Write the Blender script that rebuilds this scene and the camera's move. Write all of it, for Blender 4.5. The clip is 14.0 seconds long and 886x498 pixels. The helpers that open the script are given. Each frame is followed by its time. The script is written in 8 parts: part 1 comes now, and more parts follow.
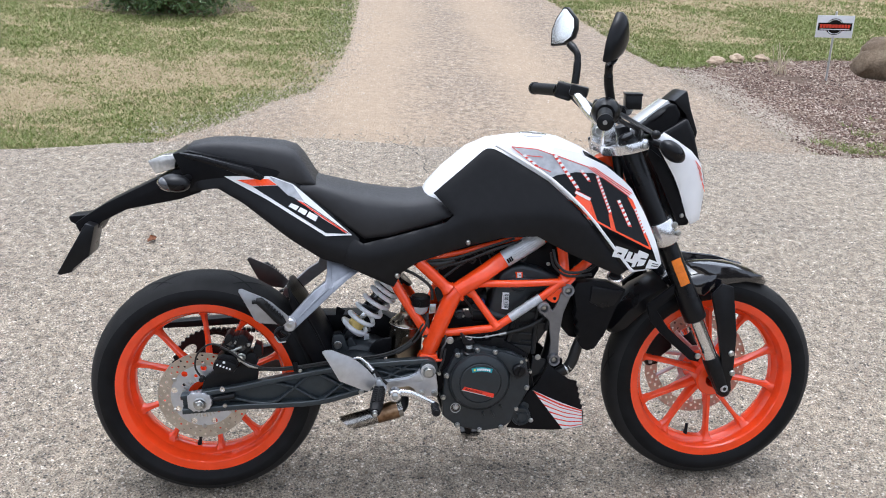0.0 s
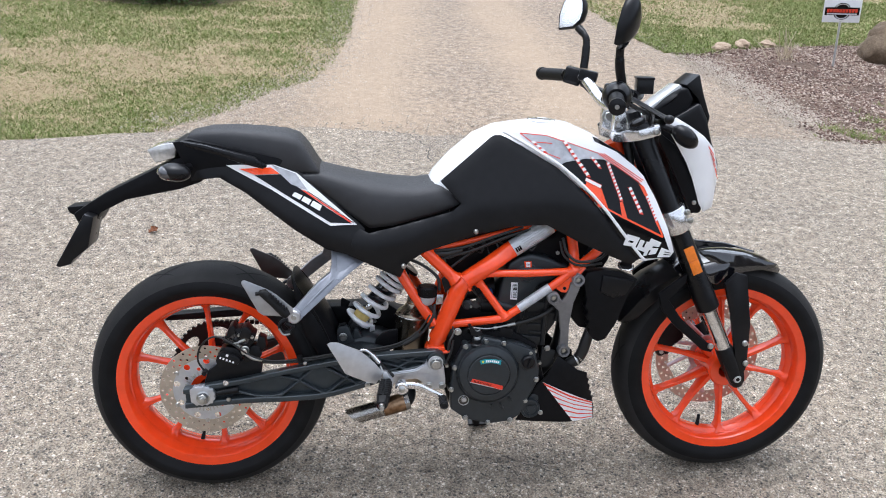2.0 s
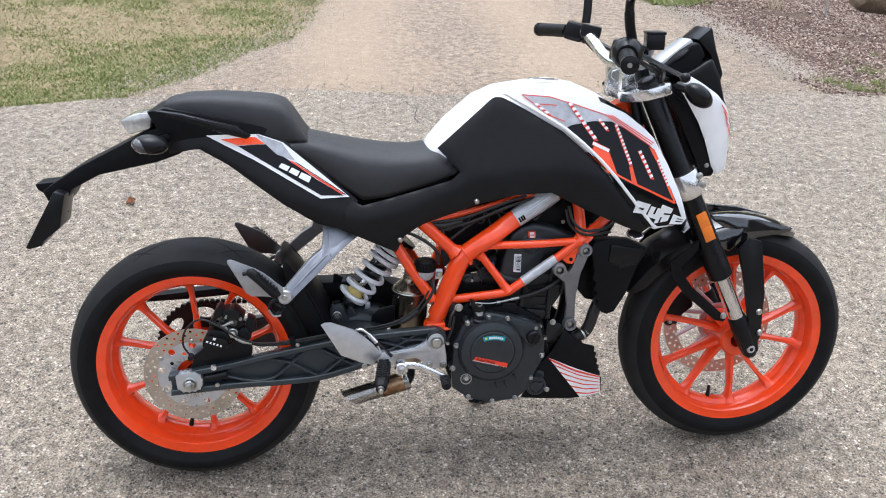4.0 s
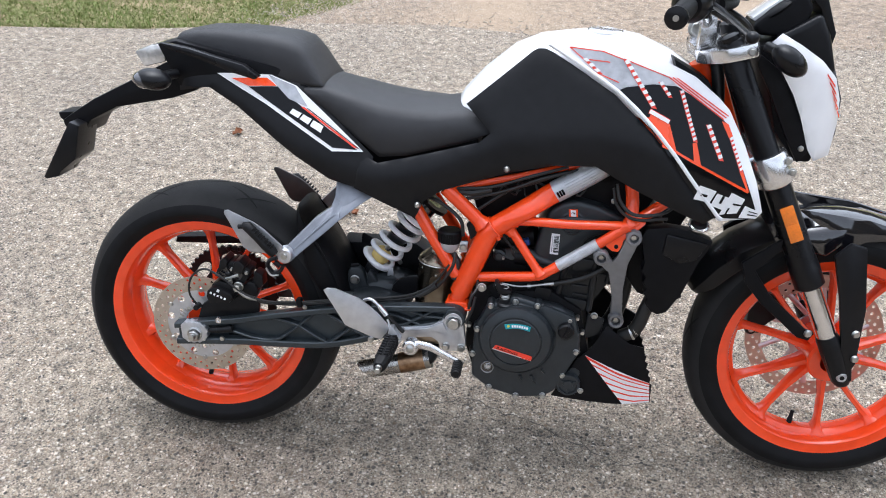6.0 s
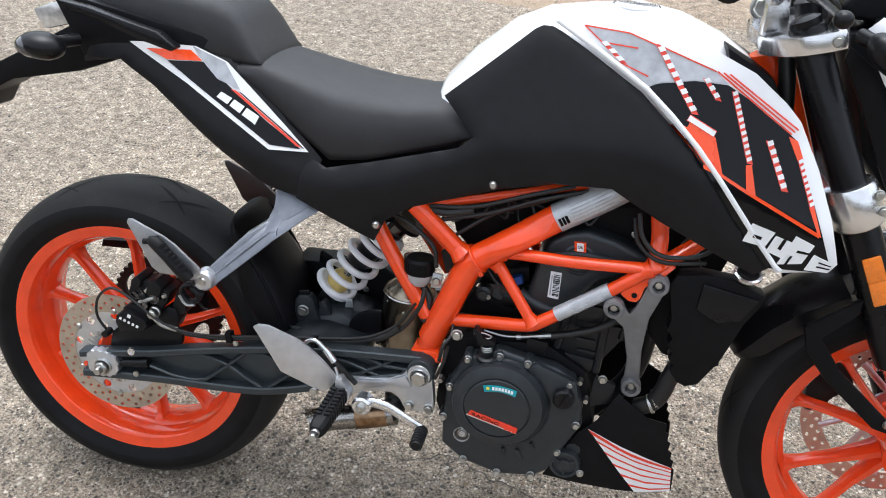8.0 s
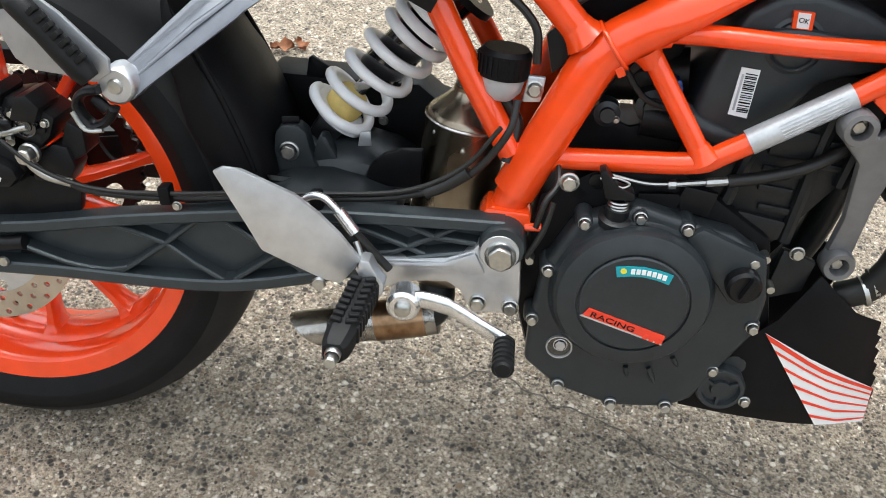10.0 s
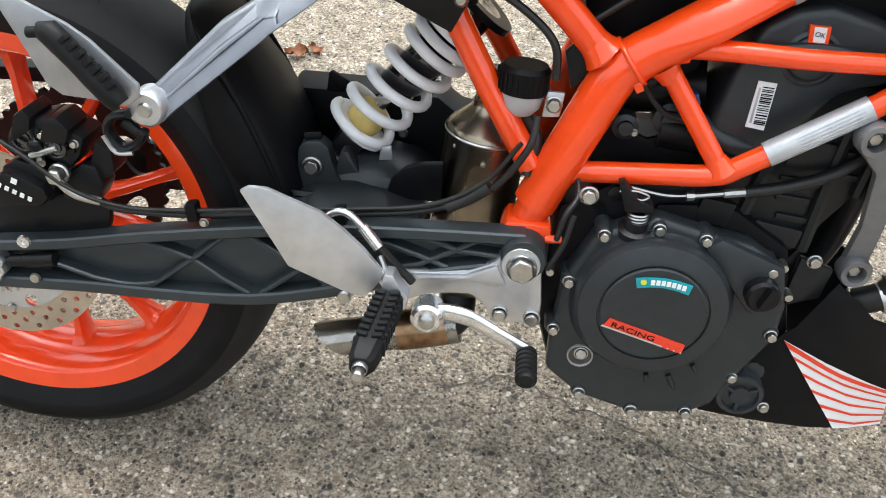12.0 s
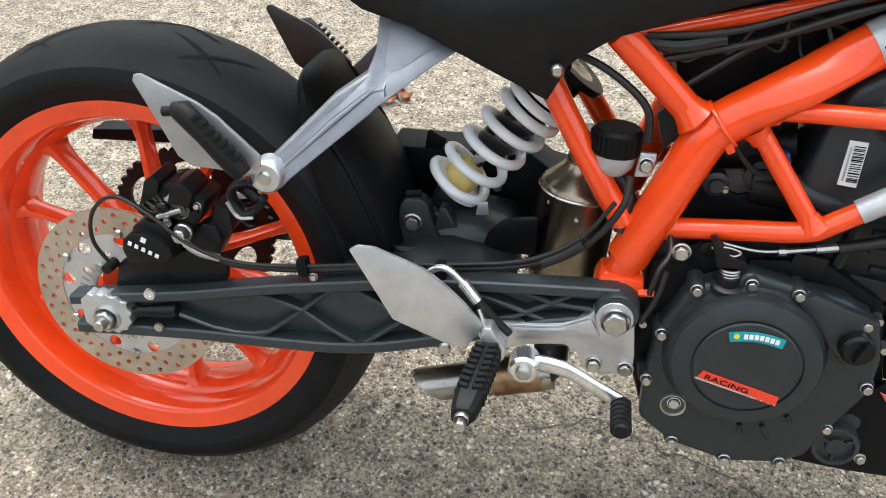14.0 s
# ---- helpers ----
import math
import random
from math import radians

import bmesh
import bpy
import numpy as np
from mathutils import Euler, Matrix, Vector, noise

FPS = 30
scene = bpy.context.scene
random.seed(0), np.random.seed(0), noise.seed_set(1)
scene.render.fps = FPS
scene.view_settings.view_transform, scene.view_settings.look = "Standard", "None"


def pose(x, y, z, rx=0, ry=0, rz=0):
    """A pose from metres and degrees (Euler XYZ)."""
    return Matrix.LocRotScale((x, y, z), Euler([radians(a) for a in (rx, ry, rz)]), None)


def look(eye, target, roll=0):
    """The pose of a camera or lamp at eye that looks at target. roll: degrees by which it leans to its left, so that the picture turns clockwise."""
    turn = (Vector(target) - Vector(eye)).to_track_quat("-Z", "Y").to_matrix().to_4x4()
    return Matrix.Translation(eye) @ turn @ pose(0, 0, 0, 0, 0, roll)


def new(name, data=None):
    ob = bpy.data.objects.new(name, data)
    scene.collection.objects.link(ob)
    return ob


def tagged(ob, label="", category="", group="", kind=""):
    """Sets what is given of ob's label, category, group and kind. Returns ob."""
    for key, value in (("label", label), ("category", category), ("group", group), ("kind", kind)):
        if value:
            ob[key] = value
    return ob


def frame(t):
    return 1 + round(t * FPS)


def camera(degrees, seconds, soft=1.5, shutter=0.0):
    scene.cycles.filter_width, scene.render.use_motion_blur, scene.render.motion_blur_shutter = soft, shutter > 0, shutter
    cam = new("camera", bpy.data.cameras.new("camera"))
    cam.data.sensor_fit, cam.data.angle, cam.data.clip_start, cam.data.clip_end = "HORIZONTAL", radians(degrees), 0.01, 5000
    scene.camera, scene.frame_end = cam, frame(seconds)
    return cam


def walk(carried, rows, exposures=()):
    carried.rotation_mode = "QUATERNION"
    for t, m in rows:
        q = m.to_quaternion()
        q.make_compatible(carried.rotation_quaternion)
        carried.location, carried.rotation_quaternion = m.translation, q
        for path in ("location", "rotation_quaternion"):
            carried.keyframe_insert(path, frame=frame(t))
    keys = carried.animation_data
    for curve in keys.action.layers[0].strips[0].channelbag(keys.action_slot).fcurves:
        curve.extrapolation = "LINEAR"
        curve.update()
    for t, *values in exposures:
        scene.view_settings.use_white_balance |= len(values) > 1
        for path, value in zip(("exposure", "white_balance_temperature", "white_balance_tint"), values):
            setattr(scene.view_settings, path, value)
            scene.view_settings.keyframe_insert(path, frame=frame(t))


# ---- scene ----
cam = camera(54.2, 14.0, soft=1.0)
PATH = [
    (0, (0.0296, 0.2408, 1.6739), (-0.0994, 2.0226, 0.7747), 2.92),
    (0.5, (0.0225, 0.2462, 1.6663), (-0.0965, 2.0289, 0.7675), 3.11),
    (1, (0.0172, 0.2490, 1.6656), (-0.0992, 2.0304, 0.7640), 3.18),
    (1.5, (0.0197, 0.2532, 1.6586), (-0.1102, 2.0331, 0.7559), 2.79),
    (2, (0.0140, 0.2834, 1.6505), (-0.1178, 2.0539, 0.7298), 2.54),
    (2.5, (0.0007, 0.3004, 1.6430), (-0.1176, 2.0698, 0.7182), 2.05),
    (3, (-0.0084, 0.3383, 1.6339), (-0.1219, 2.0881, 0.6718), 1.40),
    (3.2, (-0.0453, 0.3538, 1.6233), (-0.1197, 2.0971, 0.6459), 2.01),
    (5.3, (0.1486, 0.5570, 1.6111), (-0.1271, 2.2382, 0.5635), 2.12),
    (5.5, (0.2119, 0.5930, 1.6064), (-0.1456, 2.2464, 0.5393), 1.73),
    (6, (0.2967, 0.7148, 1.5515), (-0.2169, 2.2856, 0.4250), -0.36),
    (6.5, (0.2875, 0.8986, 1.4728), (-0.3083, 2.4250, 0.3260), -0.47),
    (7, (0.3093, 0.9964, 1.4357), (-0.2942, 2.4654, 0.2201), -0.26),
    (7.5, (0.3391, 1.0396, 1.4219), (-0.2739, 2.4688, 0.1642), 0.55),
    (8, (0.2998, 1.1315, 1.3884), (-0.3162, 2.6382, 0.2264), 0.44),
    (8.5, (0.0813, 1.3186, 1.2023), (-0.4220, 2.8561, 0.0263), 1.71),
    (9, (-0.0096, 1.4176, 1.0069), (-0.3894, 2.9094, -0.2699), 4.67),
    (9.2, (-0.0236, 1.4492, 0.9587), (-0.3771, 2.9213, -0.3482), 5.61),
    (11.5, (-0.0348, 1.4540, 0.9781), (-0.4092, 2.8776, -0.3759), 3.81),
    (12, (-0.0427, 1.4511, 0.9858), (-0.4160, 2.8730, -0.3702), 3.74),
    (12.5, (-0.0454, 1.4553, 0.9885), (-0.4205, 2.8756, -0.3688), 3.32),
    (13, (-0.0496, 1.4579, 0.9918), (-0.4274, 2.8691, -0.3742), 2.82),
    (13.5, (-0.0503, 1.4585, 0.9963), (-0.4347, 2.8698, -0.3677), 2.66),
    (14, (-0.0580, 1.4326, 1.0371), (-0.6158, 2.8320, -0.2783), -1.17),
]
walk(cam, [(t, look(eye, target, roll)) for t, eye, target, roll in PATH],
     [(0.0, 0.0, 5750, 10), (3.0, 0.02, 5800, 10), (6.0, 0.08, 5800, 10), (7.5, 0.19, 5900, 7), (8.0, 0.08, 6000, 8), (8.5, -0.06, 6200, 9), (9.0, 0.31, 6300, 5), (11.5, 0.45, 6250, 4), (14.0, 0.39, 6250, 4)])

# ---- world, sun and sky ----
world = bpy.data.worlds.new("overcast_sky")
scene.world = world
world.use_nodes = True
wn, wl = world.node_tree.nodes, world.node_tree.links
sky = wn.new("ShaderNodeTexSky")
sky.sky_type, sky.sun_disc = "NISHITA", False
sky.sun_elevation, sky.sun_rotation = radians(74), radians(-22)
sky.dust_density, sky.air_density, sky.ozone_density = 4.0, 1.0, 1.0
pale = wn.new("ShaderNodeHueSaturation")
pale.inputs["Saturation"].default_value = 0.22
wl.new(sky.outputs[0], pale.inputs["Color"])
wl.new(pale.outputs[0], wn["Background"].inputs["Color"])
wn["Background"].inputs["Strength"].default_value = 0.365
sun = new("sun", bpy.data.lights.new("sun", "SUN"))
sun.data.energy, sun.data.angle, sun.data.color = 0.9, radians(55), (1.0, 0.96, 0.9)
sun.matrix_world = look((-1.2, 3.0, 11.0), (0.0, 0.0, 0.0))


# ---- materials ----
def links(m):
    return m.node_tree.nodes, m.node_tree.links


def surface(name, col, rough=0.5, metal=0.0, var=0.12, scale=40.0, bump=0.0, bump_scale=200.0, coat=0.0, spec=0.5, wear=None, aniso=0.0):
    """A painted, cast or moulded surface: two scales of tone, uneven gloss and fine relief."""
    m = bpy.data.materials.new(name)
    m.use_nodes = True
    n, l = links(m)
    p = n["Principled BSDF"]
    tc = n.new("ShaderNodeTexCoord")
    big, fine = n.new("ShaderNodeTexNoise"), n.new("ShaderNodeTexNoise")
    big.inputs["Scale"].default_value, fine.inputs["Scale"].default_value = scale * 0.2, scale
    big.inputs["Detail"].default_value, fine.inputs["Detail"].default_value = 4, 5
    l.new(tc.outputs["Object"], big.inputs["Vector"]), l.new(tc.outputs["Object"], fine.inputs["Vector"])
    add = n.new("ShaderNodeMath")
    add.operation = "ADD"
    l.new(big.outputs["Fac"], add.inputs[0]), l.new(fine.outputs["Fac"], add.inputs[1])
    mix = n.new("ShaderNodeMapRange")
    mix.inputs["From Min"].default_value, mix.inputs["From Max"].default_value = 0.7, 1.3
    l.new(add.outputs[0], mix.inputs["Value"])
    cr = n.new("ShaderNodeMix")
    cr.data_type = "RGBA"
    a, b = [c * (1 - var) for c in col], [min(1, c * (1 + var)) for c in col]
    cr.inputs["A"].default_value, cr.inputs["B"].default_value = (*a, 1), (*(wear or b), 1)
    l.new(mix.outputs[0], cr.inputs["Factor"])
    l.new(cr.outputs["Result"], p.inputs["Base Color"])
    rr = n.new("ShaderNodeMapRange")
    rr.inputs["To Min"].default_value, rr.inputs["To Max"].default_value = max(0.02, rough - 0.07), min(1, rough + 0.09)
    l.new(big.outputs["Fac"], rr.inputs["Value"])
    l.new(rr.outputs[0], p.inputs["Roughness"])
    p.inputs["Metallic"].default_value = metal
    p.inputs["Specular IOR Level"].default_value = spec
    p.inputs["Coat Weight"].default_value, p.inputs["Coat Roughness"].default_value = coat, 0.06
    if bump:
        bn, bt = n.new("ShaderNodeBump"), n.new("ShaderNodeTexNoise")
        bt.inputs["Scale"].default_value, bt.inputs["Detail"].default_value = bump_scale, 3
        l.new(tc.outputs["Object"], bt.inputs["Vector"])
        l.new(bt.outputs["Fac"], bn.inputs["Height"])
        bn.inputs["Strength"].default_value, bn.inputs["Distance"].default_value = bump, 0.002
        l.new(bn.outputs[0], p.inputs["Normal"])
    return m


def glass(name, col, rough=0.05, ior=1.45):
    m = bpy.data.materials.new(name)
    m.use_nodes = True
    p = m.node_tree.nodes["Principled BSDF"]
    p.inputs["Base Color"].default_value = (*col, 1)
    p.inputs["Roughness"].default_value, p.inputs["Transmission Weight"].default_value, p.inputs["IOR"].default_value = rough, 1.0, ior
    return m


ORANGE = surface("orange_powder_coat", (0.86, 0.066, 0.006), 0.22, var=0.06, scale=60, bump=0.04, bump_scale=500, coat=0.5)
ORANGE_WHEEL = surface("orange_wheel_paint", (0.86, 0.066, 0.010), 0.19, var=0.10, scale=30, bump=0.05, bump_scale=400, coat=0.35)
BLACK = surface("matt_black_plastic", (0.005, 0.005, 0.006), 0.42, var=0.25, scale=50, bump=0.08, bump_scale=900, spec=0.13)
BODY = surface("satin_black_body_plastic", (0.0085, 0.0085, 0.0095), 0.40, var=0.2, scale=50, bump=0.05, bump_scale=1100, spec=0.2)
BLACK_SATIN = surface("satin_black_plastic", (0.006, 0.006, 0.007), 0.28, var=0.2, scale=60, bump=0.05, bump_scale=700, spec=0.25)
BLACK_GLOSS = surface("gloss_black_paint", (0.007, 0.007, 0.009), 0.05, var=0.2, scale=40, spec=0.6, coat=1.0)
# Far heel plate: the shade on its inner side is put into the colour.
SHADED_PLATE = surface("dark_brown_grey_plate", (0.055, 0.048, 0.045), 0.4, metal=0.4, var=0.15, scale=50)
BLACK_METAL = surface("black_coated_metal", (0.008, 0.008, 0.009), 0.36, metal=0.15, var=0.25, scale=80, bump=0.1, bump_scale=600, spec=0.24)
SEAT = surface("grained_black_vinyl", (0.021, 0.021, 0.023), 0.55, var=0.18, scale=35, bump=0.3, bump_scale=1400, spec=0.4)
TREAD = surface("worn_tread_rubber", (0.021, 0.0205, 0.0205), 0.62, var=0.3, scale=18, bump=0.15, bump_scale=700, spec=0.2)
RUBBER = surface("tyre_rubber", (0.007, 0.007, 0.0076), 0.55, var=0.35, scale=25, bump=0.12, bump_scale=500, spec=0.15)
GROOVE = surface("tyre_groove", (0.004, 0.004, 0.004), 0.9, var=0.2)
PEG_RUBBER = surface("ribbed_rubber", (0.008, 0.008, 0.0085), 0.5, var=0.3, scale=90, bump=0.1, bump_scale=500, spec=0.2)
ALU = surface("cast_aluminium", (0.62, 0.635, 0.67), 0.36, metal=0.9, var=0.10, scale=70, bump=0.12, bump_scale=900)
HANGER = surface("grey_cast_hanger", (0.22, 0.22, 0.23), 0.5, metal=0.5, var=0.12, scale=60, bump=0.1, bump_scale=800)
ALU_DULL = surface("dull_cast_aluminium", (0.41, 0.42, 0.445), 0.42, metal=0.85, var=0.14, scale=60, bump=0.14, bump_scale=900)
# Cast aluminium with the shade on the footrest brackets put into its colour.
BRACKET = surface("grey_cast_bracket", (0.20, 0.21, 0.235), 0.42, metal=0.7, var=0.15, scale=60, bump=0.14, bump_scale=900)
ALU_BRIGHT = surface("polished_aluminium", (0.78, 0.78, 0.79), 0.24, metal=0.95, var=0.08, scale=90, bump=0.04, bump_scale=600)
STEEL = surface("zinc_plated_steel", (0.50, 0.50, 0.48), 0.32, metal=1.0, var=0.15, scale=200)
CHROME = surface("hard_chrome", (0.75, 0.75, 0.76), 0.12, metal=1.0, var=0.05, scale=80)
EXHAUST = surface("heat_tinted_steel", (0.27, 0.215, 0.15), 0.26, metal=1.0, var=0.35, scale=25, wear=(0.46, 0.40, 0.32))
TIP_STEEL = surface("brushed_tip_steel", (0.62, 0.60, 0.57), 0.25, metal=1.0, var=0.15, scale=60)
HEAT = surface("heat_blued_steel", (0.30, 0.16, 0.08), 0.32, metal=1.0, var=0.5, scale=60, wear=(0.5, 0.33, 0.2))
ENGINE = surface("engine_grey_coating", (0.025, 0.030, 0.034), 0.34, metal=0.2, var=0.15, scale=70, bump=0.12, bump_scale=1200)
ENGINE_DARK = surface("dark_engine_casting", (0.012, 0.013, 0.0145), 0.34, metal=0.15, var=0.25, scale=60, bump=0.15, bump_scale=700, spec=0.35)
SWING_DARK = surface("dark_swingarm_bridge_coating", (0.024, 0.029, 0.033), 0.38, metal=0.3, var=0.2, scale=50, bump=0.15, bump_scale=800)
SWING = surface("dark_grey_swingarm_coating", (0.040, 0.049, 0.055), 0.34, metal=0.4, var=0.15, scale=50, bump=0.12, bump_scale=1000)
WHITE = surface("white_paint", (0.82, 0.82, 0.83), 0.22, var=0.03, scale=30, coat=0.5)
WHITE_SPRING = surface("white_spring_coating", (0.86, 0.86, 0.88), 0.35, var=0.05, scale=60, coat=0.2)
SILVER_STICKER = surface("silver_foil_label", (0.50, 0.51, 0.53), 0.38, metal=0.4, var=0.1, scale=300)
PRINT_GREY = surface("grey_print", (0.42, 0.43, 0.46), 0.3, var=0.25, scale=60, coat=0.4)
PRINT_WHITE = surface("white_print", (0.80, 0.80, 0.80), 0.28, var=0.03, scale=40, coat=0.3)
PRINT_ORANGE = surface("orange_print", (0.86, 0.075, 0.010), 0.25, var=0.05, scale=40, coat=0.3)
PRINT_RED = surface("red_print", (0.72, 0.045, 0.018), 0.3, var=0.08, scale=40, coat=0.2)
PRINT_TEAL = surface("teal_print", (0.01, 0.30, 0.36), 0.35, var=0.08, scale=60, coat=0.2)
PRINT_YELLOW = surface("yellow_print", (0.70, 0.62, 0.05), 0.35, var=0.08, scale=60)
PRINT_BLACK = surface("black_print", (0.004, 0.004, 0.005), 0.10, var=0.3, scale=60, spec=0.25)
AMBER = surface("amber_reflector", (0.80, 0.20, 0.01), 0.18, var=0.12, scale=400, bump=0.3, bump_scale=700, coat=0.6)
YELLOW_BUFFER = surface("yellow_foam_buffer", (0.66, 0.50, 0.17), 0.7, var=0.15, scale=100)
DISC = surface("brushed_disc_steel", (0.52, 0.455, 0.375), 0.38, metal=0.85, var=0.15, scale=40, bump=0.15, bump_scale=900)
CABLE = surface("black_cable_sheath", (0.008, 0.008, 0.008), 0.45, var=0.2, scale=120)
FLUID_CUP = surface("milky_plastic_cup", (0.42, 0.42, 0.43), 0.3, var=0.1, scale=60, coat=0.3)
BLUE_PLUG = surface("blue_connector", (0.02, 0.07, 0.30), 0.4)
LAMP_CLEAR = surface("clear_lamp_lens", (0.55, 0.54, 0.52), 0.12, metal=0.4, var=0.25, scale=120, coat=0.8)
SMOKE = surface("smoked_lens", (0.05, 0.05, 0.055), 0.08, var=0.2, scale=50, coat=1.0)
LCD = surface("grey_lcd_panel", (0.56, 0.57, 0.57), 0.12, var=0.06, scale=60, coat=0.8)
MIRROR = surface("mirror_silver", (0.9, 0.9, 0.9), 0.03, metal=1.0, var=0.01, scale=20)
SPROCKET = surface("dark_sprocket_steel", (0.014, 0.013, 0.013), 0.5, metal=0.6, var=0.3, scale=90, bump=0.2, bump_scale=500)


def speckled(name, ground_cols, stone_cols, stone, share, rough=0.85, relief=0.0025, patch=None, tracks=()):
    """Broken stone in a binder: two sizes of stones, each with a tone of its own, over a patchy base."""
    m = bpy.data.materials.new(name)
    m.use_nodes = True
    n, l = links(m)
    p = n["Principled BSDF"]
    geo = n.new("ShaderNodeNewGeometry")
    warp = n.new("ShaderNodeTexNoise")
    warp.inputs["Scale"].default_value, warp.inputs["Detail"].default_value = 0.9 / stone, 2
    l.new(geo.outputs["Position"], warp.inputs["Vector"])
    off = n.new("ShaderNodeVectorMath")
    off.operation = "MULTIPLY_ADD"
    off.inputs[1].default_value = (stone * 0.7,) * 3
    l.new(warp.outputs["Color"], off.inputs[0]), l.new(geo.outputs["Position"], off.inputs[2])

    def layer(size, cut, seed):
        v = n.new("ShaderNodeTexVoronoi")
        v.inputs["Scale"].default_value = 1 / size
        v.inputs["Randomness"].default_value = 1.0
        sh = n.new("ShaderNodeVectorMath")
        sh.operation = "ADD"
        sh.inputs[1].default_value = (seed, seed * 0.7, 0)
        l.new(off.outputs[0], sh.inputs[0]), l.new(sh.outputs[0], v.inputs["Vector"])
        ramp = n.new("ShaderNodeValToRGB")
        ramp.color_ramp.interpolation = "CONSTANT"
        e = ramp.color_ramp.elements
        for i, c in enumerate(stone_cols):
            el = e[i] if i < 2 else e.new(0.5)
            el.position, el.color = i / len(stone_cols), (*c, 1)
        sep = n.new("ShaderNodeSeparateColor")
        l.new(v.outputs["Color"], sep.inputs[0]), l.new(sep.outputs[0], ramp.inputs[0])
        lim = n.new("ShaderNodeMath")
        lim.operation = "MULTIPLY"
        lim.inputs[1].default_value = cut
        l.new(sep.outputs[1], lim.inputs[0])
        inside = n.new("ShaderNodeMapRange")
        inside.inputs["From Min"].default_value, inside.inputs["From Max"].default_value = -0.14, 0.07
        sub = n.new("ShaderNodeMath")
        sub.operation = "SUBTRACT"
        l.new(lim.outputs[0], sub.inputs[0]), l.new(v.outputs["Distance"], sub.inputs[1])
        l.new(sub.outputs[0], inside.inputs["Value"])
        return ramp.outputs[0], inside.outputs[0]

    base = n.new("ShaderNodeTexNoise")
    base.inputs["Scale"].default_value, base.inputs["Detail"].default_value, base.inputs["Roughness"].default_value = 1.6 / stone, 8, 0.78
    l.new(geo.outputs["Position"], base.inputs["Vector"])
    wide = n.new("ShaderNodeTexNoise")
    wide.inputs["Scale"].default_value, wide.inputs["Detail"].default_value, wide.inputs["Roughness"].default_value = patch or 1.2, 9, 0.66
    l.new(geo.outputs["Position"], wide.inputs["Vector"])
    gm = n.new("ShaderNodeMix")
    gm.data_type = "RGBA"
    gm.inputs["A"].default_value, gm.inputs["B"].default_value = (*ground_cols[0], 1), (*ground_cols[1], 1)
    gr = n.new("ShaderNodeMapRange")
    gr.inputs["From Min"].default_value, gr.inputs["From Max"].default_value = 0.38, 0.62
    l.new(base.outputs["Fac"], gr.inputs["Value"]), l.new(gr.outputs[0], gm.inputs["Factor"])
    c1, m1 = layer(stone * 0.55, share, 3.1)
    c2, m2 = layer(stone * 1.25, share * 0.72, 11.7)
    x1, x2 = n.new("ShaderNodeMix"), n.new("ShaderNodeMix")
    x1.data_type = x2.data_type = "RGBA"
    l.new(m1, x1.inputs["Factor"]), l.new(gm.outputs["Result"], x1.inputs["A"]), l.new(c1, x1.inputs["B"])
    l.new(m2, x2.inputs["Factor"]), l.new(x1.outputs["Result"], x2.inputs["A"]), l.new(c2, x2.inputs["B"])
    tone = n.new("ShaderNodeMix")
    tone.data_type, tone.blend_type = "RGBA", "MULTIPLY"
    tone.inputs["Factor"].default_value = 1.0
    wr = n.new("ShaderNodeValToRGB")
    wr.color_ramp.elements[0].position, wr.color_ramp.elements[0].color = 0.32, (0.80, 0.80, 0.81, 1)
    wr.color_ramp.elements[1].position, wr.color_ramp.elements[1].color = 0.68, (1.0, 0.985, 0.96, 1)
    l.new(wide.outputs["Fac"], wr.inputs[0])
    l.new(x2.outputs["Result"], tone.inputs["A"]), l.new(wr.outputs[0], tone.inputs["B"])
    mid = n.new("ShaderNodeTexNoise")
    mid.inputs["Scale"].default_value, mid.inputs["Detail"].default_value, mid.inputs["Roughness"].default_value = 0.24 / stone, 6, 0.7
    l.new(geo.outputs["Position"], mid.inputs["Vector"])
    mr = n.new("ShaderNodeMapRange")
    mr.inputs["From Min"].default_value, mr.inputs["From Max"].default_value = 0.34, 0.66
    mr.inputs["To Min"].default_value, mr.inputs["To Max"].default_value = 0.54, 1.36
    l.new(mid.outputs["Fac"], mr.inputs["Value"])
    mott = n.new("ShaderNodeVectorMath")
    mott.operation = "SCALE"
    l.new(tone.outputs["Result"], mott.inputs[0]), l.new(mr.outputs[0], mott.inputs["Scale"])
    last = mott.outputs["Vector"]
    if tracks:
        xyz = n.new("ShaderNodeSeparateXYZ")
        l.new(geo.outputs["Position"], xyz.inputs[0])
        wob = n.new("ShaderNodeTexNoise")
        wob.inputs["Scale"].default_value, wob.inputs["Detail"].default_value = 2.2, 6
        l.new(geo.outputs["Position"], wob.inputs["Vector"])
        for ax, ay, bx, by, half in tracks:
            k = (bx - ax) / (by - ay)
            m1_, m2_, ab, sm = n.new("ShaderNodeMath"), n.new("ShaderNodeMath"), n.new("ShaderNodeMath"), n.new("ShaderNodeMath")
            m1_.operation, m2_.operation, ab.operation, sm.operation = "MULTIPLY_ADD", "ADD", "ABSOLUTE", "MULTIPLY_ADD"
            m1_.inputs[1].default_value, m1_.inputs[2].default_value = -k, k * ay - ax
            l.new(xyz.outputs[1], m1_.inputs[0]), l.new(m1_.outputs[0], m2_.inputs[0]), l.new(xyz.outputs[0], m2_.inputs[1]), l.new(m2_.outputs[0], ab.inputs[0])
            sm.inputs[1].default_value = 0.55
            l.new(wob.outputs["Fac"], sm.inputs[0]), l.new(ab.outputs[0], sm.inputs[2])
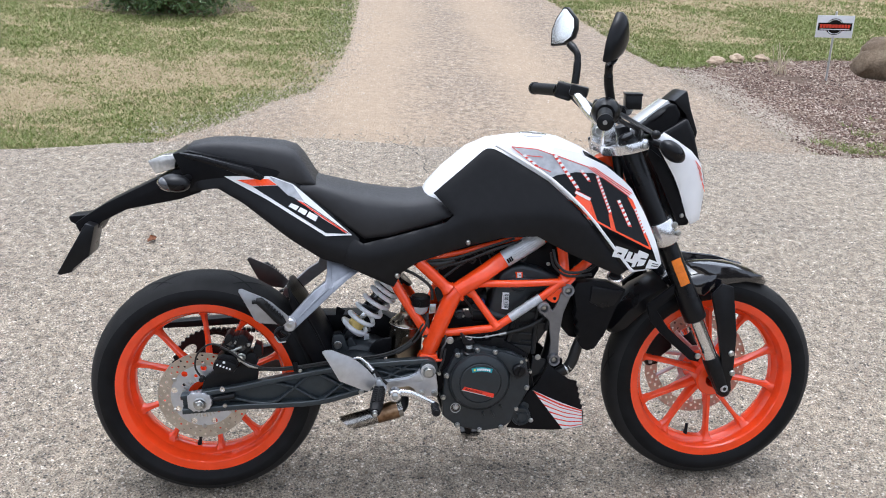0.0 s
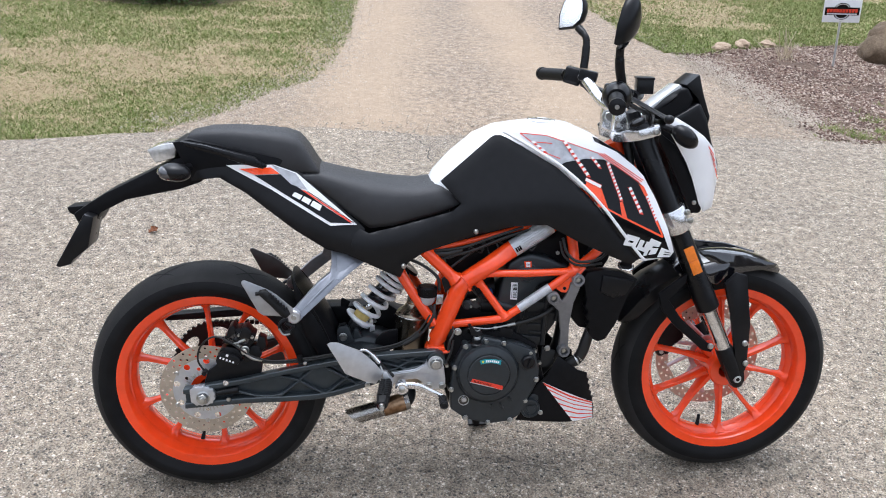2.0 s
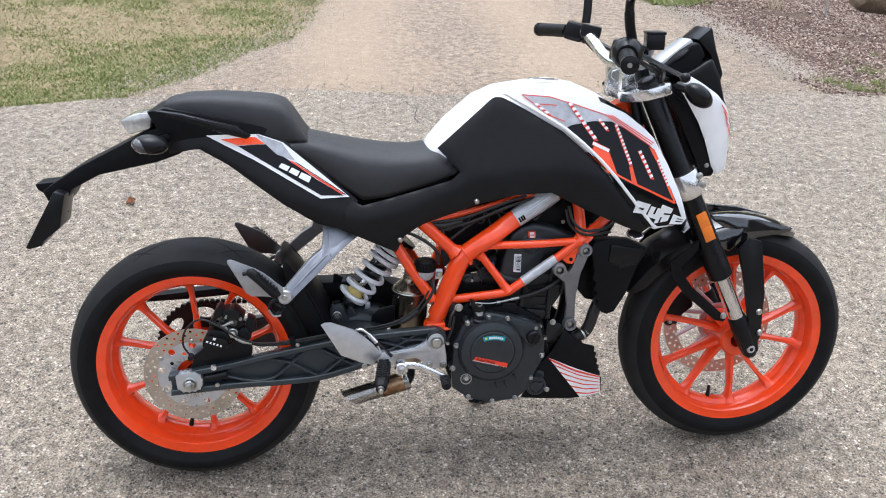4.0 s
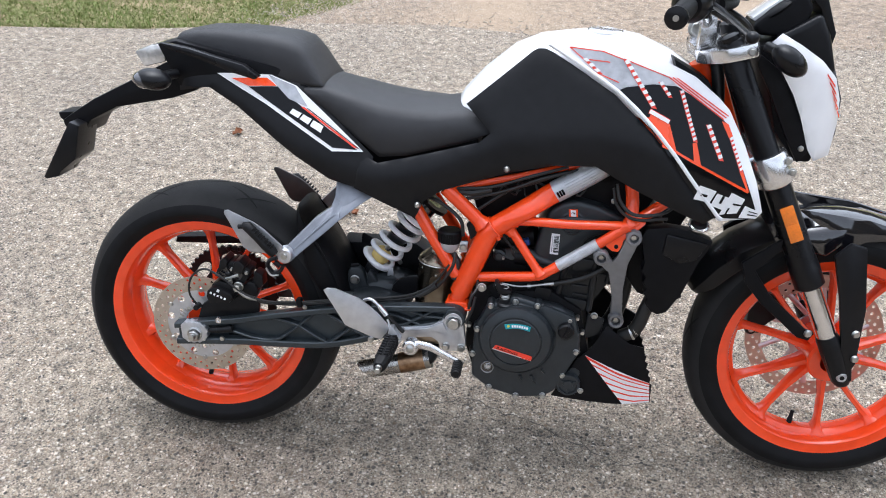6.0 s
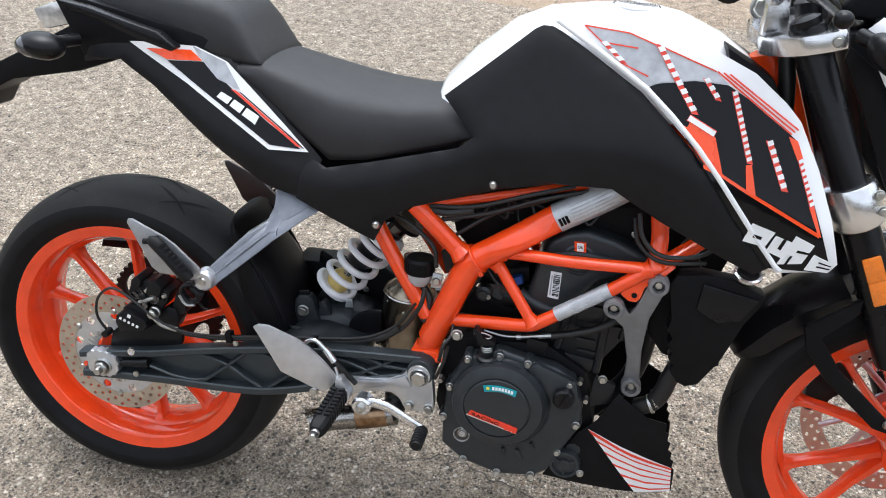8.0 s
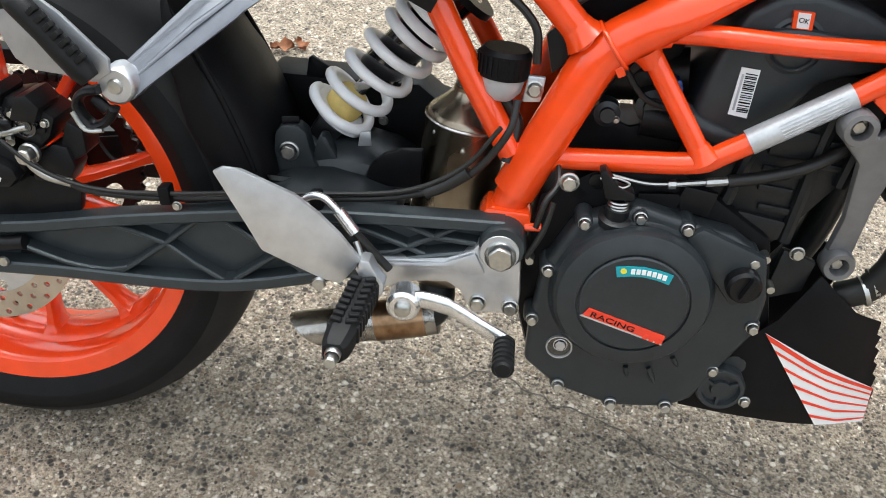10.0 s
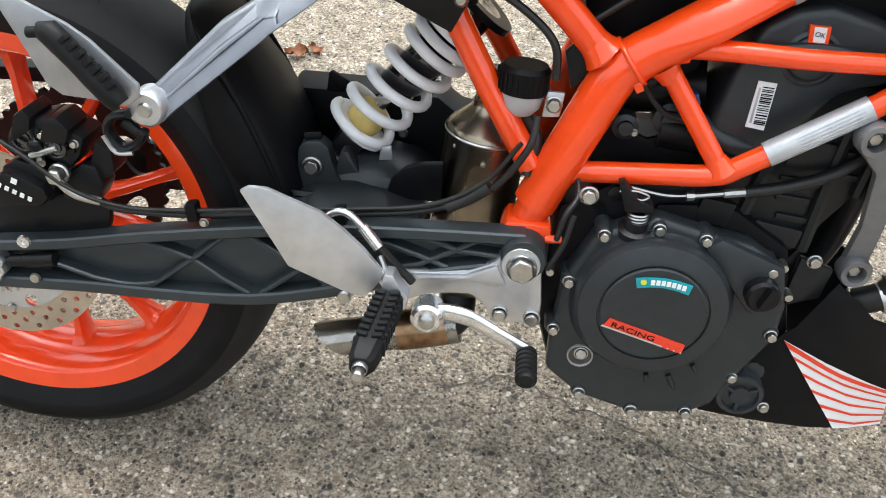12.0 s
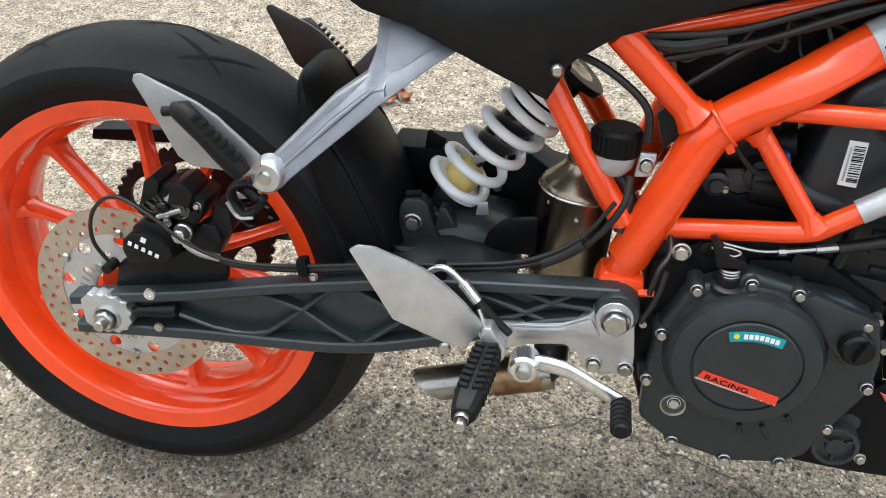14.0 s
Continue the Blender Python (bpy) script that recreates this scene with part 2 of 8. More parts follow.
            band = n.new("ShaderNodeMapRange")
            band.inputs["From Min"].default_value, band.inputs["From Max"].default_value = half + 0.45, half + 0.08
            band.inputs["To Max"].default_value = 0.6
            l.new(sm.outputs[0], band.inputs["Value"])
            sand = n.new("ShaderNodeMix")
            sand.data_type = "RGBA"
            sand.inputs["B"].default_value = (0.385, 0.287, 0.193, 1)
            l.new(band.outputs[0], sand.inputs["Factor"]), l.new(last, sand.inputs["A"])
            last = sand.outputs["Result"]
    l.new(last, p.inputs["Base Color"])
    h = n.new("ShaderNodeMath")
    h.operation = "MAXIMUM"
    l.new(m1, h.inputs[0]), l.new(m2, h.inputs[1])
    h2 = n.new("ShaderNodeMath")
    h2.operation = "ADD"
    l.new(h.outputs[0], h2.inputs[0]), l.new(base.outputs["Fac"], h2.inputs[1])
    bn = n.new("ShaderNodeBump")
    bn.inputs["Strength"].default_value, bn.inputs["Distance"].default_value = 0.75, relief
    l.new(h2.outputs[0], bn.inputs["Height"]), l.new(bn.outputs[0], p.inputs["Normal"])
    p.inputs["Roughness"].default_value = rough
    return m


ASPHALT = speckled("weathered_asphalt", ((0.115, 0.089, 0.064), (0.62, 0.52, 0.40)),
                   ((0.058, 0.052, 0.046), (0.50, 0.43, 0.345), (0.28, 0.205, 0.138), (0.63, 0.55, 0.45), (0.145, 0.128, 0.108), (0.42, 0.34, 0.26), (0.79, 0.72, 0.62), (0.27, 0.234, 0.19)), 0.0092, 0.56, relief=0.010)
GRAVEL = speckled("packed_gravel", ((0.20, 0.150, 0.102), (0.40, 0.305, 0.215)),
                  ((0.18, 0.152, 0.123), (0.43, 0.37, 0.304), (0.31, 0.246, 0.188), (0.52, 0.457, 0.385), (0.26, 0.217, 0.178)), 0.011, 0.5, relief=0.004, patch=0.7, tracks=((-0.84, 4.97, -1.22, 8.2, 0.34), (0.44, 5.33, -0.38, 8.90, 0.30)))


def patchy(name, cols, scales=(0.9, 14.0), rough=0.95, relief=0.02):
    m = bpy.data.materials.new(name)
    m.use_nodes = True
    n, l = links(m)
    p = n["Principled BSDF"]
    geo = n.new("ShaderNodeNewGeometry")
    a, b = n.new("ShaderNodeTexNoise"), n.new("ShaderNodeTexNoise")
    a.inputs["Scale"].default_value, a.inputs["Detail"].default_value = scales[0], 5
    b.inputs["Scale"].default_value, b.inputs["Detail"].default_value, b.inputs["Roughness"].default_value = scales[1], 6, 0.75
    l.new(geo.outputs["Position"], a.inputs["Vector"]), l.new(geo.outputs["Position"], b.inputs["Vector"])
    s = n.new("ShaderNodeMath")
    s.operation = "MULTIPLY_ADD"
    s.inputs[1].default_value = 0.5
    l.new(b.outputs["Fac"], s.inputs[0])
    h = n.new("ShaderNodeMath")
    h.operation = "MULTIPLY"
    h.inputs[1].default_value = 0.5
    l.new(a.outputs["Fac"], h.inputs[0]), l.new(h.outputs[0], s.inputs[2])
    r = n.new("ShaderNodeValToRGB")
    e = r.color_ramp.elements
    for i, c in enumerate(cols):
        el = e[i] if i < 2 else e.new(0.5)
        el.position, el.color = 0.36 + 0.28 * i / (len(cols) - 1), (*c, 1)
    l.new(s.outputs[0], r.inputs[0]), l.new(r.outputs[0], p.inputs["Base Color"])
    bn = n.new("ShaderNodeBump")
    bn.inputs["Strength"].default_value, bn.inputs["Distance"].default_value = 0.8, relief
    l.new(b.outputs["Fac"], bn.inputs["Height"]), l.new(bn.outputs[0], p.inputs["Normal"])
    p.inputs["Roughness"].default_value = rough
    return m


LAWN = patchy("spring_lawn", ((0.13, 0.150, 0.042), (0.17, 0.175, 0.058), (0.25, 0.21, 0.105), (0.36, 0.285, 0.165)))
SOIL = patchy("bark_mulch", ((0.045, 0.026, 0.017), (0.14, 0.092, 0.063), (0.29, 0.215, 0.16)), (3.0, 90.0))
ROCK = patchy("field_stone", ((0.065, 0.044, 0.026), (0.125, 0.088, 0.055), (0.20, 0.15, 0.10)), (6.0, 60.0), relief=0.01)
PALE_ROCK = patchy("pale_field_stone", ((0.25, 0.17, 0.115), (0.36, 0.265, 0.185), (0.46, 0.36, 0.26)), (8.0, 60.0), relief=0.008)


WOODS = patchy("bare_spring_woods", ((0.035, 0.032, 0.022), (0.075, 0.065, 0.048), (0.13, 0.115, 0.09)), (0.25, 2.5), relief=0.3)


def island(name, cols, rough=0.8):
    """Loose small pieces, each with its own tone."""
    m = bpy.data.materials.new(name)
    m.use_nodes = True
    n, l = links(m)
    p = n["Principled BSDF"]
    geo, r = n.new("ShaderNodeNewGeometry"), n.new("ShaderNodeValToRGB")
    e = r.color_ramp.elements
    for i, c in enumerate(cols):
        el = e[i] if i < 2 else e.new(0.5)
        el.position, el.color = i / (len(cols) - 1), (*c, 1)
    l.new(geo.outputs["Random Per Island"], r.inputs[0]), l.new(r.outputs[0], p.inputs["Base Color"])
    p.inputs["Roughness"].default_value = rough
    return m


GREEN_BLADE = island("green_grass_blades", ((0.125, 0.175, 0.032), (0.155, 0.205, 0.044), (0.190, 0.230, 0.060), (0.28, 0.275, 0.11)))
STRAW = island("dry_grass_blades", ((0.40, 0.31, 0.17), (0.49, 0.385, 0.235), (0.60, 0.49, 0.33), (0.31, 0.235, 0.120)))
CHIPS = island("mulch_chips", ((0.035, 0.018, 0.012), (0.10, 0.052, 0.036), (0.17, 0.100, 0.072), (0.29, 0.20, 0.15), (0.55, 0.46, 0.38)))
PEBBLE = island("loose_gravel_stones", ((0.36, 0.305, 0.24), (0.50, 0.435, 0.36), (0.62, 0.56, 0.48), (0.44, 0.365, 0.285)))
NEEDLE = island("shrub_leaves", ((0.035, 0.070, 0.018), (0.065, 0.115, 0.030), (0.11, 0.165, 0.050)), 0.6)
PALE_STEM = surface("pale_dry_stem", (0.52, 0.44, 0.31), 0.8, var=0.15, scale=60)
TWIG = surface("brown_twig", (0.16, 0.11, 0.07), 0.85, var=0.3, scale=60)
DEAD_LEAF = surface("rust_brown_dead_leaf", (0.22, 0.085, 0.035), 0.8, var=0.35, scale=120, bump=0.3, bump_scale=300)
CRACK = surface("crack_filled_with_grit", (0.10, 0.088, 0.074), 0.95, var=0.6, scale=150)
POST = surface("galvanised_wire", (0.55, 0.56, 0.57), 0.4, metal=0.6, var=0.1, scale=90)
SIGN_WHITE = surface("white_plastic_board", (0.80, 0.81, 0.83), 0.4, var=0.04, scale=40)


# ---- building helpers ----
def part(name, bm, material, parent, label="", smooth=40):
    me = bpy.data.meshes.new(name)
    bmesh.ops.recalc_face_normals(bm, faces=bm.faces)
    bm.to_mesh(me)
    bm.free()
    me.materials.append(material)
    if smooth:
        me.shade_smooth()
        me.set_sharp_from_angle(angle=radians(smooth))
    ob = new(name, me)
    ob.parent = parent
    return tagged(ob, label)


def thing(name, m, label, category, group="", kind=""):
    ob = new(name)
    ob.matrix_world = m
    ob.empty_display_size = 0.05
    return tagged(ob, label, category, group, kind)


def bevel(bm, r, seg=2, angle=25):
    if r:
        e = [x for x in bm.edges if len(x.link_faces) == 2 and x.calc_face_angle(0) > radians(angle)]
        bmesh.ops.bevel(bm, geom=e, offset=r, segments=seg, affect="EDGES", profile=0.6, clamp_overlap=True)
    return bm


def prism(pts, y0, y1, r=0.0, seg=2, bm=None):
    """A flat outline in x and z, drawn out from y0 to y1, with rounded edges."""
    b = bmesh.new()
    f = b.faces.new([b.verts.new((x, y0, z)) for x, z in pts])
    q = bmesh.ops.extrude_face_region(b, geom=[f])
    bmesh.ops.translate(b, vec=(0, y1 - y0, 0), verts=[v for v in q["geom"] if isinstance(v, bmesh.types.BMVert)])
    bmesh.ops.recalc_face_normals(b, faces=b.faces)
    bevel(b, r, seg)
    return merged(bm, b)


def merged(bm, b):
    if bm is None:
        return b
    tmp = bpy.data.meshes.new("tmp")
    b.to_mesh(tmp)
    bm.from_mesh(tmp)
    b.free()
    bpy.data.meshes.remove(tmp)
    return bm


def curve_points(pts, per=8):
    """Smooth way through the given points."""
    p = [Vector(q) for q in pts]
    p = [p[0] * 2 - p[1]] + p + [p[-1] * 2 - p[-2]]
    out = []
    for i in range(1, len(p) - 2):
        a, b, c, d = p[i - 1:i + 3]
        for k in range(per):
            t = k / per
            out.append(0.5 * (2 * b + (c - a) * t + (2 * a - 5 * b + 4 * c - d) * t * t + (3 * b - a - 3 * c + d) * t ** 3))
    return out + [p[-2]]


def tube(pts, rad, seg=12, bm=None, flat=1.0, cap=True):
    """A round bar along the points; rad: one radius or one for each point."""
    pts = [Vector(p) for p in pts]
    rads = rad if isinstance(rad, (list, tuple)) else [rad] * len(pts)
    b = bmesh.new()
    rings, up = [], None
    for i, p in enumerate(pts):
        d = (pts[min(i + 1, len(pts) - 1)] - pts[max(i - 1, 0)]).normalized()
        if up is None:
            up = d.orthogonal() if abs(d.y) > 0.9 else (Vector((0, 1, 0)) - d * d.y)
        up = (up - d * up.dot(d)).normalized()
        s = d.cross(up)
        rings.append([b.verts.new(p + (up * math.cos(a) * flat + s * math.sin(a)) * rads[i]) for a in [2 * math.pi * k / seg for k in range(seg)]])
    for r0, r1 in zip(rings, rings[1:]):
        for k in range(seg):
            b.faces.new((r0[k], r0[(k + 1) % seg], r1[(k + 1) % seg], r1[k]))
    if cap:
        b.faces.new(rings[0]), b.faces.new(rings[-1])
    return merged(bm, b)


def lathe(profile, at, seg=64, bm=None, closed=False, axis=None):
    """A profile of (radius, along) turned round the axis (across the bike unless given) at a place."""
    b = bmesh.new()
    m = Matrix.Translation(at) @ (Vector(axis or (0, 1, 0)).to_track_quat("Y", "Z").to_matrix().to_4x4())
    rings = []
    for r, y in profile:
        if r < 1e-5:
            rings.append([b.verts.new(m @ Vector((0, y, 0)))])
        else:
            rings.append([b.verts.new(m @ Vector((r * math.cos(2 * math.pi * k / seg), y, r * math.sin(2 * math.pi * k / seg)))) for k in range(seg)])
    pairs = list(zip(rings, rings[1:])) + ([(rings[-1], rings[0])] if closed else [])
    for r0, r1 in pairs:
        for k in range(seg):
            j = (k + 1) % seg
            q = [r0[k % len(r0)], r0[j % len(r0)], r1[j % len(r1)], r1[k % len(r1)]]
            q = list(dict.fromkeys(q))
            if len(q) > 2:
                b.faces.new(q)
    return merged(bm, b)


def box(at, size, turn=(0, 0, 0), r=0.002, bm=None, seg=2):
    b = bmesh.new()
    bmesh.ops.create_cube(b, size=1)
    bmesh.ops.scale(b, vec=size, verts=b.verts)
    bevel(b, r, seg)
    bmesh.ops.transform(b, matrix=pose(*at, *turn), verts=b.verts)
    return merged(bm, b)


def ball(at, size, turn=(0, 0, 0), bm=None, u=20, v=12):
    b = bmesh.new()
    bmesh.ops.create_uvsphere(b, u_segments=u, v_segments=v, radius=1)
    bmesh.ops.scale(b, vec=size, verts=b.verts)
    bmesh.ops.transform(b, matrix=pose(*at, *turn), verts=b.verts)
    return merged(bm, b)


def bolt(at, r, bm=None, depth=0.006, side=-1, washer=1.28):
    """A flanged hexagon bolt head, facing across the bike."""
    x, y, z = at
    b = lathe([(0, 0), (r * washer, 0), (r * washer, side * depth * 0.25), (r * 1.1, side * depth * 0.35)], at, 16)
    hexa = bmesh.new()
    turn = random.random()
    ring = [hexa.verts.new((x + r * math.cos(turn + k * math.pi / 3), y + side * depth * 0.3, z + r * math.sin(turn + k * math.pi / 3))) for k in range(6)]
    f = hexa.faces.new(ring)
    q = bmesh.ops.extrude_face_region(hexa, geom=[f])
    bmesh.ops.translate(hexa, vec=(0, side * depth * 0.7, 0), verts=[v for v in q["geom"] if isinstance(v, bmesh.types.BMVert)])
    bevel(hexa, r * 0.12, 1)
    return merged(bm, merged(b, hexa))


def cut_grid(bm, step):
    """Cut flat faces along a grid in x and z, so that they can follow a curved side."""
    xs, zs = [v.co.x for v in bm.verts], [v.co.z for v in bm.verts]
    for axis, lo, hi in ((0, min(xs), max(xs)), (2, min(zs), max(zs))):
        k = math.ceil(lo / step)
        while k * step < hi:
            co, no = [0, 0, 0], [0, 0, 0]
            co[axis], no[axis] = k * step, 1
            bmesh.ops.bisect_plane(bm, geom=bm.verts[:] + bm.edges[:] + bm.faces[:], plane_co=co, plane_no=no, dist=1e-5)
            k += 1


def rim_distance(x, z, pts):
    best = 9.0
    for (ax, az), (bx, bz) in zip(pts, pts[1:] + pts[:1]):
        dx, dz = bx - ax, bz - az
        t = max(0, min(1, ((x - ax) * dx + (z - az) * dz) / (dx * dx + dz * dz + 1e-12)))
        best = min(best, math.hypot(x - ax - t * dx, z - az - t * dz))
    return best


def shell(pts, side, thick=0.004, edge=0.006, step=0.025, sign=-1):
    """A moulded panel: an outline in x and z, bent to the half width side(x, z), with rolled edges. sign -1: right side of the bike."""
    b = bmesh.new()
    f = b.faces.new([b.verts.new((x, 0, z)) for x, z in pts])
    for k in (0.35, 0.65):
        bmesh.ops.inset_region(b, faces=b.faces[:] if k == 0.35 else [x for x in b.faces if x.tag], thickness=edge * k)
        for x in b.faces:
            x.tag = min(rim_distance(v.co.x, v.co.z, pts) for v in x.verts) > edge * 0.3
    cut_grid(b, step)
    for v in b.verts:
        d = rim_distance(v.co.x, v.co.z, pts)
        drop = edge * (1 - math.sqrt(max(0, 1 - (1 - min(d, edge) / edge) ** 2)))
        v.co.y = sign * (side(v.co.x, v.co.z) - drop)
    bmesh.ops.recalc_face_normals(b, faces=b.faces)
    if sum(x.normal.y for x in b.faces) * sign < 0:
        bmesh.ops.reverse_faces(b, faces=b.faces)
    bmesh.ops.solidify(b, geom=b.faces[:], thickness=thick)
    return b


def decal(pts, side, off=0.0012, step=0.02, sign=-1, bm=None):
    """A thin film laid on a panel."""
    b = bmesh.new()
    b.faces.new([b.verts.new((x, 0, z)) for x, z in pts])
    cut_grid(b, step)
    for v in b.verts:
        v.co.y = sign * (side(v.co.x, v.co.z) + off)
    return merged(bm, b)


def loft(rings, bm=None, cap=True):
    b = bmesh.new()
    rs = [[b.verts.new(p) for p in r] for r in rings]
    n = len(rs[0])
    for r0, r1 in zip(rs, rs[1:]):
        for k in range(n):
            b.faces.new((r0[k], r0[(k + 1) % n], r1[(k + 1) % n], r1[k]))
    if cap:
        b.faces.new(rs[0]), b.faces.new(rs[-1])
    return merged(bm, b)


def mirrored(ob, name=None):
    """The same part on the other side of the bike."""
    me = ob.data.copy()
    me.transform(Matrix.Diagonal((1, -1, 1, 1)))
    me.flip_normals()
    o = new(name or ob.name.split(".")[0], me)
    o.parent = ob.parent
    if "label" in ob:
        o["label"] = ob["label"]
    return o


def lettering(text, size, m, depth=0.0004):
    """Raised letters as a mesh, laid at the pose m."""
    cu = bpy.data.curves.new("letters", "FONT")
    cu.body, cu.size, cu.extrude, cu.align_x, cu.align_y = text, size, depth, "CENTER", "CENTER"
    tmp = bpy.data.objects.new("letters", cu)
    me = bpy.data.meshes.new_from_object(tmp)
    b = bmesh.new()
    b.from_mesh(me)
    bmesh.ops.transform(b, matrix=m, verts=b.verts)
    bpy.data.objects.remove(tmp), bpy.data.curves.remove(cu), bpy.data.meshes.remove(me)
    return b


def interp(x, xs, ys):
    return float(np.interp(x, xs, ys))


# ---- ground ----
def ragged(pts, wob=0.05, step=0.12, seed=0):
    """A closed outline with an uneven edge."""
    out = []
    for (ax, ay), (bx, by) in zip(pts, pts[1:] + pts[:1]):
        n = max(1, int(math.hypot(bx - ax, by - ay) / step)) if max(abs(ax), abs(bx)) < 9 and max(ay, by) < 16 else 1
        for k in range(n):
            x, y = ax + (bx - ax) * k / n, ay + (by - ay) * k / n
            w = wob if n > 1 else 0
            out.append((x + w * noise.noise((x * 4, y * 4, seed)) + w * 0.6 * noise.noise((x * 13, y * 13, seed + 5)),
                        y + w * noise.noise((x * 4, y * 4, seed + 9)) + w * 0.6 * noise.noise((x * 13, y * 13, seed + 2))))
    return out


def sheet(name, pts, z, material, label, category, skirt=0.03, kind="structure"):
    b = bmesh.new()
    f = b.faces.new([b.verts.new((x, y, z)) for x, y in pts])
    q = bmesh.ops.extrude_face_region(b, geom=[f])
    bmesh.ops.translate(b, vec=(0, 0, -skirt), verts=[v for v in q["geom"] if isinstance(v, bmesh.types.BMVert)])
    bmesh.ops.triangulate(b, faces=b.faces)
    return tagged(part(name, b, material, None, smooth=0), label, category, kind=kind)


gb = bmesh.new()
bmesh.ops.create_grid(gb, x_segments=40, y_segments=40, size=400)
for v in gb.verts:
    v.co.z = -0.012
tagged(part("ground", gb, LAWN, None, smooth=0), "patchy early spring lawn, green with dry straw", "lawn", kind="structure")
road = sheet("road", ragged([(-60, -30), (60, -30), (60, 19.8), (12, 7.7), (2.326, 5.205), (1.163, 5.114), (-0.421, 4.814), (-1.056, 4.812), (-1.738, 4.619), (-2.593, 4.287), (-12, 1.9), (-60, -9.6)], 0.02),
             0.0, ASPHALT, "weathered grey asphalt with pale exposed aggregate", "asphalt")
DRIVE = [(1.846, 4.926), (1.805, 5.241), (1.605, 5.876), (1.445, 6.412), (1.247, 6.863), (0.948, 7.468), (0.726, 8.219), (0.301, 9.479), (-0.075, 11.928), (-0.4, 20), (-3.0, 20),
         (-2.304, 12.120), (-1.583, 8.800), (-1.444, 7.788), (-1.326, 6.980), (-1.291, 6.295), (-1.307, 5.723), (-1.519, 5.380), (-1.659, 4.980), (-1.892, 4.634), (-1.839, 4.329)]
sheet("driveway", ragged(DRIVE, 0.06, seed=4), -0.004, GRAVEL, "packed tan gravel driveway with paler wheel tracks", "driveway")
BED = [(1.285, 6.911), (1.455, 6.411), (1.625, 5.875), (1.764, 5.419), (1.863, 5.219), (2.278, 5.236), (4.306, 5.717), (5.677, 6.330), (5.658, 8.227), (3.161, 7.744), (2.526, 7.535), (1.787, 7.298)]
sheet("mulch_bed", ragged(BED, 0.10, seed=7), 0.0, SOIL, "brown bark mulch bed beside the driveway", "flower bed")


# ---- motorcycle: x ahead, y to its left, z up, leaning on its side stand ----
bike = thing("motorcycle", pose(-0.0222, 2.152, 0.002, 0, 0, 10.6) @ pose(0, 0, 0, -13.0), "orange, white and black naked motorcycle leaning on its stand on asphalt", "motorcycle")
REAR, FRONT = (-0.687, 0.0, 0.297), (0.684, 0.0, 0.298)


def group_part(name, label=""):
    """A part that is made of sub-parts."""
    ob = new(name)
    ob.parent = bike
    return tagged(ob, label)


def drawn_in(obs, amount, drop=0.0, eye=(-0.2, 1.7, 1.18)):
    """Set both sides of the given parts nearer to the middle by amount(x, z), sliding along lines that run out from each side."""
    for ob in obs:
        for v in ob.data.vertices:
            side = -1 if v.co.y < 0 else 1
            k = amount(v.co.x, v.co.z) * min(1.0, abs(v.co.y) / 0.09)
            far = Vector((eye[0], side * eye[1], eye[2])) - v.co
            v.co += far * (-side * k / far.y)
            v.co.z -= drop


def below(ob, *names):
    """The mesh parts under a part, all of them or those of the given names."""
    return [o for o in (ob, *ob.children_recursive) if o.data and (not names or o.name.split(".")[0] in names)]


def drilled_disc(at, r0, r1, y, thick, rings, lobes=0):
    """A brake disc: a ring with drilled holes."""
    b = bmesh.new()

    def loop(cx, cz, r, n, wave=0.0, phase=0.0):
        vs = [b.verts.new((cx + (r + wave * math.cos(lobes * a)) * math.cos(a + phase), y, cz + (r + wave * math.cos(lobes * a)) * math.sin(a + phase))) for a in [2 * math.pi * k / n for k in range(n)]]
        for k in range(n):
            b.edges.new((vs[k], vs[(k + 1) % n]))

    loop(at[0], at[2], r1, 96, 0.0012 if lobes else 0)
    loop(at[0], at[2], r0, 60)
    for rr, n, hr, ph in rings:
        for k in range(n):
            a = 2 * math.pi * k / n + ph
            loop(at[0] + rr * math.cos(a), at[2] + rr * math.sin(a), hr, 10)
    bmesh.ops.triangle_fill(b, use_beauty=True, edges=b.edges[:])
    q = bmesh.ops.extrude_face_region(b, geom=b.faces[:])
    bmesh.ops.translate(b, vec=(0, thick, 0), verts=[v for v in q["geom"] if isinstance(v, bmesh.types.BMVert)])
    return b


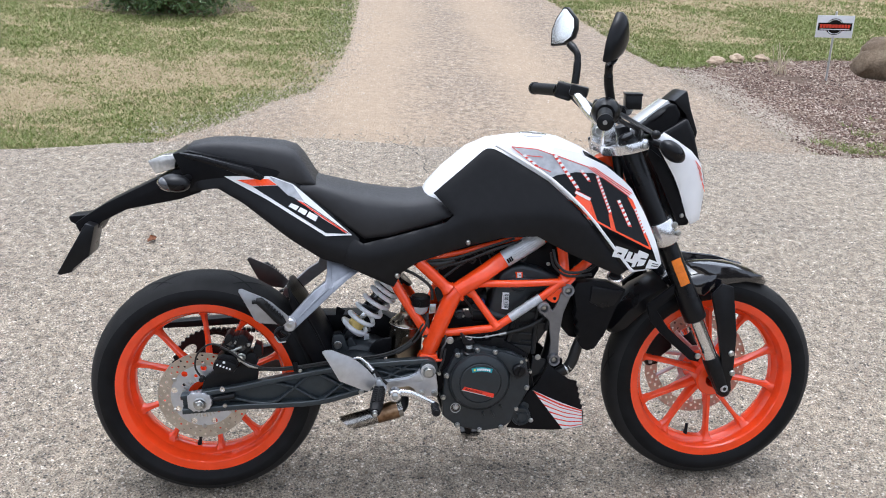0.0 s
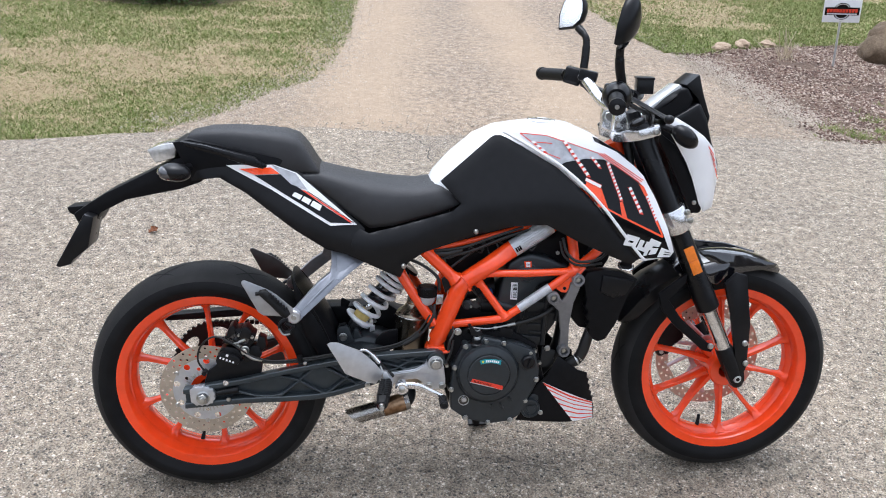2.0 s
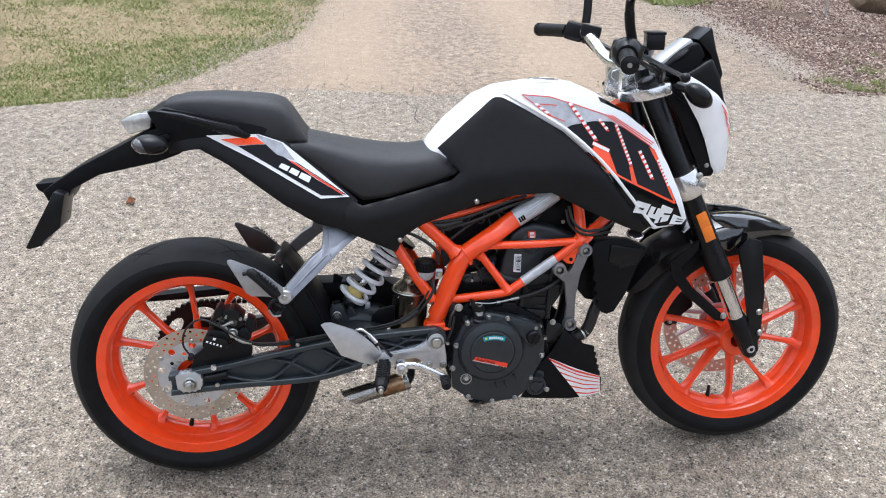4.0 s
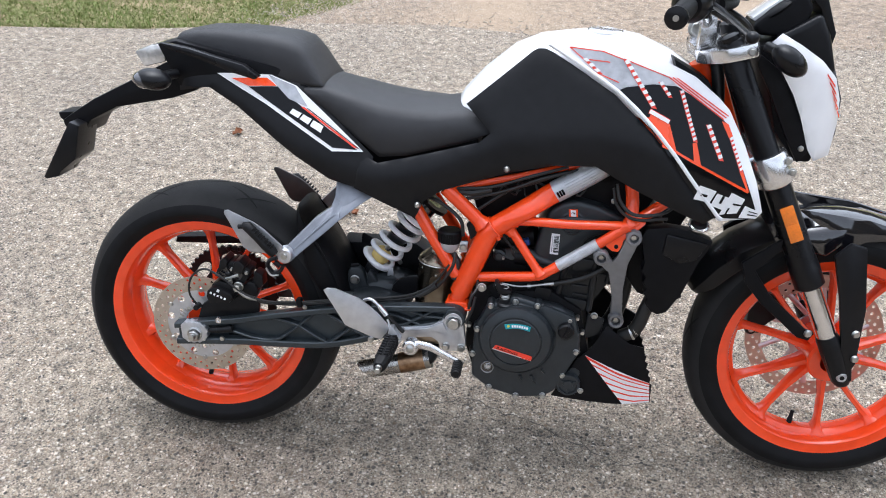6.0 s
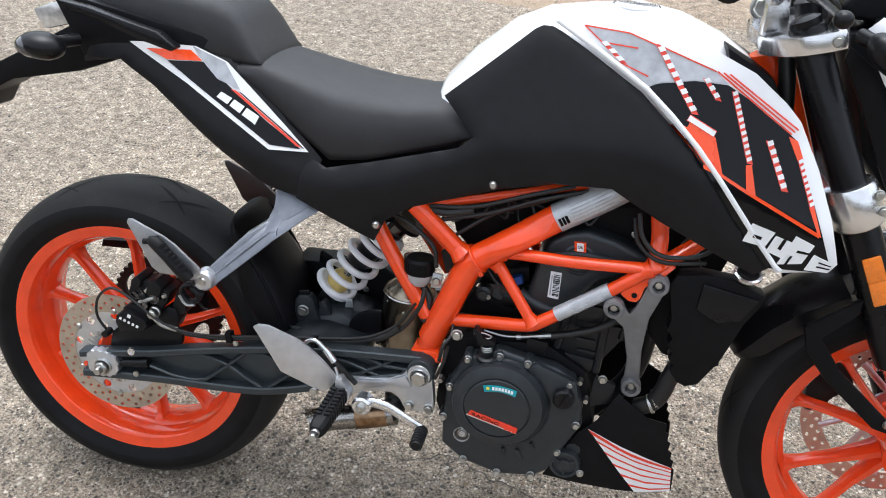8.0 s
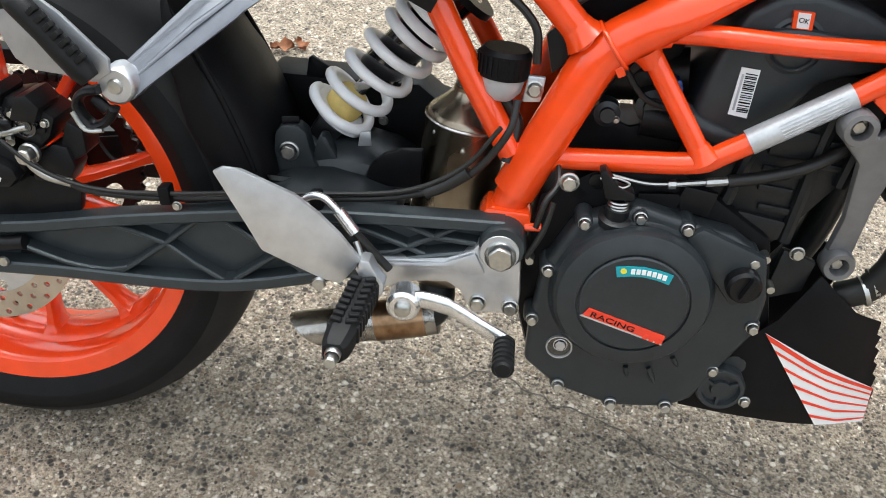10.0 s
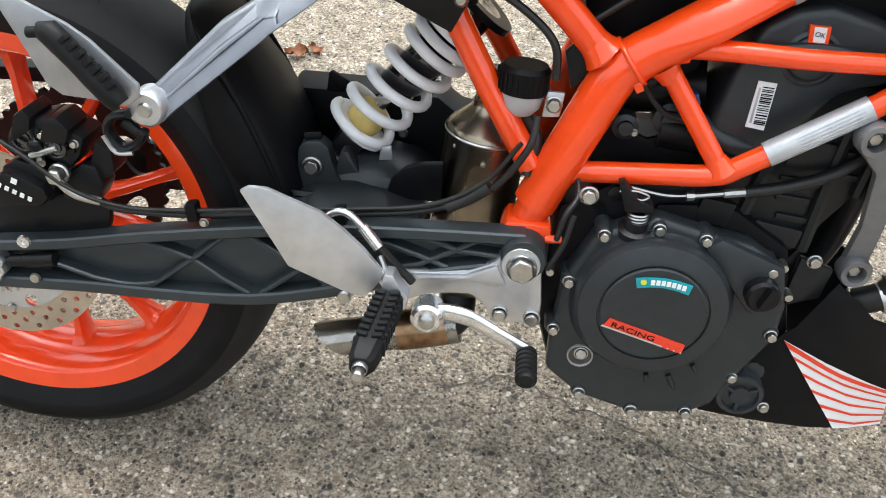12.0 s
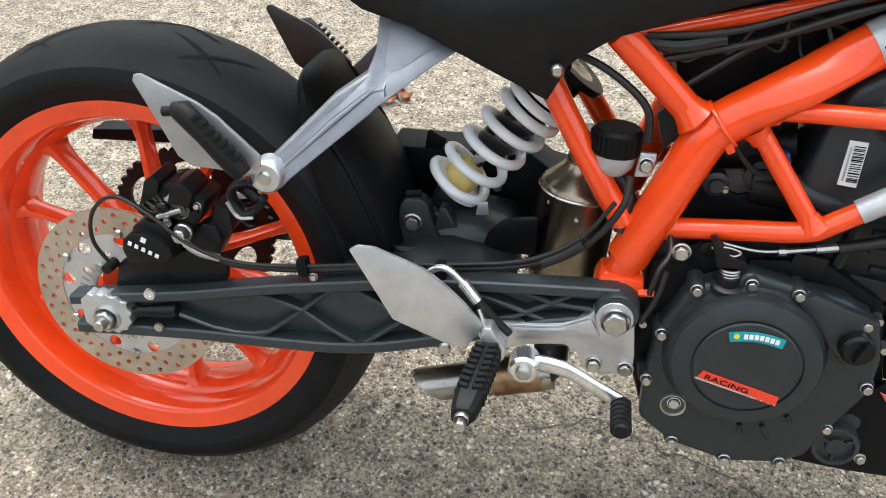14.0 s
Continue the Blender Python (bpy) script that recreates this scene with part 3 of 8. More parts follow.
def wheel(at, R, half, rim_half, hub_half, turn, front):
    w = group_part("front_wheel" if front else "rear_wheel", "orange cast wheel with black road tyre")
    ax, _, az = at
    bead = 0.219
    # tyre: crown, shoulder, side wall and bead, inside and out
    prof = []
    for k in range(19):
        a = math.pi * (k / 18 - 0.5)
        prof.append((R - (R - bead - 0.028) * (1 - math.cos(a)) ** 1.15 * 0.9, half * math.sin(a)))
    side = [(bead + 0.030, half * 0.985), (bead + 0.016, rim_half + 0.004), (bead + 0.008, rim_half - 0.002), (bead - 0.004, rim_half - 0.010)]
    prof = [(r, -y) for r, y in reversed(side)] + prof + side
    part("tyre", lathe(prof, at, 128), RUBBER, w, "black road tyre with sparse curved grooves", 60)

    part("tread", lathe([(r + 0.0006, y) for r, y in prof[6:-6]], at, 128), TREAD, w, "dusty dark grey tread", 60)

    def crown(phi, y):
        a = math.asin(max(-1, min(1, y / half)))
        r = R - (R - bead - 0.028) * (1 - math.cos(a)) ** 1.15 * 0.9 + 0.0014
        return Vector((ax + r * math.cos(phi), y, az + r * math.sin(phi)))

    g = bmesh.new()
    for k in range(36):
        base, s = 2 * math.pi * k / 36, 1 if k % 2 else -1
        for lane, length in ((0.06, 0.26 if k % 4 < 2 else -0.26),):
            prev = None
            for j in range(9):
                t = j / 8
                y = s * half * (lane + 0.60 * t)
                phi = base + (length * t ** 0.9 + (0.12 if lane > 0.3 else 0)) * (1 if front else -1)
                wd = 0.0056 * math.sin(math.pi * (0.08 + 0.84 * t)) * (1.2 if lane < 0.3 else 0.8)
                pair = [g.verts.new(crown(phi, y - wd / 2)), g.verts.new(crown(phi, y + wd / 2))]
                if prev:
                    g.faces.new((prev[0], prev[1], pair[1], pair[0]))
                prev = pair
    tagged(part("tread_groove", g, GROOVE, w, "dark tread grooves"), kind="stuff")
    # rim: rolled flange, inner slope and well
    h = rim_half
    rp = [(0.2310, -h - 0.001), (0.2325, -h + 0.003), (0.2300, -h + 0.007), (0.2160, -h + 0.014), (0.2060, -h * 0.35), (0.2060, h * 0.35), (0.2160, h - 0.014), (0.2300, h - 0.007), (0.2325, h - 0.003), (0.2310, h + 0.001),
          (0.2240, h), (0.2110, h - 0.003), (0.2088, h - 0.0055), (0.2040, h - 0.016), (0.2020, h * 0.46), (0.1935, h * 0.30), (0.1910, 0.010), (0.1910, -0.010), (0.1935, -h * 0.30), (0.2020, -h * 0.46), (0.2040, -h + 0.016), (0.2088, -h + 0.0055), (0.2110, -h + 0.003), (0.2240, -h)]
    part("rim", lathe(rp, at, 96, closed=True), ORANGE_WHEEL, w, "bright orange cast rim", 26)
    hub = lathe([(0.020, -hub_half), (0.042, -hub_half), (0.046, -hub_half + 0.006), (0.040, -0.02), (0.040, 0.02), (0.046, hub_half - 0.006), (0.042, hub_half), (0.020, hub_half)], at, 40, closed=True)
    part("hub", hub, ORANGE_WHEEL, w)
    for k in range(10):
        rings = []
        for r, wd, dep, half_gap in ((0.030, 0.011, 0.026, 12.0), (0.055, 0.0095, 0.021, 12.5), (0.11, 0.0068, 0.0155, 14.0), (0.165, 0.0064, 0.014, 15.6), (0.184, 0.0085, 0.016, 16.2), (0.195, 0.015, 0.022, 16.5), (0.201, 0.023, 0.026, 16.7)):
            a = radians(turn + 72 * (k // 2) + (half_gap if k % 2 else -half_gap))
            d, s = Vector((math.cos(a), 0, math.sin(a))), Vector((-math.sin(a), 0, math.cos(a)))
            c = Vector(at) + d * r
            rings.append([c + s * wd * u + Vector((0, dep * v, 0)) for u, v in ((-0.55, -1), (0.55, -1), (1, -0.5), (1, 0.5), (0.55, 1), (-0.55, 1), (-1, 0.5), (-1, -0.5))])
        part("spoke", loft(rings), ORANGE_WHEEL, w, smooth=50)
    a = radians(-102 if front else 259)
    vd = Vector((math.cos(a), -0.25, math.sin(a)))
    c = Vector(at) + Vector((math.cos(a), 0, math.sin(a))) * 0.193
    valve = tube([c, c - vd * 0.012, c - vd * 0.014, c - vd * 0.030], [0.006, 0.0055, 0.0045, 0.0042], 10)
    part("valve", valve, BLACK, w, "black tyre valve")
    return w


rear = wheel(REAR, 0.301, 0.078, 0.064, 0.085, 4.8, False)
front = wheel(FRONT, 0.297, 0.057, 0.049, 0.060, 4.0, True)
# rear brake disc, its carrier and the toothed speed ring
part("brake_disc", drilled_disc(REAR, 0.083, 0.115, -0.105, 0.0045, [(0.108, 24, 0.0034, 0), (0.099, 24, 0.0034, 0.13), (0.090, 24, 0.0034, 0.26)]), DISC, rear, "drilled steel brake disc")
part("disc_carrier", drilled_disc(REAR, 0.040, 0.0862, -0.1038, 0.0030, [(0.0745, 9, 0.0082, 0.15), (0.0560, 9, 0.0050, 0.5)]), ALU, rear, "silver disc carrier with cut-outs")
for k in range(6):
    a = 2 * math.pi * k / 6 + 0.2
    part("disc_bolt", bolt((REAR[0] + 0.046 * math.cos(a), -0.1038, REAR[2] + 0.046 * math.sin(a)), 0.004, None, 0.004), STEEL, rear, "zinc bolt")
    part("disc_button", lathe([(0, -0.1075), (0.0045, -0.1075), (0.006, -0.1050)], (REAR[0] + 0.084 * math.cos(a + 0.3), 0, REAR[2] + 0.084 * math.sin(a + 0.3)), 14), STEEL, rear, "steel disc button")
tone = bmesh.new()
for k in range(36):
    a = 2 * math.pi * k / 36
    tone = box((REAR[0] + 0.049 * math.cos(a), -0.116, REAR[2] + 0.049 * math.sin(a)), (0.010, 0.0012, 0.003), (0, -math.degrees(a), 0), 0, tone)
part("speed_ring", tone, STEEL, rear, "slotted speed sensor ring")
sp = bmesh.new()


def ring_of(pts):
    vs = [sp.verts.new((REAR[0] + x, 0.083, REAR[2] + z)) for x, z in pts]
    for k in range(len(vs)):
        sp.edges.new((vs[k], vs[(k + 1) % len(vs)]))


ring_of([((0.1145 + (0.003 if k % 4 in (1, 2) else -0.002)) * math.cos(2 * math.pi * k / 180), (0.1145 + (0.003 if k % 4 in (1, 2) else -0.002)) * math.sin(2 * math.pi * k / 180)) for k in range(180)])
for k in range(6):
    a = 2 * math.pi * k / 6 + 0.45
    hole = []
    for j in range(20):
        q = 2 * math.pi * j / 20
        rr, aa = 0.084 + 0.015 * math.sin(q), a + 0.34 * math.cos(q)
        hole.append((rr * math.cos(aa), rr * math.sin(aa)))
    ring_of(hole)
ring_of([(0.04 * math.cos(2 * math.pi * k / 32), 0.04 * math.sin(2 * math.pi * k / 32)) for k in range(32)])
bmesh.ops.triangle_fill(sp, use_beauty=True, edges=sp.edges[:])
bmesh.ops.solidify(sp, geom=sp.faces[:], thickness=0.007)
part("sprocket", sp, SPROCKET, rear, "dark toothed drive sprocket with cut-outs", 20)
part("brake_disc", drilled_disc(FRONT, 0.115, 0.150, 0.070, 0.0045, [(0.142, 30, 0.0036, 0), (0.132, 30, 0.0036, 0.1), (0.123, 30, 0.0036, 0.2)]), DISC, front, "drilled steel front brake disc")
part("disc_carrier", lathe([(0.04, 0.060), (0.058, 0.060), (0.058, 0.066), (0.04, 0.066)], FRONT, 32, closed=True), ALU, front, "silver disc carrier")
for k in range(10):
    a = 2 * math.pi * k / 10
    part("carrier_arm", tube([(FRONT[0] + 0.05 * math.cos(a), 0.066, FRONT[2] + 0.05 * math.sin(a)), (FRONT[0] + 0.12 * math.cos(a + 0.3), 0.070, FRONT[2] + 0.12 * math.sin(a + 0.3))], 0.006, 8, flat=0.5), ALU, front, "silver disc carrier arm")

# ---- bodywork ----
def soft(x, xs, ys):
    return sum(interp(x + d, xs, ys) for d in (-0.045, -0.03, -0.015, 0.0, 0.015, 0.03, 0.045)) / 7


def width(x, z):
    """Half width of the bodywork."""
    w = soft(x, [-0.75, -0.63, -0.45, -0.31, -0.2, -0.02, 0.15, 0.3, 0.45], [0.098, 0.118, 0.138, 0.150, 0.168, 0.180, 0.198, 0.212, 0.218])
    zc = soft(x, [-0.7, -0.3, -0.2, -0.06, 0.15, 0.3, 0.45], [0.80, 0.67, 0.69, 0.775, 0.80, 0.77, 0.70])
    t = z - zc
    s = 0.5 * (t + math.sqrt(t * t + 0.00007))
    return w - 0.34 * s - 0.04 * (s - t)


def side_width(x, z):
    """The side panels tuck in below a crease."""
    fold = interp(x, [-0.75, -0.60, -0.378, -0.276, -0.104, 0.10, 0.22], [0.86, 0.815, 0.722, 0.672, 0.705, 0.735, 0.60])
    return width(x, z) - 0.15 * max(0.0, fold - z)


SIDE = [(-0.330, 0.650), (-0.310, 0.642), (-0.205, 0.597), (-0.187, 0.636), (-0.150, 0.664), (-0.02, 0.712), (0.06, 0.733), (0.141, 0.738), (0.214, 0.700), (0.30, 0.662), (0.347, 0.643),
        (0.364, 0.656), (0.308, 0.726), (0.241, 0.804), (0.165, 0.871), (0.084, 0.918), (0.046, 0.938), (0.034, 0.943), (0.020, 0.943), (0.010, 0.938), (-0.110, 0.834), (-0.061, 0.785), (-0.081, 0.767), (-0.20, 0.729), (-0.28, 0.706), (-0.314, 0.720)]
side_panel = part("side_panel", shell(SIDE, side_width, edge=0.005, step=0.016), BODY, bike, "matt black plastic side panel")
part("side_panel", shell([(x, z - 0.022 * max(0.0, min(1.0, (z - 0.80) / 0.06))) for x, z in SIDE], side_width, edge=0.005, step=0.02, sign=1), BODY, bike, "matt black plastic side panel")
TAIL = [(-0.705, 0.902), (-0.700, 0.822), (-0.636, 0.833), (-0.573, 0.798), (-0.455, 0.709), (-0.383, 0.664), (-0.332, 0.651), (-0.306, 0.640), (-0.290, 0.716), (-0.312, 0.735), (-0.446, 0.850), (-0.52, 0.882), (-0.62, 0.906)]
tail_panel = part("tail_panel", shell(TAIL, lambda x, z: side_width(x, z) - interp(x, [-0.362, -0.330], [0.0, 0.004]), edge=0.005, step=0.016), BODY, bike, "matt black tail panel with printed film")
mirrored(tail_panel)
for nm, pts, off, mt, lb in (
        ("tail_graphic", [(-0.6463, 0.8763), (-0.5762, 0.8566), (-0.5107, 0.8529), (-0.4522, 0.8365), (-0.3991, 0.7965), (-0.3086, 0.7260), (-0.3728, 0.7202), (-0.5128, 0.7951), (-0.5887, 0.8293), (-0.6403, 0.8537)], 0.0010, PRINT_WHITE, "white outlined film"),
        ("tail_print", [(-0.5502, 0.8244), (-0.4899, 0.8309), (-0.4326, 0.7943), (-0.3820, 0.7615), (-0.3213, 0.7289), (-0.3718, 0.7275), (-0.5105, 0.8026)], 0.0018, PRINT_BLACK, "gloss black print"),
        ("tail_print", [(-0.5876, 0.8372), (-0.5124, 0.8451), (-0.4916, 0.8318), (-0.5503, 0.8259)], 0.0026, PRINT_ORANGE, "orange print"),
        ("tail_print", [(-0.5106, 0.8513), (-0.4543, 0.8352), (-0.4263, 0.7989), (-0.4652, 0.8098), (-0.4899, 0.8309)], 0.0024, PRINT_GREY, "grey print"),
        ("tail_print", [(-0.4416, 0.7989), (-0.4318, 0.7974), (-0.3204, 0.7321), (-0.3285, 0.7324)], 0.0034, PRINT_RED, "thin red line"),
        ("tail_print", [(-0.4284, 0.7966), (-0.4238, 0.7959), (-0.3146, 0.7305), (-0.3187, 0.7312)], 0.0034, PRINT_BLACK, "thin black line"),
        ("tail_emblem", [(-0.4630, 0.7840), (-0.4564, 0.7927), (-0.4376, 0.7857), (-0.4447, 0.7759)], 0.0030, PRINT_WHITE, "white emblem block"),
        ("tail_emblem", [(-0.4412, 0.7746), (-0.4341, 0.7843), (-0.4165, 0.7768), (-0.4234, 0.7659)], 0.0030, PRINT_WHITE, "white emblem block"),
        ("tail_emblem", [(-0.4199, 0.7641), (-0.4130, 0.7754), (-0.3919, 0.7660), (-0.3975, 0.7532)], 0.0030, PRINT_WHITE, "white emblem block")):
    lifted = [(x, z + interp(x, [-0.65, -0.50, -0.32], [0.020, 0.011, 0.0])) for x, z in pts]
    part(nm, decal(lifted, width, off), mt, tail_panel, lb, 0)
# front shroud of the tank, with its printed films
SHROUD = [(0.034, 0.950), (0.088, 0.921), (0.167, 0.875), (0.242, 0.808), (0.309, 0.728), (0.365, 0.658), (0.374, 0.652), (0.440, 0.664), (0.448, 0.676), (0.430, 0.734), (0.405, 0.794), (0.373, 0.853), (0.352, 0.874), (0.308, 0.908), (0.240, 0.938), (0.130, 0.960), (0.070, 0.958)]
shroud = part("tank_shroud", shell(SHROUD, width, edge=0.003), WHITE, bike, "white tank shroud with black and orange films")
mirrored(shroud)


def film(pts, off, mt, lb=""):
    """A printed film on the shroud."""
    return part("shroud_film", decal(pts, width, off, 0.012), mt, shroud, lb, 60)


def band(a, b, wd, mt, off=0.0024, lb=""):
    """A straight printed line from a to b."""
    (ax, az), (bx, bz) = a, b
    q = math.hypot(bx - ax, bz - az)
    nx, nz = (bz - az) / q * wd / 2, (ax - bx) / q * wd / 2
    film([(ax + nx, az + nz), (bx + nx, bz + nz), (bx - nx, bz - nz), (ax - nx, az - nz)], off, mt, lb)


def ladder(a, b, n, wd, lean):
    """A row of slanted white dashes on a red line."""
    (ax, az), (bx, bz) = a, b
    film([(ax, az), (ax + wd, az - 0.001), (bx + wd, bz - 0.001), (bx, bz)], 0.0026, PRINT_RED, "red line")
    for k in range(n):
        t0, t1 = (k + 0.16) / n, (k + 0.74) / n
        p = [(ax + (bx - ax) * t + dx, az + (bz - az) * t + dz) for t, dx, dz in ((t0, 0.0010, 0), (t0, wd - 0.0012, lean), (t1, wd - 0.0012, lean), (t1, 0.0010, 0))]
        film(p, 0.0034, PRINT_WHITE)


film([(0.172, 0.880), (0.184, 0.8855), (0.231, 0.893), (0.274, 0.8917), (0.320, 0.8674), (0.368, 0.832), (0.398, 0.767), (0.4375, 0.674), (0.436, 0.6635), (0.360, 0.6585), (0.3045, 0.724), (0.2565, 0.788), (0.2115, 0.8412)], 0.0012, PRINT_BLACK, "gloss black film")
# Pale grey paints the sky's reflection where the shroud turns upward.
film([(0.077, 0.9493), (0.138, 0.9452), (0.183, 0.9315), (0.255, 0.9091), (0.274, 0.8927), (0.231, 0.894), (0.184, 0.8865), (0.1715, 0.881), (0.138, 0.9053)], 0.0012, PRINT_GREY, "grey film with sky reflection put into its tone")
film([(0.2180, 0.8385), (0.2285, 0.8354), (0.2320, 0.8428), (0.2663, 0.8265), (0.2824, 0.7794), (0.2600, 0.7885), (0.2465, 0.8030)], 0.0022, PRINT_ORANGE, "orange print")
band((0.2288, 0.8475), (0.2655, 0.8302), 0.0092, PRINT_RED, 0.0026, "red outline")
band((0.2292, 0.8475), (0.2650, 0.8304), 0.0068, PRINT_WHITE, 0.0032, "white print")
film([(0.2551, 0.7913), (0.2821, 0.7815), (0.3143, 0.7651), (0.4163, 0.7166), (0.4163, 0.7111), (0.315, 0.7599), (0.2827, 0.7765), (0.2565, 0.7863)], 0.0024, PRINT_ORANGE, "orange line")
film([(0.3094, 0.796), (0.3170, 0.797), (0.3280, 0.757), (0.3146, 0.7625)], 0.0028, PRINT_ORANGE, "orange bar")
film([(0.3587, 0.8352), (0.3714, 0.8304), (0.3818, 0.808), (0.3745, 0.8056)], 0.0024, PRINT_ORANGE, "orange edge")
film([(0.3975, 0.7495), (0.4054, 0.7474), (0.4191, 0.7123), (0.4140, 0.7156)], 0.0024, PRINT_ORANGE, "orange edge")
for k in range(3):
    band((0.258 + 0.008 * k, 0.9075 - 0.001 * k), (0.3625 + 0.004 * k, 0.8375 + 0.003 * k), 0.0022, PRINT_RED, 0.0022, "thin red line")
for a, b in (((0.077, 0.949), (0.138, 0.945)), ((0.138, 0.945), (0.176, 0.933)), ((0.176, 0.934), (0.257, 0.907)), ((0.077, 0.949), (0.106, 0.928)), ((0.106, 0.930), (0.152, 0.927)), ((0.131, 0.907), (0.170, 0.893))):
    band(a, b, 0.0018, PRINT_RED, 0.0020, "thin red outline")
ladder((0.1753, 0.9323), (0.2319, 0.8525), 8, 0.0095, 0.003)
ladder((0.2402, 0.8977), (0.2603, 0.8721), 3, 0.0080, 0.003)
ladder((0.2790, 0.885), (0.3105, 0.798), 11, 0.0080, 0.003)
ladder((0.3305, 0.8285), (0.3590, 0.7674), 6, 0.0090, 0.003)
ladder((0.3740, 0.8078), (0.3985, 0.7485), 8, 0.0070, 0.003)
ladder((0.0991, 0.9319), (0.1308, 0.9068), 3, 0.0095, 0.002)
# the word on the shroud as plain slanted blocks with slits
for low, high, high2, low2, slits in (((0.3222, 0.6935), (0.3307, 0.7209), (0.3616, 0.7117), (0.3518, 0.6889), ((0.28, 0.66, 0.34, 0.52),)),
                                      ((0.3541, 0.6838), (0.3630, 0.7075), (0.3875, 0.7004), (0.3790, 0.6753), ((0.42, 0.60, 0.38, 1.0),)),
                                      ((0.3711, 0.6666), (0.3880, 0.7110), (0.4135, 0.7005), (0.4022, 0.6723), ((0.45, 1.0, 0.50, 0.60), (0.30, 0.42, 0.0, 0.34))),
                                      ((0.4065, 0.6640), (0.4150, 0.6880), (0.4395, 0.6790), (0.4375, 0.6645), ((0.40, 1.0, 0.30, 0.42), (0.40, 1.0, 0.62, 0.72)))):
    film([low, high, high2, low2], 0.0028, PRINT_WHITE, "white block print")
    spot = lambda u_, v_: tuple((low[i] * (1 - u_) + low2[i] * u_) * (1 - v_) + (high[i] * (1 - u_) + high2[i] * u_) * v_ for i in (0, 1))
    for u0, u1, v0, v1 in slits:
        film([spot(u0, v0), spot(u0, v1), spot(u1, v1), spot(u1, v0)], 0.0036, PRINT_BLACK)
bead = [(0.036, 0.948), (0.088, 0.920), (0.126, 0.898), (0.166, 0.874), (0.204, 0.843), (0.242, 0.807), (0.276, 0.769), (0.309, 0.728), (0.338, 0.692), (0.366, 0.659), (0.374, 0.653)]
part("shroud_bead", tube([(x + 0.004, -width(x, z) - 0.0020, z + 0.004) for x, z in bead], 0.0036, 8, flat=0.6), WHITE, shroud, "white raised edge bead", 60)
# tank between the panels
tank_rings = []
for x, zt, ze, w in ((-0.134, 0.815, 0.780, 0.080), (-0.120, 0.840, 0.806, 0.108), (-0.08, 0.884, 0.848, 0.128), (-0.02, 0.934, 0.896, 0.128), (0.03, 0.956, 0.920, 0.126), (0.09, 0.965, 0.915, 0.126),
                     (0.16, 0.972, 0.89, 0.128), (0.22, 0.961, 0.87, 0.124), (0.28, 0.936, 0.85, 0.112), (0.32, 0.910, 0.83, 0.092), (0.345, 0.884, 0.81, 0.08)):
    row = [(-w, ze - 0.05), (-w, ze), (-w * 0.93, ze + (zt - ze) * 0.45), (-w * 0.72, ze + (zt - ze) * 0.83), (-w * 0.4, zt - 0.003), (0, zt)]
    row = row + [(-y, z) for y, z in reversed(row[:-1])]
    tank_rings.append([(x, y, z) for y, z in row])
part("fuel_tank", loft(tank_rings), WHITE, bike, "glossy white fuel tank", 45)
cap = lathe([(0, 0), (0.035, 0), (0.037, 0.004), (0.034, 0.008), (0.02, 0.010), (0, 0.010)], (0.155, 0, 0.960), 32, axis=(0.05, 0, 1))
part("fuel_cap", cap, ALU_BRIGHT, bike, "silver fuel cap")
part("tank_trim", prism([(0.28, 0.93), (0.35, 0.89), (0.40, 0.80), (0.36, 0.80), (0.30, 0.87)], -0.09, 0.09, 0.006), BLACK, bike, "black inner tank trim")


def seat_mesh(stations):
    rings = []
    for x, zt, zb, hw in stations:
        h = zt - zb
        hw = min(hw, width(x, zb) - 0.003)
        row = [(-hw * 0.96, zb), (-hw, zb + h * 0.12), (-hw * 0.985, zb + h * 0.48), (-hw * 0.955, zb + h * 0.72), (-hw * 0.89, zb + h * 0.86), (-hw * 0.76, zb + h * 0.945), (-hw * 0.45, zb + h * 0.99), (0, zt)]
        row = row + [(-y, z) for y, z in reversed(row[:-1])]
        rings.append([(x, y, z) for y, z in row])
    return loft(rings)


part("rider_seat", seat_mesh([(-0.448, 0.838, 0.832, 0.112), (-0.435, 0.846, 0.822, 0.125), (-0.4, 0.850, 0.804, 0.135), (-0.36, 0.841, 0.774, 0.142), (-0.32, 0.833, 0.744, 0.149), (-0.278, 0.826, 0.717, 0.153), (-0.22, 0.820, 0.726, 0.155), (-0.16, 0.818, 0.744, 0.15),
                              (-0.130, 0.824, 0.752, 0.150), (-0.105, 0.822, 0.760, 0.150), (-0.085, 0.812, 0.768, 0.150), (-0.068, 0.794, 0.776, 0.148), (-0.06, 0.787, 0.784, 0.142)]), SEAT, bike, "black grained vinyl rider seat", 60)
part("passenger_seat", seat_mesh([(-0.715, 0.918, 0.908, 0.078), (-0.705, 0.934, 0.902, 0.094), (-0.66, 0.944, 0.892, 0.104), (-0.6, 0.946, 0.878, 0.108), (-0.54, 0.943, 0.862, 0.114), (-0.48, 0.937, 0.848, 0.119), (-0.452, 0.928, 0.844, 0.12), (-0.432, 0.905, 0.842, 0.12), (-0.405, 0.858, 0.842, 0.116), (-0.398, 0.847, 0.844, 0.112)]), SEAT, bike, "black grained vinyl passenger seat", 60)
part("seat_base", prism([(-0.42, 0.80), (-0.36, 0.70), (-0.31, 0.668), (-0.22, 0.645), (-0.15, 0.680), (-0.08, 0.735), (-0.085, 0.772), (-0.20, 0.742), (-0.28, 0.722), (-0.34, 0.765), (-0.40, 0.815)], -0.100, 0.100, 0.004), BLACK, bike, "black seat base")
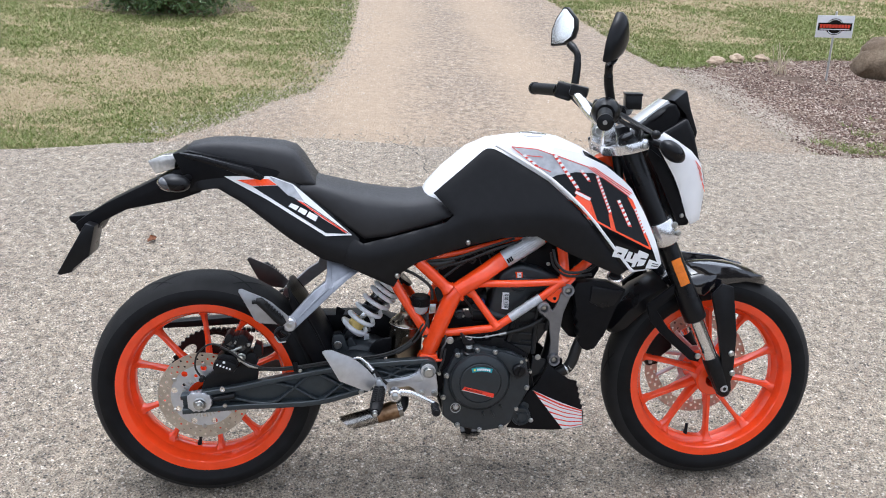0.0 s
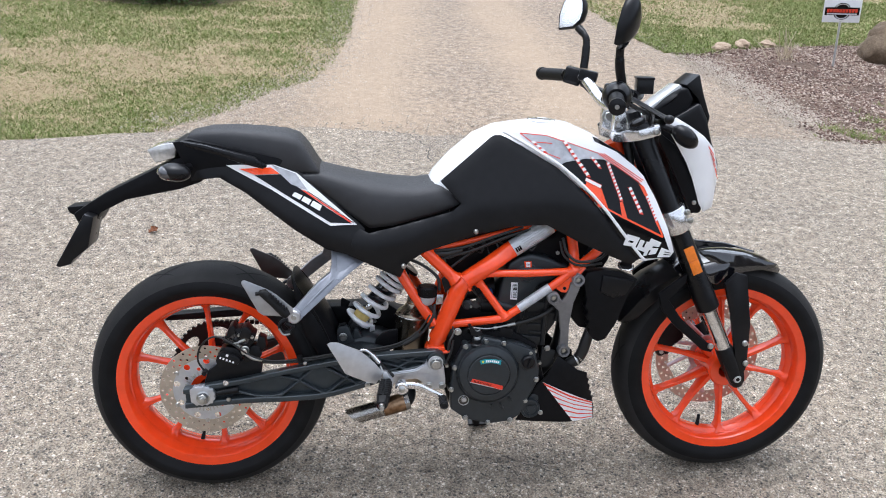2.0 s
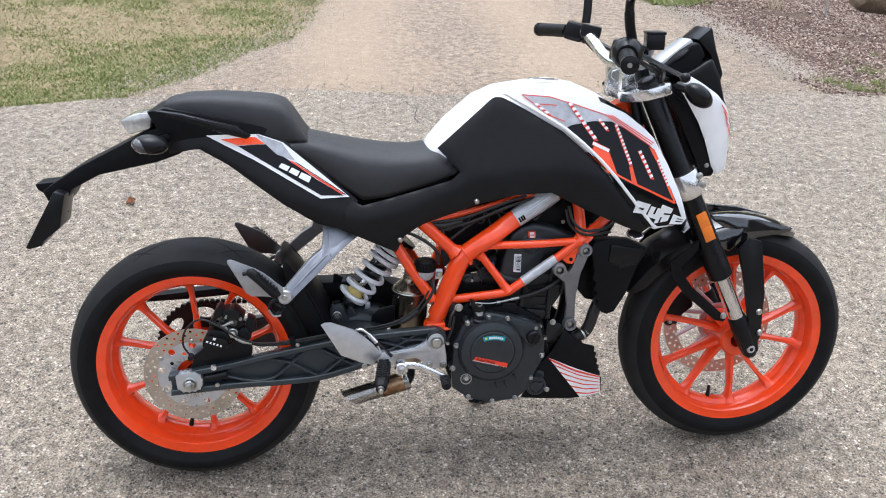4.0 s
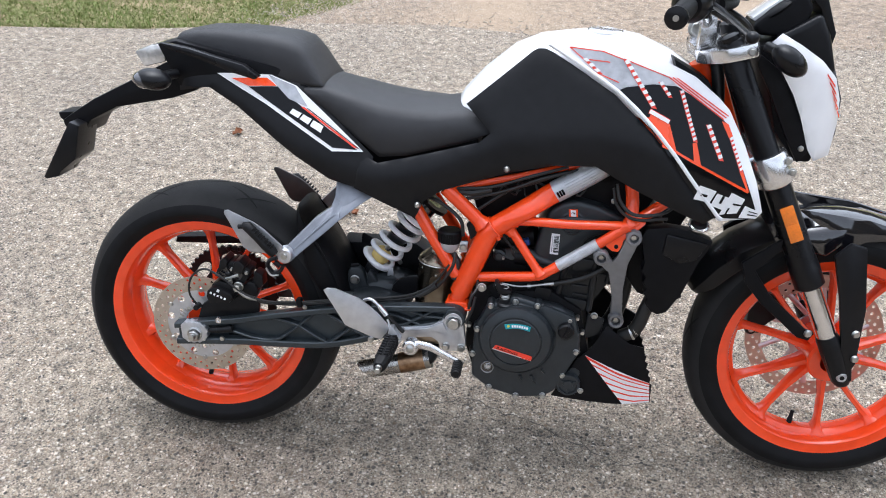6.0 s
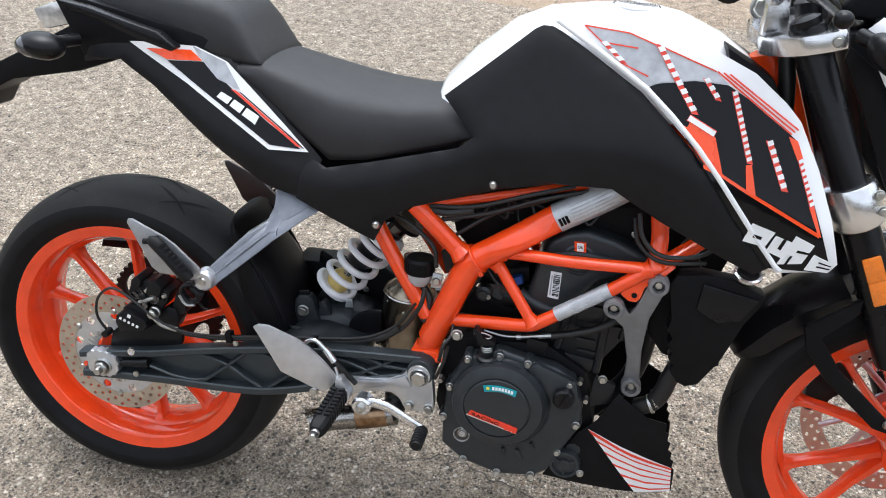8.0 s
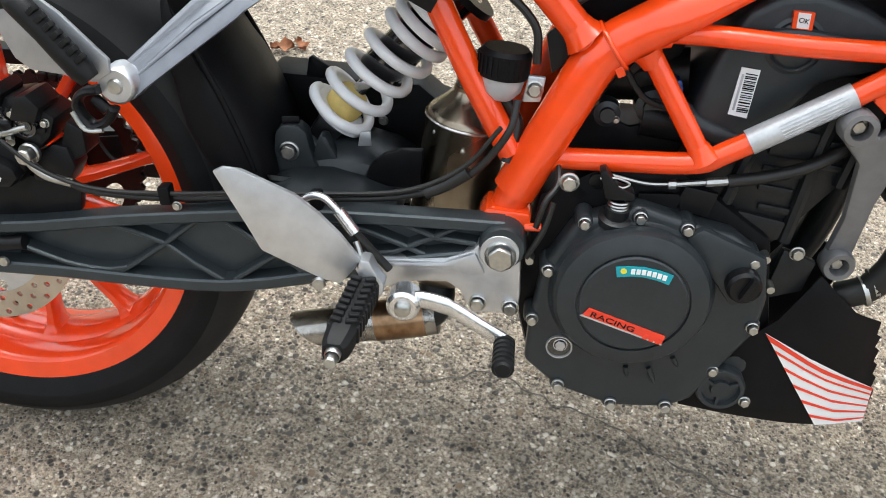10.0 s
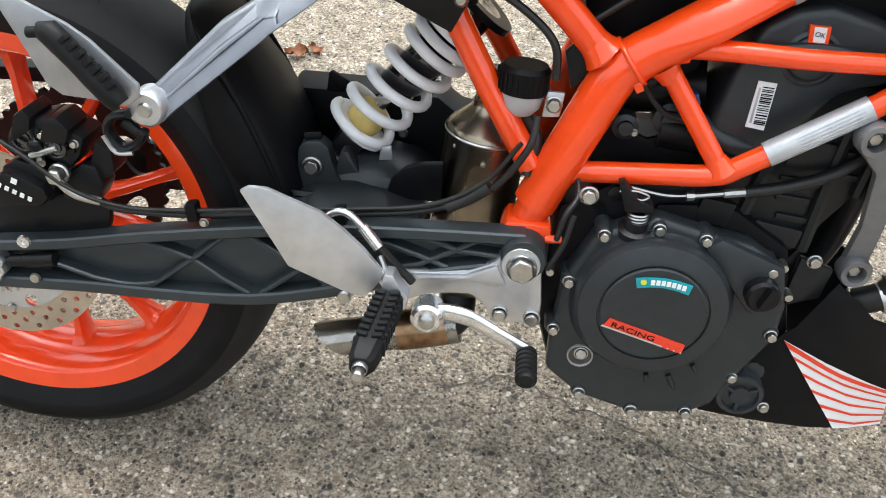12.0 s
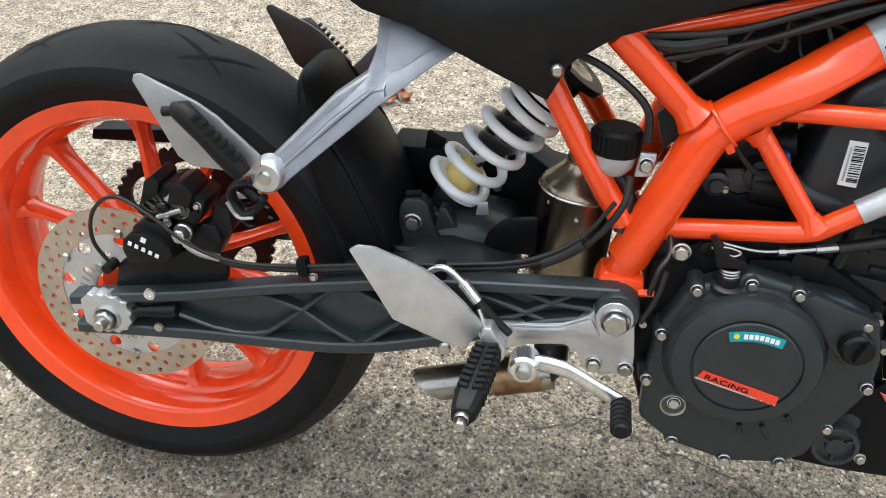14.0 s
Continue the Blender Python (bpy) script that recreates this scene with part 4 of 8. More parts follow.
grab = part("grab_rail", prism([(-0.717, 0.923), (-0.66, 0.914), (-0.607, 0.900), (-0.549, 0.886), (-0.518, 0.864), (-0.528, 0.858), (-0.577, 0.871), (-0.637, 0.893), (-0.70, 0.909)], -0.130, -0.108, 0.004), BLACK_SATIN, bike, "black passenger grab rail")
mirrored(grab)
part("tail_tray", prism([(-0.74, 0.915), (-0.70, 0.922), (-0.45, 0.87), (-0.35, 0.74), (-0.33, 0.68), (-0.45, 0.73), (-0.60, 0.83), (-0.70, 0.83)], -0.09, 0.09, 0.004), BLACK, bike, "black inner tail tray")
part("tail_light", prism([(-0.808, 0.892), (-0.770, 0.906), (-0.735, 0.908), (-0.742, 0.872), (-0.790, 0.860)], -0.055, 0.055, 0.006), LAMP_CLEAR, bike, "clear tail light lens")
part("rear_fender", prism([(-0.967, 0.752), (-0.913, 0.786), (-0.808, 0.838), (-0.745, 0.870), (-0.690, 0.880), (-0.680, 0.815), (-0.734, 0.796), (-0.863, 0.770), (-0.925, 0.738), (-0.945, 0.705), (-0.975, 0.700), (-0.990, 0.735)], -0.052, 0.052, 0.006), BLACK, bike, "black tail fender arm")
part("plate_lamp", prism([(-1.010, 0.748), (-0.965, 0.752), (-0.960, 0.738), (-0.995, 0.728), (-1.006, 0.734)], -0.03, 0.03, 0.003), BLACK, bike, "black plate lamp")
part("plate_holder", prism([(-0.955, 0.742), (-1.030, 0.616), (-1.022, 0.612), (-0.994, 0.619), (-0.988, 0.630), (-0.950, 0.660), (-0.932, 0.735)], -0.088, -0.004, 0.004), BLACK_SATIN, bike, "black plate holder")
for s in (-1, 1):
    st = tube([(-0.700, s * 0.10, 0.858), (-0.715, s * 0.135, 0.857)], 0.010, 10)
    st = ball((-0.722, s * 0.160, 0.856), (0.036, 0.030, 0.021), (0, 8, 0), st)
    sig = part("rear_turn_signal", st, BLACK_SATIN, bike, "black rear turn signal")
    part("lens", ball((-0.736, s * 0.162, 0.855), (0.026, 0.027, 0.018), (0, 8, 0)), SMOKE, sig, "smoked lens")
screws = ((-0.197, 0.632), (-0.026, 0.720))
for x, z in screws:
    part("panel_screw", lathe([(0, -0.004), (0.004, -0.004), (0.0065, -0.001), (0.0065, 0.002)], (x, -width(x, z) - 0.001, z), 16), STEEL, bike, "silver panel screw")

# the waist of the bike: panels, tank and seat close in round the rider's knees
drawn_in(below(bike, "side_panel", "tail_panel", "tail_graphic", "tail_print", "tail_emblem", "tank_shroud", "shroud_film", "shroud_bead", "fuel_tank", "rider_seat", "panel_screw"),
         lambda x, z: interp(x, [-0.65, -0.5, -0.31, -0.2, -0.05, 0.05, 0.2, 0.44], [0.0, 0.0, 0.006, 0.026, 0.045, 0.048, 0.040, 0.036]))

# ---- trellis frame ----
frame_part = group_part("trellis_frame", "orange powder-coated steel trellis frame")
Y = -0.122


def frame_tube(pts, r, seg=16, both=True):
    o = part("frame_tube", tube(curve_points(pts, 6) if len(pts) > 2 else pts, r, seg), ORANGE, frame_part, smooth=60)
    if both:
        mirrored(o)
    return o


MAIN = [(-0.110, Y, 0.437), (-0.096, Y, 0.472), (-0.081, Y, 0.509), (-0.066, Y, 0.546), (-0.057, Y, 0.567), (-0.048, Y, 0.581), (-0.034, Y, 0.593), (-0.012, Y, 0.608), (0.023, Y, 0.632), (0.074, Y + 0.004, 0.668), (0.165, Y + 0.012, 0.725), (0.33, -0.05, 0.83)]
frame_tube(MAIN, 0.0219, 24)
frame_tube([(-0.117, Y, 0.398), (-0.113, Y, 0.425), (-0.102, Y, 0.452)], 0.0178, 20)
for at_, d_, r_ in (((-0.008, Y, 0.580), (0.577, 0, -0.817), 0.0096), ((0.054, Y, 0.497), (-0.577, 0, 0.817), 0.0096), ((-0.001, Y, 0.6030), (1, 0, 0.02), 0.0125), ((-0.0755, Y, 0.4755), (1, 0, 0.07), 0.0106), ((-0.072, Y, 0.5965), (-0.72, 0, 0.69), 0.0145), ((0.222, Y, 0.604), (-0.8, 0, -0.6), 0.0112)):
    fil = lathe([(r_ + 0.0065, -0.008), (r_ + 0.0036, -0.003), (r_ + 0.0014, 0.0020), (r_ + 0.0001, 0.0080)], at_, 20, axis=d_)
    mirrored(part("weld", fil, ORANGE, frame_part, smooth=60))
frame_tube([(-0.046, Y, 0.571), (-0.076, Y, 0.600), (-0.106, Y - 0.002, 0.629), (-0.145, Y - 0.004, 0.666)], 0.0145)
frame_tube([(-0.212, -0.105, 0.625), (-0.200, -0.107, 0.602), (-0.165, -0.113, 0.545), (-0.118, -0.120, 0.474)], 0.0130)
frame_tube([(-0.090, Y, 0.474), (-0.01, Y, 0.480), (0.052, Y, 0.486), (0.080, Y, 0.501), (0.175, Y, 0.567), (0.238, Y, 0.618)], 0.0107)
frame_tube([(-0.030, Y, 0.602), (0.032, Y, 0.604), (0.12, Y, 0.603), (0.235, Y, 0.608)], [0.013] * 4 + [0.0095] * 15)
frame_tube([(-0.012, Y, 0.590), (0.060, Y, 0.488)], 0.0096)
frame_tube([(0.216, Y, 0.715), (0.222, Y, 0.690), (0.234, Y, 0.612)], 0.0130)
frame_tube([(0.225, Y, 0.606), (0.262, Y + 0.01, 0.632), (0.310, Y + 0.03, 0.665)], 0.0120)
frame_tube([(-0.150, -0.115, 0.656), (0.075, -0.112, 0.714), (0.12, -0.110, 0.720)], 0.0070)
gus = prism([(0.183, 0.580), (0.188, 0.562), (0.200, 0.553), (0.213, 0.552), (0.219, 0.562), (0.222, 0.578), (0.246, 0.598), (0.262, 0.617), (0.235, 0.630)], -0.128, -0.118, 0.003)
part("gusset_hole", lathe([(0, -0.1290), (0.0042, -0.1290), (0.0045, -0.1275)], (0.208, 0, 0.564), 14), BLACK, frame_part)
mirrored(part("gusset", gus, ORANGE, frame_part))
foot = prism([(-0.143, 0.408), (-0.133, 0.398), (-0.094, 0.402), (-0.090, 0.413), (-0.092, 0.423), (-0.136, 0.424)], -0.144, -0.100, 0.006)
mirrored(part("gusset", foot, ORANGE, frame_part))
ringpts = []
for k in range(25):
    a = 2 * math.pi * k / 24
    d = Vector((0.78, 0, 0.626))
    ringpts.append(Vector((-0.041, Y, 0.588)) + (Vector((0, 1, 0)) * math.cos(a) + d.cross(Vector((0, 1, 0))) * math.sin(a)) * 0.0236)
part("cable_tie", tube(ringpts, 0.0022, 8, flat=1.0), ORANGE, frame_part, "orange cable tie")
part("cable_tie", box((-0.033, Y - 0.014, 0.569), (0.008, 0.006, 0.010), (0, -30, 0), 0.002), ORANGE, frame_part)
tie = tube([(-0.096, -0.143, 0.408), (-0.080, -0.143, 0.410)], 0.0042, 8)
part("lug", tie, ORANGE, frame_part)
main_way = curve_points(MAIN, 6)
for way_, r in ((main_way[54:61], 0.0225), ([Vector((0.0945, Y, 0.5115)).lerp(Vector((0.172, Y, 0.5655)), k / 6) for k in range(7)], 0.0119)):
    part("frame_label", tube(way_, r, 32, cap=False), SILVER_STICKER, frame_part, "silver label with fine unreadable print", 60)
    a, b = way_[0], way_[-1]
    d = (b - a).normalized()
    u, s = Vector((0, -1, 0)), d.cross(Vector((0, -1, 0)))
    for k in range(6):
        ang = -0.62 + 0.24 * k
        for j, (f0, f1) in enumerate(((0.30, 0.62), (0.64, 0.93)) if k % 2 else ((0.30, 0.48), (0.50, 0.88))):
            o = (u * math.cos(ang) + s * math.sin(ang)) * (r + 0.0001)
            way2 = [way_[0].lerp(way_[-1], f0 + (f1 - f0) * q / 4) for q in range(5)]
            if r > 0.02:
                way2 = [way_[min(5, int(6 * (f0 + (f1 - f0) * q / 4)))].lerp(way_[min(5, int(6 * (f0 + (f1 - f0) * q / 4))) + 1], 6 * (f0 + (f1 - f0) * q / 4) - min(5, int(6 * (f0 + (f1 - f0) * q / 4)))) for q in range(5)]
            part("label_print", tube([p + o for p in way2], 0.0006 if r < 0.02 else 0.0009, 4), PRINT_GREY, frame_part)
    if r > 0.02:
        for k in range(3):
            q0 = way_[0].lerp(way_[1], 0.45 + 0.38 * k) + (u * math.cos(0.10) + s * math.sin(0.10)) * r
            part("label_print", tube([q0 - s * 0.006, q0 + s * 0.006], 0.0022, 4), PRINT_BLACK, frame_part)

# the frame is narrower at its foot and at the top than at the engine's front mount
drawn_in(below(frame_part), lambda x, z: interp(x, [-0.2, -0.12, -0.03, 0.06, 0.2], [0.020, 0.022, 0.016, -0.006, -0.012]) * (1 - interp(z, [0.61, 0.66], [0, 1])) + interp(z, [0.61, 0.66], [0, 0.018]), 0.007)

# ---- swingarm, with its ribs ----
swing = group_part("swingarm", "dark grey cast swingarm with cross ribs")
TOP = [(-0.738, 0.306), (-0.673, 0.317), (-0.592, 0.330), (-0.505, 0.349), (-0.39, 0.370), (-0.30, 0.383), (-0.20, 0.391), (-0.115, 0.396)]
LOW = [(-0.735, 0.268), (-0.684, 0.272), (-0.581, 0.279), (-0.493, 0.281), (-0.393, 0.288), (-0.300, 0.312), (-0.20, 0.345), (-0.115, 0.366)]
web = prism(TOP + LOW[::-1], -0.1235, -0.116, 0.001)
mirrored(part("web", web, SWING, swing))
for line, r, inward in ((TOP, 0.0065, -1), (LOW, 0.0070, 1)):
    y = -0.131
    pts = curve_points([(x, y, z) for x, z in line], 4)
    sec = ((-1, -0.0085), (-0.7, -0.0105), (0.7, -0.0105), (1, -0.0085), (1.05, -0.004), (1.3, 0.006), (1.3, 0.012), (-1, 0.012))
    rings = [[p + Vector((0, v, u * r * inward)) for u, v in sec] for p in pts]
    mirrored(part("flange", loft(rings), SWING, swing, smooth=35))
def rib(way, top=0.0021, base=0.0042, y0=-0.117, y1=-0.1385):
    """A cast rib with sloping flanks along a line on the web."""
    rings = []
    for i, (x, z) in enumerate(way):
        (ax_, az_), (bx_, bz_) = way[max(i - 1, 0)], way[min(i + 1, len(way) - 1)]
        d = Vector((bx_ - ax_, 0, bz_ - az_)).normalized()
        n = Vector((-d.z, 0, d.x))
        c = Vector((x, 0, z))
        rings.append([c + n * w + Vector((0, y, 0)) for w, y in ((-base, y0), (-top * 1.3, y1 + 0.002), (-top * 0.6, y1), (top * 0.6, y1), (top * 1.3, y1 + 0.002), (base, y0))])
    return loft(rings)


for way_ in ([(-0.530, 0.346), (-0.490, 0.338), (-0.455, 0.328), (-0.425, 0.308), (-0.385, 0.287)], [(-0.515, 0.280), (-0.488, 0.300), (-0.455, 0.328), (-0.430, 0.351), (-0.408, 0.370)],
             [(-0.622, 0.307), (-0.592, 0.298), (-0.564, 0.290), (-0.536, 0.287), (-0.516, 0.288), (-0.498, 0.293)], [(-0.392, 0.288), (-0.365, 0.310), (-0.335, 0.335), (-0.300, 0.384)],
             [(-0.390, 0.362), (-0.350, 0.338), (-0.310, 0.315)], [(-0.320, 0.310), (-0.270, 0.340), (-0.220, 0.352), (-0.182, 0.374), (-0.155, 0.392)], [(-0.300, 0.380), (-0.249, 0.372), (-0.215, 0.362), (-0.180, 0.350)], [(-0.215, 0.386), (-0.180, 0.374), (-0.130, 0.372)]):
    part("rib", rib(way_), SWING, swing, smooth=30)
for pts_ in ([(-0.624, 0.325), (-0.596, 0.331), (-0.594, 0.326), (-0.622, 0.319)], [(-0.620, 0.290), (-0.580, 0.288), (-0.578, 0.283), (-0.620, 0.283)]):
    part("slot", prism(pts_, -0.1240, -0.118, 0), BLACK, swing, "dark recessed slot")
pivot = lathe([(0, -0.150), (0.021, -0.150), (0.023, -0.146), (0.023, -0.10), (0, -0.10)], (-0.114, 0, 0.378), 32)
part("pivot_boss", pivot, SWING, swing)
bridge = prism([(-0.43, 0.358), (-0.37, 0.380), (-0.34, 0.394), (-0.30, 0.398), (-0.265, 0.392), (-0.225, 0.380), (-0.225, 0.34), (-0.26, 0.33), (-0.40, 0.30)], -0.118, 0.118, 0.012)
part("bridge", bridge, SWING_DARK, swing, "dark cast swingarm bridge")
part("pocket_floor", prism([(-0.268, 0.384), (-0.262, 0.404), (-0.248, 0.420), (-0.230, 0.427), (-0.206, 0.430), (-0.206, 0.384)], -0.056, -0.044, 0.004), BLACK, swing, "dark cast pocket")
part("spring_tab", prism([(-0.279, 0.416), (-0.277, 0.432), (-0.266, 0.434), (-0.264, 0.418)], -0.032, -0.029, 0.001), ALU, swing, "small bright tab")
lug = prism([(-0.366, 0.372), (-0.363, 0.430), (-0.357, 0.438), (-0.338, 0.441), (-0.330, 0.434), (-0.321, 0.404), (-0.312, 0.390), (-0.294, 0.378)], -0.056, -0.034, 0.004)
mount = part("shock_mount", lug, SWING_DARK, swing, "dark shock absorber mount")
part("mount_slot", tube([(-0.357, -0.046, 0.4405), (-0.339, -0.046, 0.4435)], 0.0045, 10, flat=0.6), BLACK, mount, "dark slot in the mount")
part("mount_bolt", bolt((-0.347, -0.056, 0.412), 0.0085, None, 0.008), STEEL, mount, "zinc bolt")
part("cover_button", lathe([(0, -0.006), (0.012, -0.005), (0.016, 0)], (-0.350, -0.075, 0.390), 20, axis=(0, 0.5, 1)), STEEL, swing, "flat round rivet")
# chain adjuster and axle
adj = prism([(-0.722, 0.312), (-0.714, 0.317), (-0.712, 0.322), (-0.706, 0.319), (-0.700, 0.323), (-0.694, 0.320), (-0.688, 0.323), (-0.682, 0.319), (-0.676, 0.321), (-0.671, 0.315), (-0.664, 0.314), (-0.664, 0.306), (-0.659, 0.301), (-0.663, 0.295), (-0.660, 0.288), (-0.665, 0.283), (-0.668, 0.276), (-0.675, 0.275), (-0.68, 0.270), (-0.687, 0.273), (-0.693, 0.269), (-0.700, 0.272), (-0.707, 0.270), (-0.713, 0.276), (-0.720, 0.280)], -0.146, -0.128, 0.003)
adj = part("chain_adjuster", adj, ALU, swing, "silver chain adjuster block")
part("axle_nut", bolt((-0.690, -0.146, 0.292), 0.013, None, 0.012), STEEL, adj, "zinc axle nut")
part("axle_end", lathe([(0, -0.168), (0.006, -0.168), (0.007, -0.166), (0.007, -0.14)], (-0.690, 0, 0.292), 16), STEEL, adj)
part("adjuster_screw", tube([(-0.662, -0.138, 0.300), (-0.655, -0.138, 0.301), (-0.6545, -0.138, 0.301), (-0.640, -0.138, 0.303), (-0.639, -0.138, 0.303), (-0.605, -0.138, 0.309)], [0.004, 0.004, 0.007, 0.007, 0.008, 0.008], 10), BLACK_METAL, swing, "adjuster screw")
part("adjuster_rivet", lathe([(0, -0.001), (0.0030, -0.001), (0.0034, -0.003), (0.0066, -0.003), (0.0076, 0)], (-0.634, -0.142, 0.329), 18), ALU_BRIGHT, swing, "pale rivet")
part("adjuster_rivet", lathe([(0, -0.003), (0.005, -0.003), (0.006, 0)], (-0.629, -0.142, 0.285), 14), STEEL, swing)
part("axle", tube([(-0.690, -0.14, 0.292), (-0.690, 0.14, 0.292)], 0.009, 16), STEEL, bike, "steel rear axle")
part("chain_guard", prism([(-0.824, 0.412), (-0.820, 0.428), (-0.60, 0.446), (-0.40, 0.440), (-0.28, 0.415), (-0.28, 0.395), (-0.42, 0.412), (-0.60, 0.424), (-0.723, 0.416)], 0.088, 0.125, 0.004), BLACK, bike, "black chain guard")
ch = bmesh.new()
for z0, z1 in ((0.408, 0.402), (0.186, 0.33)):
    for k in range(46):
        t = k / 45
        ch = box((-0.687 + 0.60 * t, 0.0865, z0 + (z1 - z0) * t), (0.0115, 0.012 if k % 2 else 0.016, 0.011), (0, -math.degrees(math.atan2(z1 - z0, 0.6)), 0), 0.002, ch, 1)
tagged(part("drive_chain", ch, SPROCKET, bike, "dark drive chain"), kind="stuff")

# ---- rear caliper ----
cal = group_part("rear_brake_caliper", "black rear brake caliper")
part("caliper_body", prism([(-0.640, 0.430), (-0.633, 0.446), (-0.617, 0.462), (-0.595, 0.468), (-0.572, 0.458), (-0.557, 0.450), (-0.564, 0.430), (-0.579, 0.412), (-0.588, 0.420), (-0.607, 0.428), (-0.622, 0.424)], -0.134, -0.088, 0.005), BLACK_METAL, cal)
part("piston_housing", prism([(-0.655, 0.388), (-0.652, 0.402), (-0.638, 0.412), (-0.618, 0.407), (-0.598, 0.398), (-0.594, 0.388), (-0.604, 0.376), (-0.630, 0.376), (-0.648, 0.370)], -0.151, -0.120, 0.005), BLACK_METAL, cal)
part("caliper_fin", prism([(-0.630, 0.440), (-0.622, 0.470), (-0.612, 0.478), (-0.604, 0.470), (-0.608, 0.455)], -0.142, -0.096, 0.003), BLACK_METAL, cal)
part("caliper_fin", prism([(-0.598, 0.446), (-0.590, 0.470), (-0.578, 0.474), (-0.566, 0.462), (-0.572, 0.446)], -0.144, -0.100, 0.003), BLACK_METAL, cal)
part("caliper_fin", prism([(-0.560, 0.418), (-0.552, 0.444), (-0.536, 0.436), (-0.534, 0.412), (-0.548, 0.402)], -0.124, -0.092, 0.003), BLACK_METAL, cal)
part("piston_housing", prism([(-0.650, 0.398), (-0.646, 0.412), (-0.630, 0.422), (-0.602, 0.416), (-0.590, 0.398), (-0.600, 0.376), (-0.640, 0.366)], -0.138, -0.090, 0.006), BLACK_METAL, cal)
for x, z, r in ((-0.616, 0.446, 0.0125), (-0.584, 0.440, 0.0105)):
    part("piston_cap", lathe([(0, -0.1400), (r * 0.5, -0.1400), (r * 0.55, -0.1385), (r * 0.8, -0.1385), (r * 0.86, -0.1410), (r, -0.1405), (r * 1.08, -0.1320)], (x, 0, z), 22), BLACK_GLOSS, cal, "black piston cap")
    part("caliper_bolt", bolt((x + 0.017, -0.134, z + 0.004), 0.0036, None, 0.005), STEEL, cal, "small zinc bolt")
part("caliper_rib", prism([(-0.634, 0.436), (-0.600, 0.4335), (-0.566, 0.440), (-0.566, 0.435), (-0.600, 0.4285), (-0.632, 0.431)], -0.138, -0.130, 0.0012), BLACK_METAL, cal)
part("caliper_bracket", prism([(-0.690, 0.318), (-0.680, 0.352), (-0.655, 0.372), (-0.605, 0.380), (-0.560, 0.378), (-0.545, 0.370), (-0.548, 0.345), (-0.60, 0.332)], -0.122, -0.110, 0.004), BLACK_METAL, cal)
part("caliper_lug", prism([(-0.592, 0.376), (-0.592, 0.400), (-0.577, 0.412), (-0.566, 0.420), (-0.552, 0.418), (-0.545, 0.396), (-0.555, 0.376)], -0.128, -0.098, 0.005), BLACK_METAL, cal)
for k in range(4):
    part("cooling_rib", box((-0.618 + 0.013 * k, -0.136, 0.446 + 0.003 * k - 0.0012 * k * k), (0.004, 0.006, 0.020), (0, 28, 0), 0.0015), BLACK_METAL, cal)
part("pad_pin", tube([(-0.612, -0.139, 0.428), (-0.583, -0.139, 0.440)], 0.0035, 10), STEEL, cal, "steel pad pin")
part("pin_cap", ball((-0.606, -0.138, 0.440), (0.008, 0.006, 0.007)), BLACK_SATIN, cal)
for k in range(5):
    part("cast_mark", box((-0.6425 + 0.0075 * k, -0.1525, 0.3985 - 0.0030 * k), (0.0042, 0.001, 0.0046), (0, 22, 0), 0), PRINT_WHITE, cal, "white cast mark")
part("cast_mark", box((-0.626, -0.1525, 0.4045), (0.006, 0.001, 0.006), (0, 22, 0), 0), PRINT_WHITE, cal, "white cast mark")
banjo = part("banjo_bolt", bolt((-0.585, -0.136, 0.412), 0.0085, None, 0.016), STEEL, cal, "zinc banjo bolt")
part("bleed_nipple", tube([(-0.604, -0.136, 0.426), (-0.598, -0.146, 0.424)], 0.0042, 8), STEEL, cal)
part("brake_hose", tube(curve_points([(-0.585, -0.146, 0.411), (-0.576, -0.148, 0.402), (-0.564, -0.146, 0.393), (-0.544, -0.142, 0.387)]), 0.0048, 10), STEEL, bike, "steel brake hose end")
part("brake_hose", tube(curve_points([(-0.548, -0.142, 0.388), (-0.528, -0.14, 0.380), (-0.49, -0.135, 0.377), (-0.446, -0.13, 0.378), (-0.36, -0.125, 0.388), (-0.283, -0.123, 0.396), (-0.211, -0.123, 0.410), (-0.156, -0.128, 0.440), (-0.124, -0.134, 0.488), (-0.118, -0.125, 0.520)]), 0.0036, 10), CABLE, bike, "black brake hose")
part("sensor_cable", tube(curve_points([(-0.684, -0.128, 0.352), (-0.700, -0.132, 0.385), (-0.690, -0.138, 0.425), (-0.655, -0.148, 0.452), (-0.615, -0.152, 0.436), (-0.570, -0.150, 0.402), (-0.52, -0.142, 0.384), (-0.45, -0.135, 0.385), (-0.36, -0.13, 0.396), (-0.28, -0.127, 0.404), (-0.21, -0.127, 0.418), (-0.16, -0.13, 0.450), (-0.13, -0.134, 0.495)]), 0.0024, 8), CABLE, bike, "thin black sensor cable")
part("sensor", lathe([(0, -0.138), (0.006, -0.138), (0.007, -0.12)], (-0.686, 0, 0.352), 12), BLACK_METAL, cal)
for x, z in ((-0.452, 0.383), (-0.30, 0.397)):
    part("hose_clip", box((x, -0.132, z), (0.012, 0.016, 0.020), (0, -8, 0), 0.003), BLACK, bike, "black hose clip")
part("clip_screw", bolt((-0.440, -0.136, 0.373), 0.004, None, 0.004), STEEL, bike, "small zinc screw")
part("hose_sleeve", tube(curve_points([(-0.195, -0.125, 0.416), (-0.175, -0.126, 0.428), (-0.155, -0.129, 0.445)], 4), 0.0066, 10), CABLE, bike, "black hose sleeve")

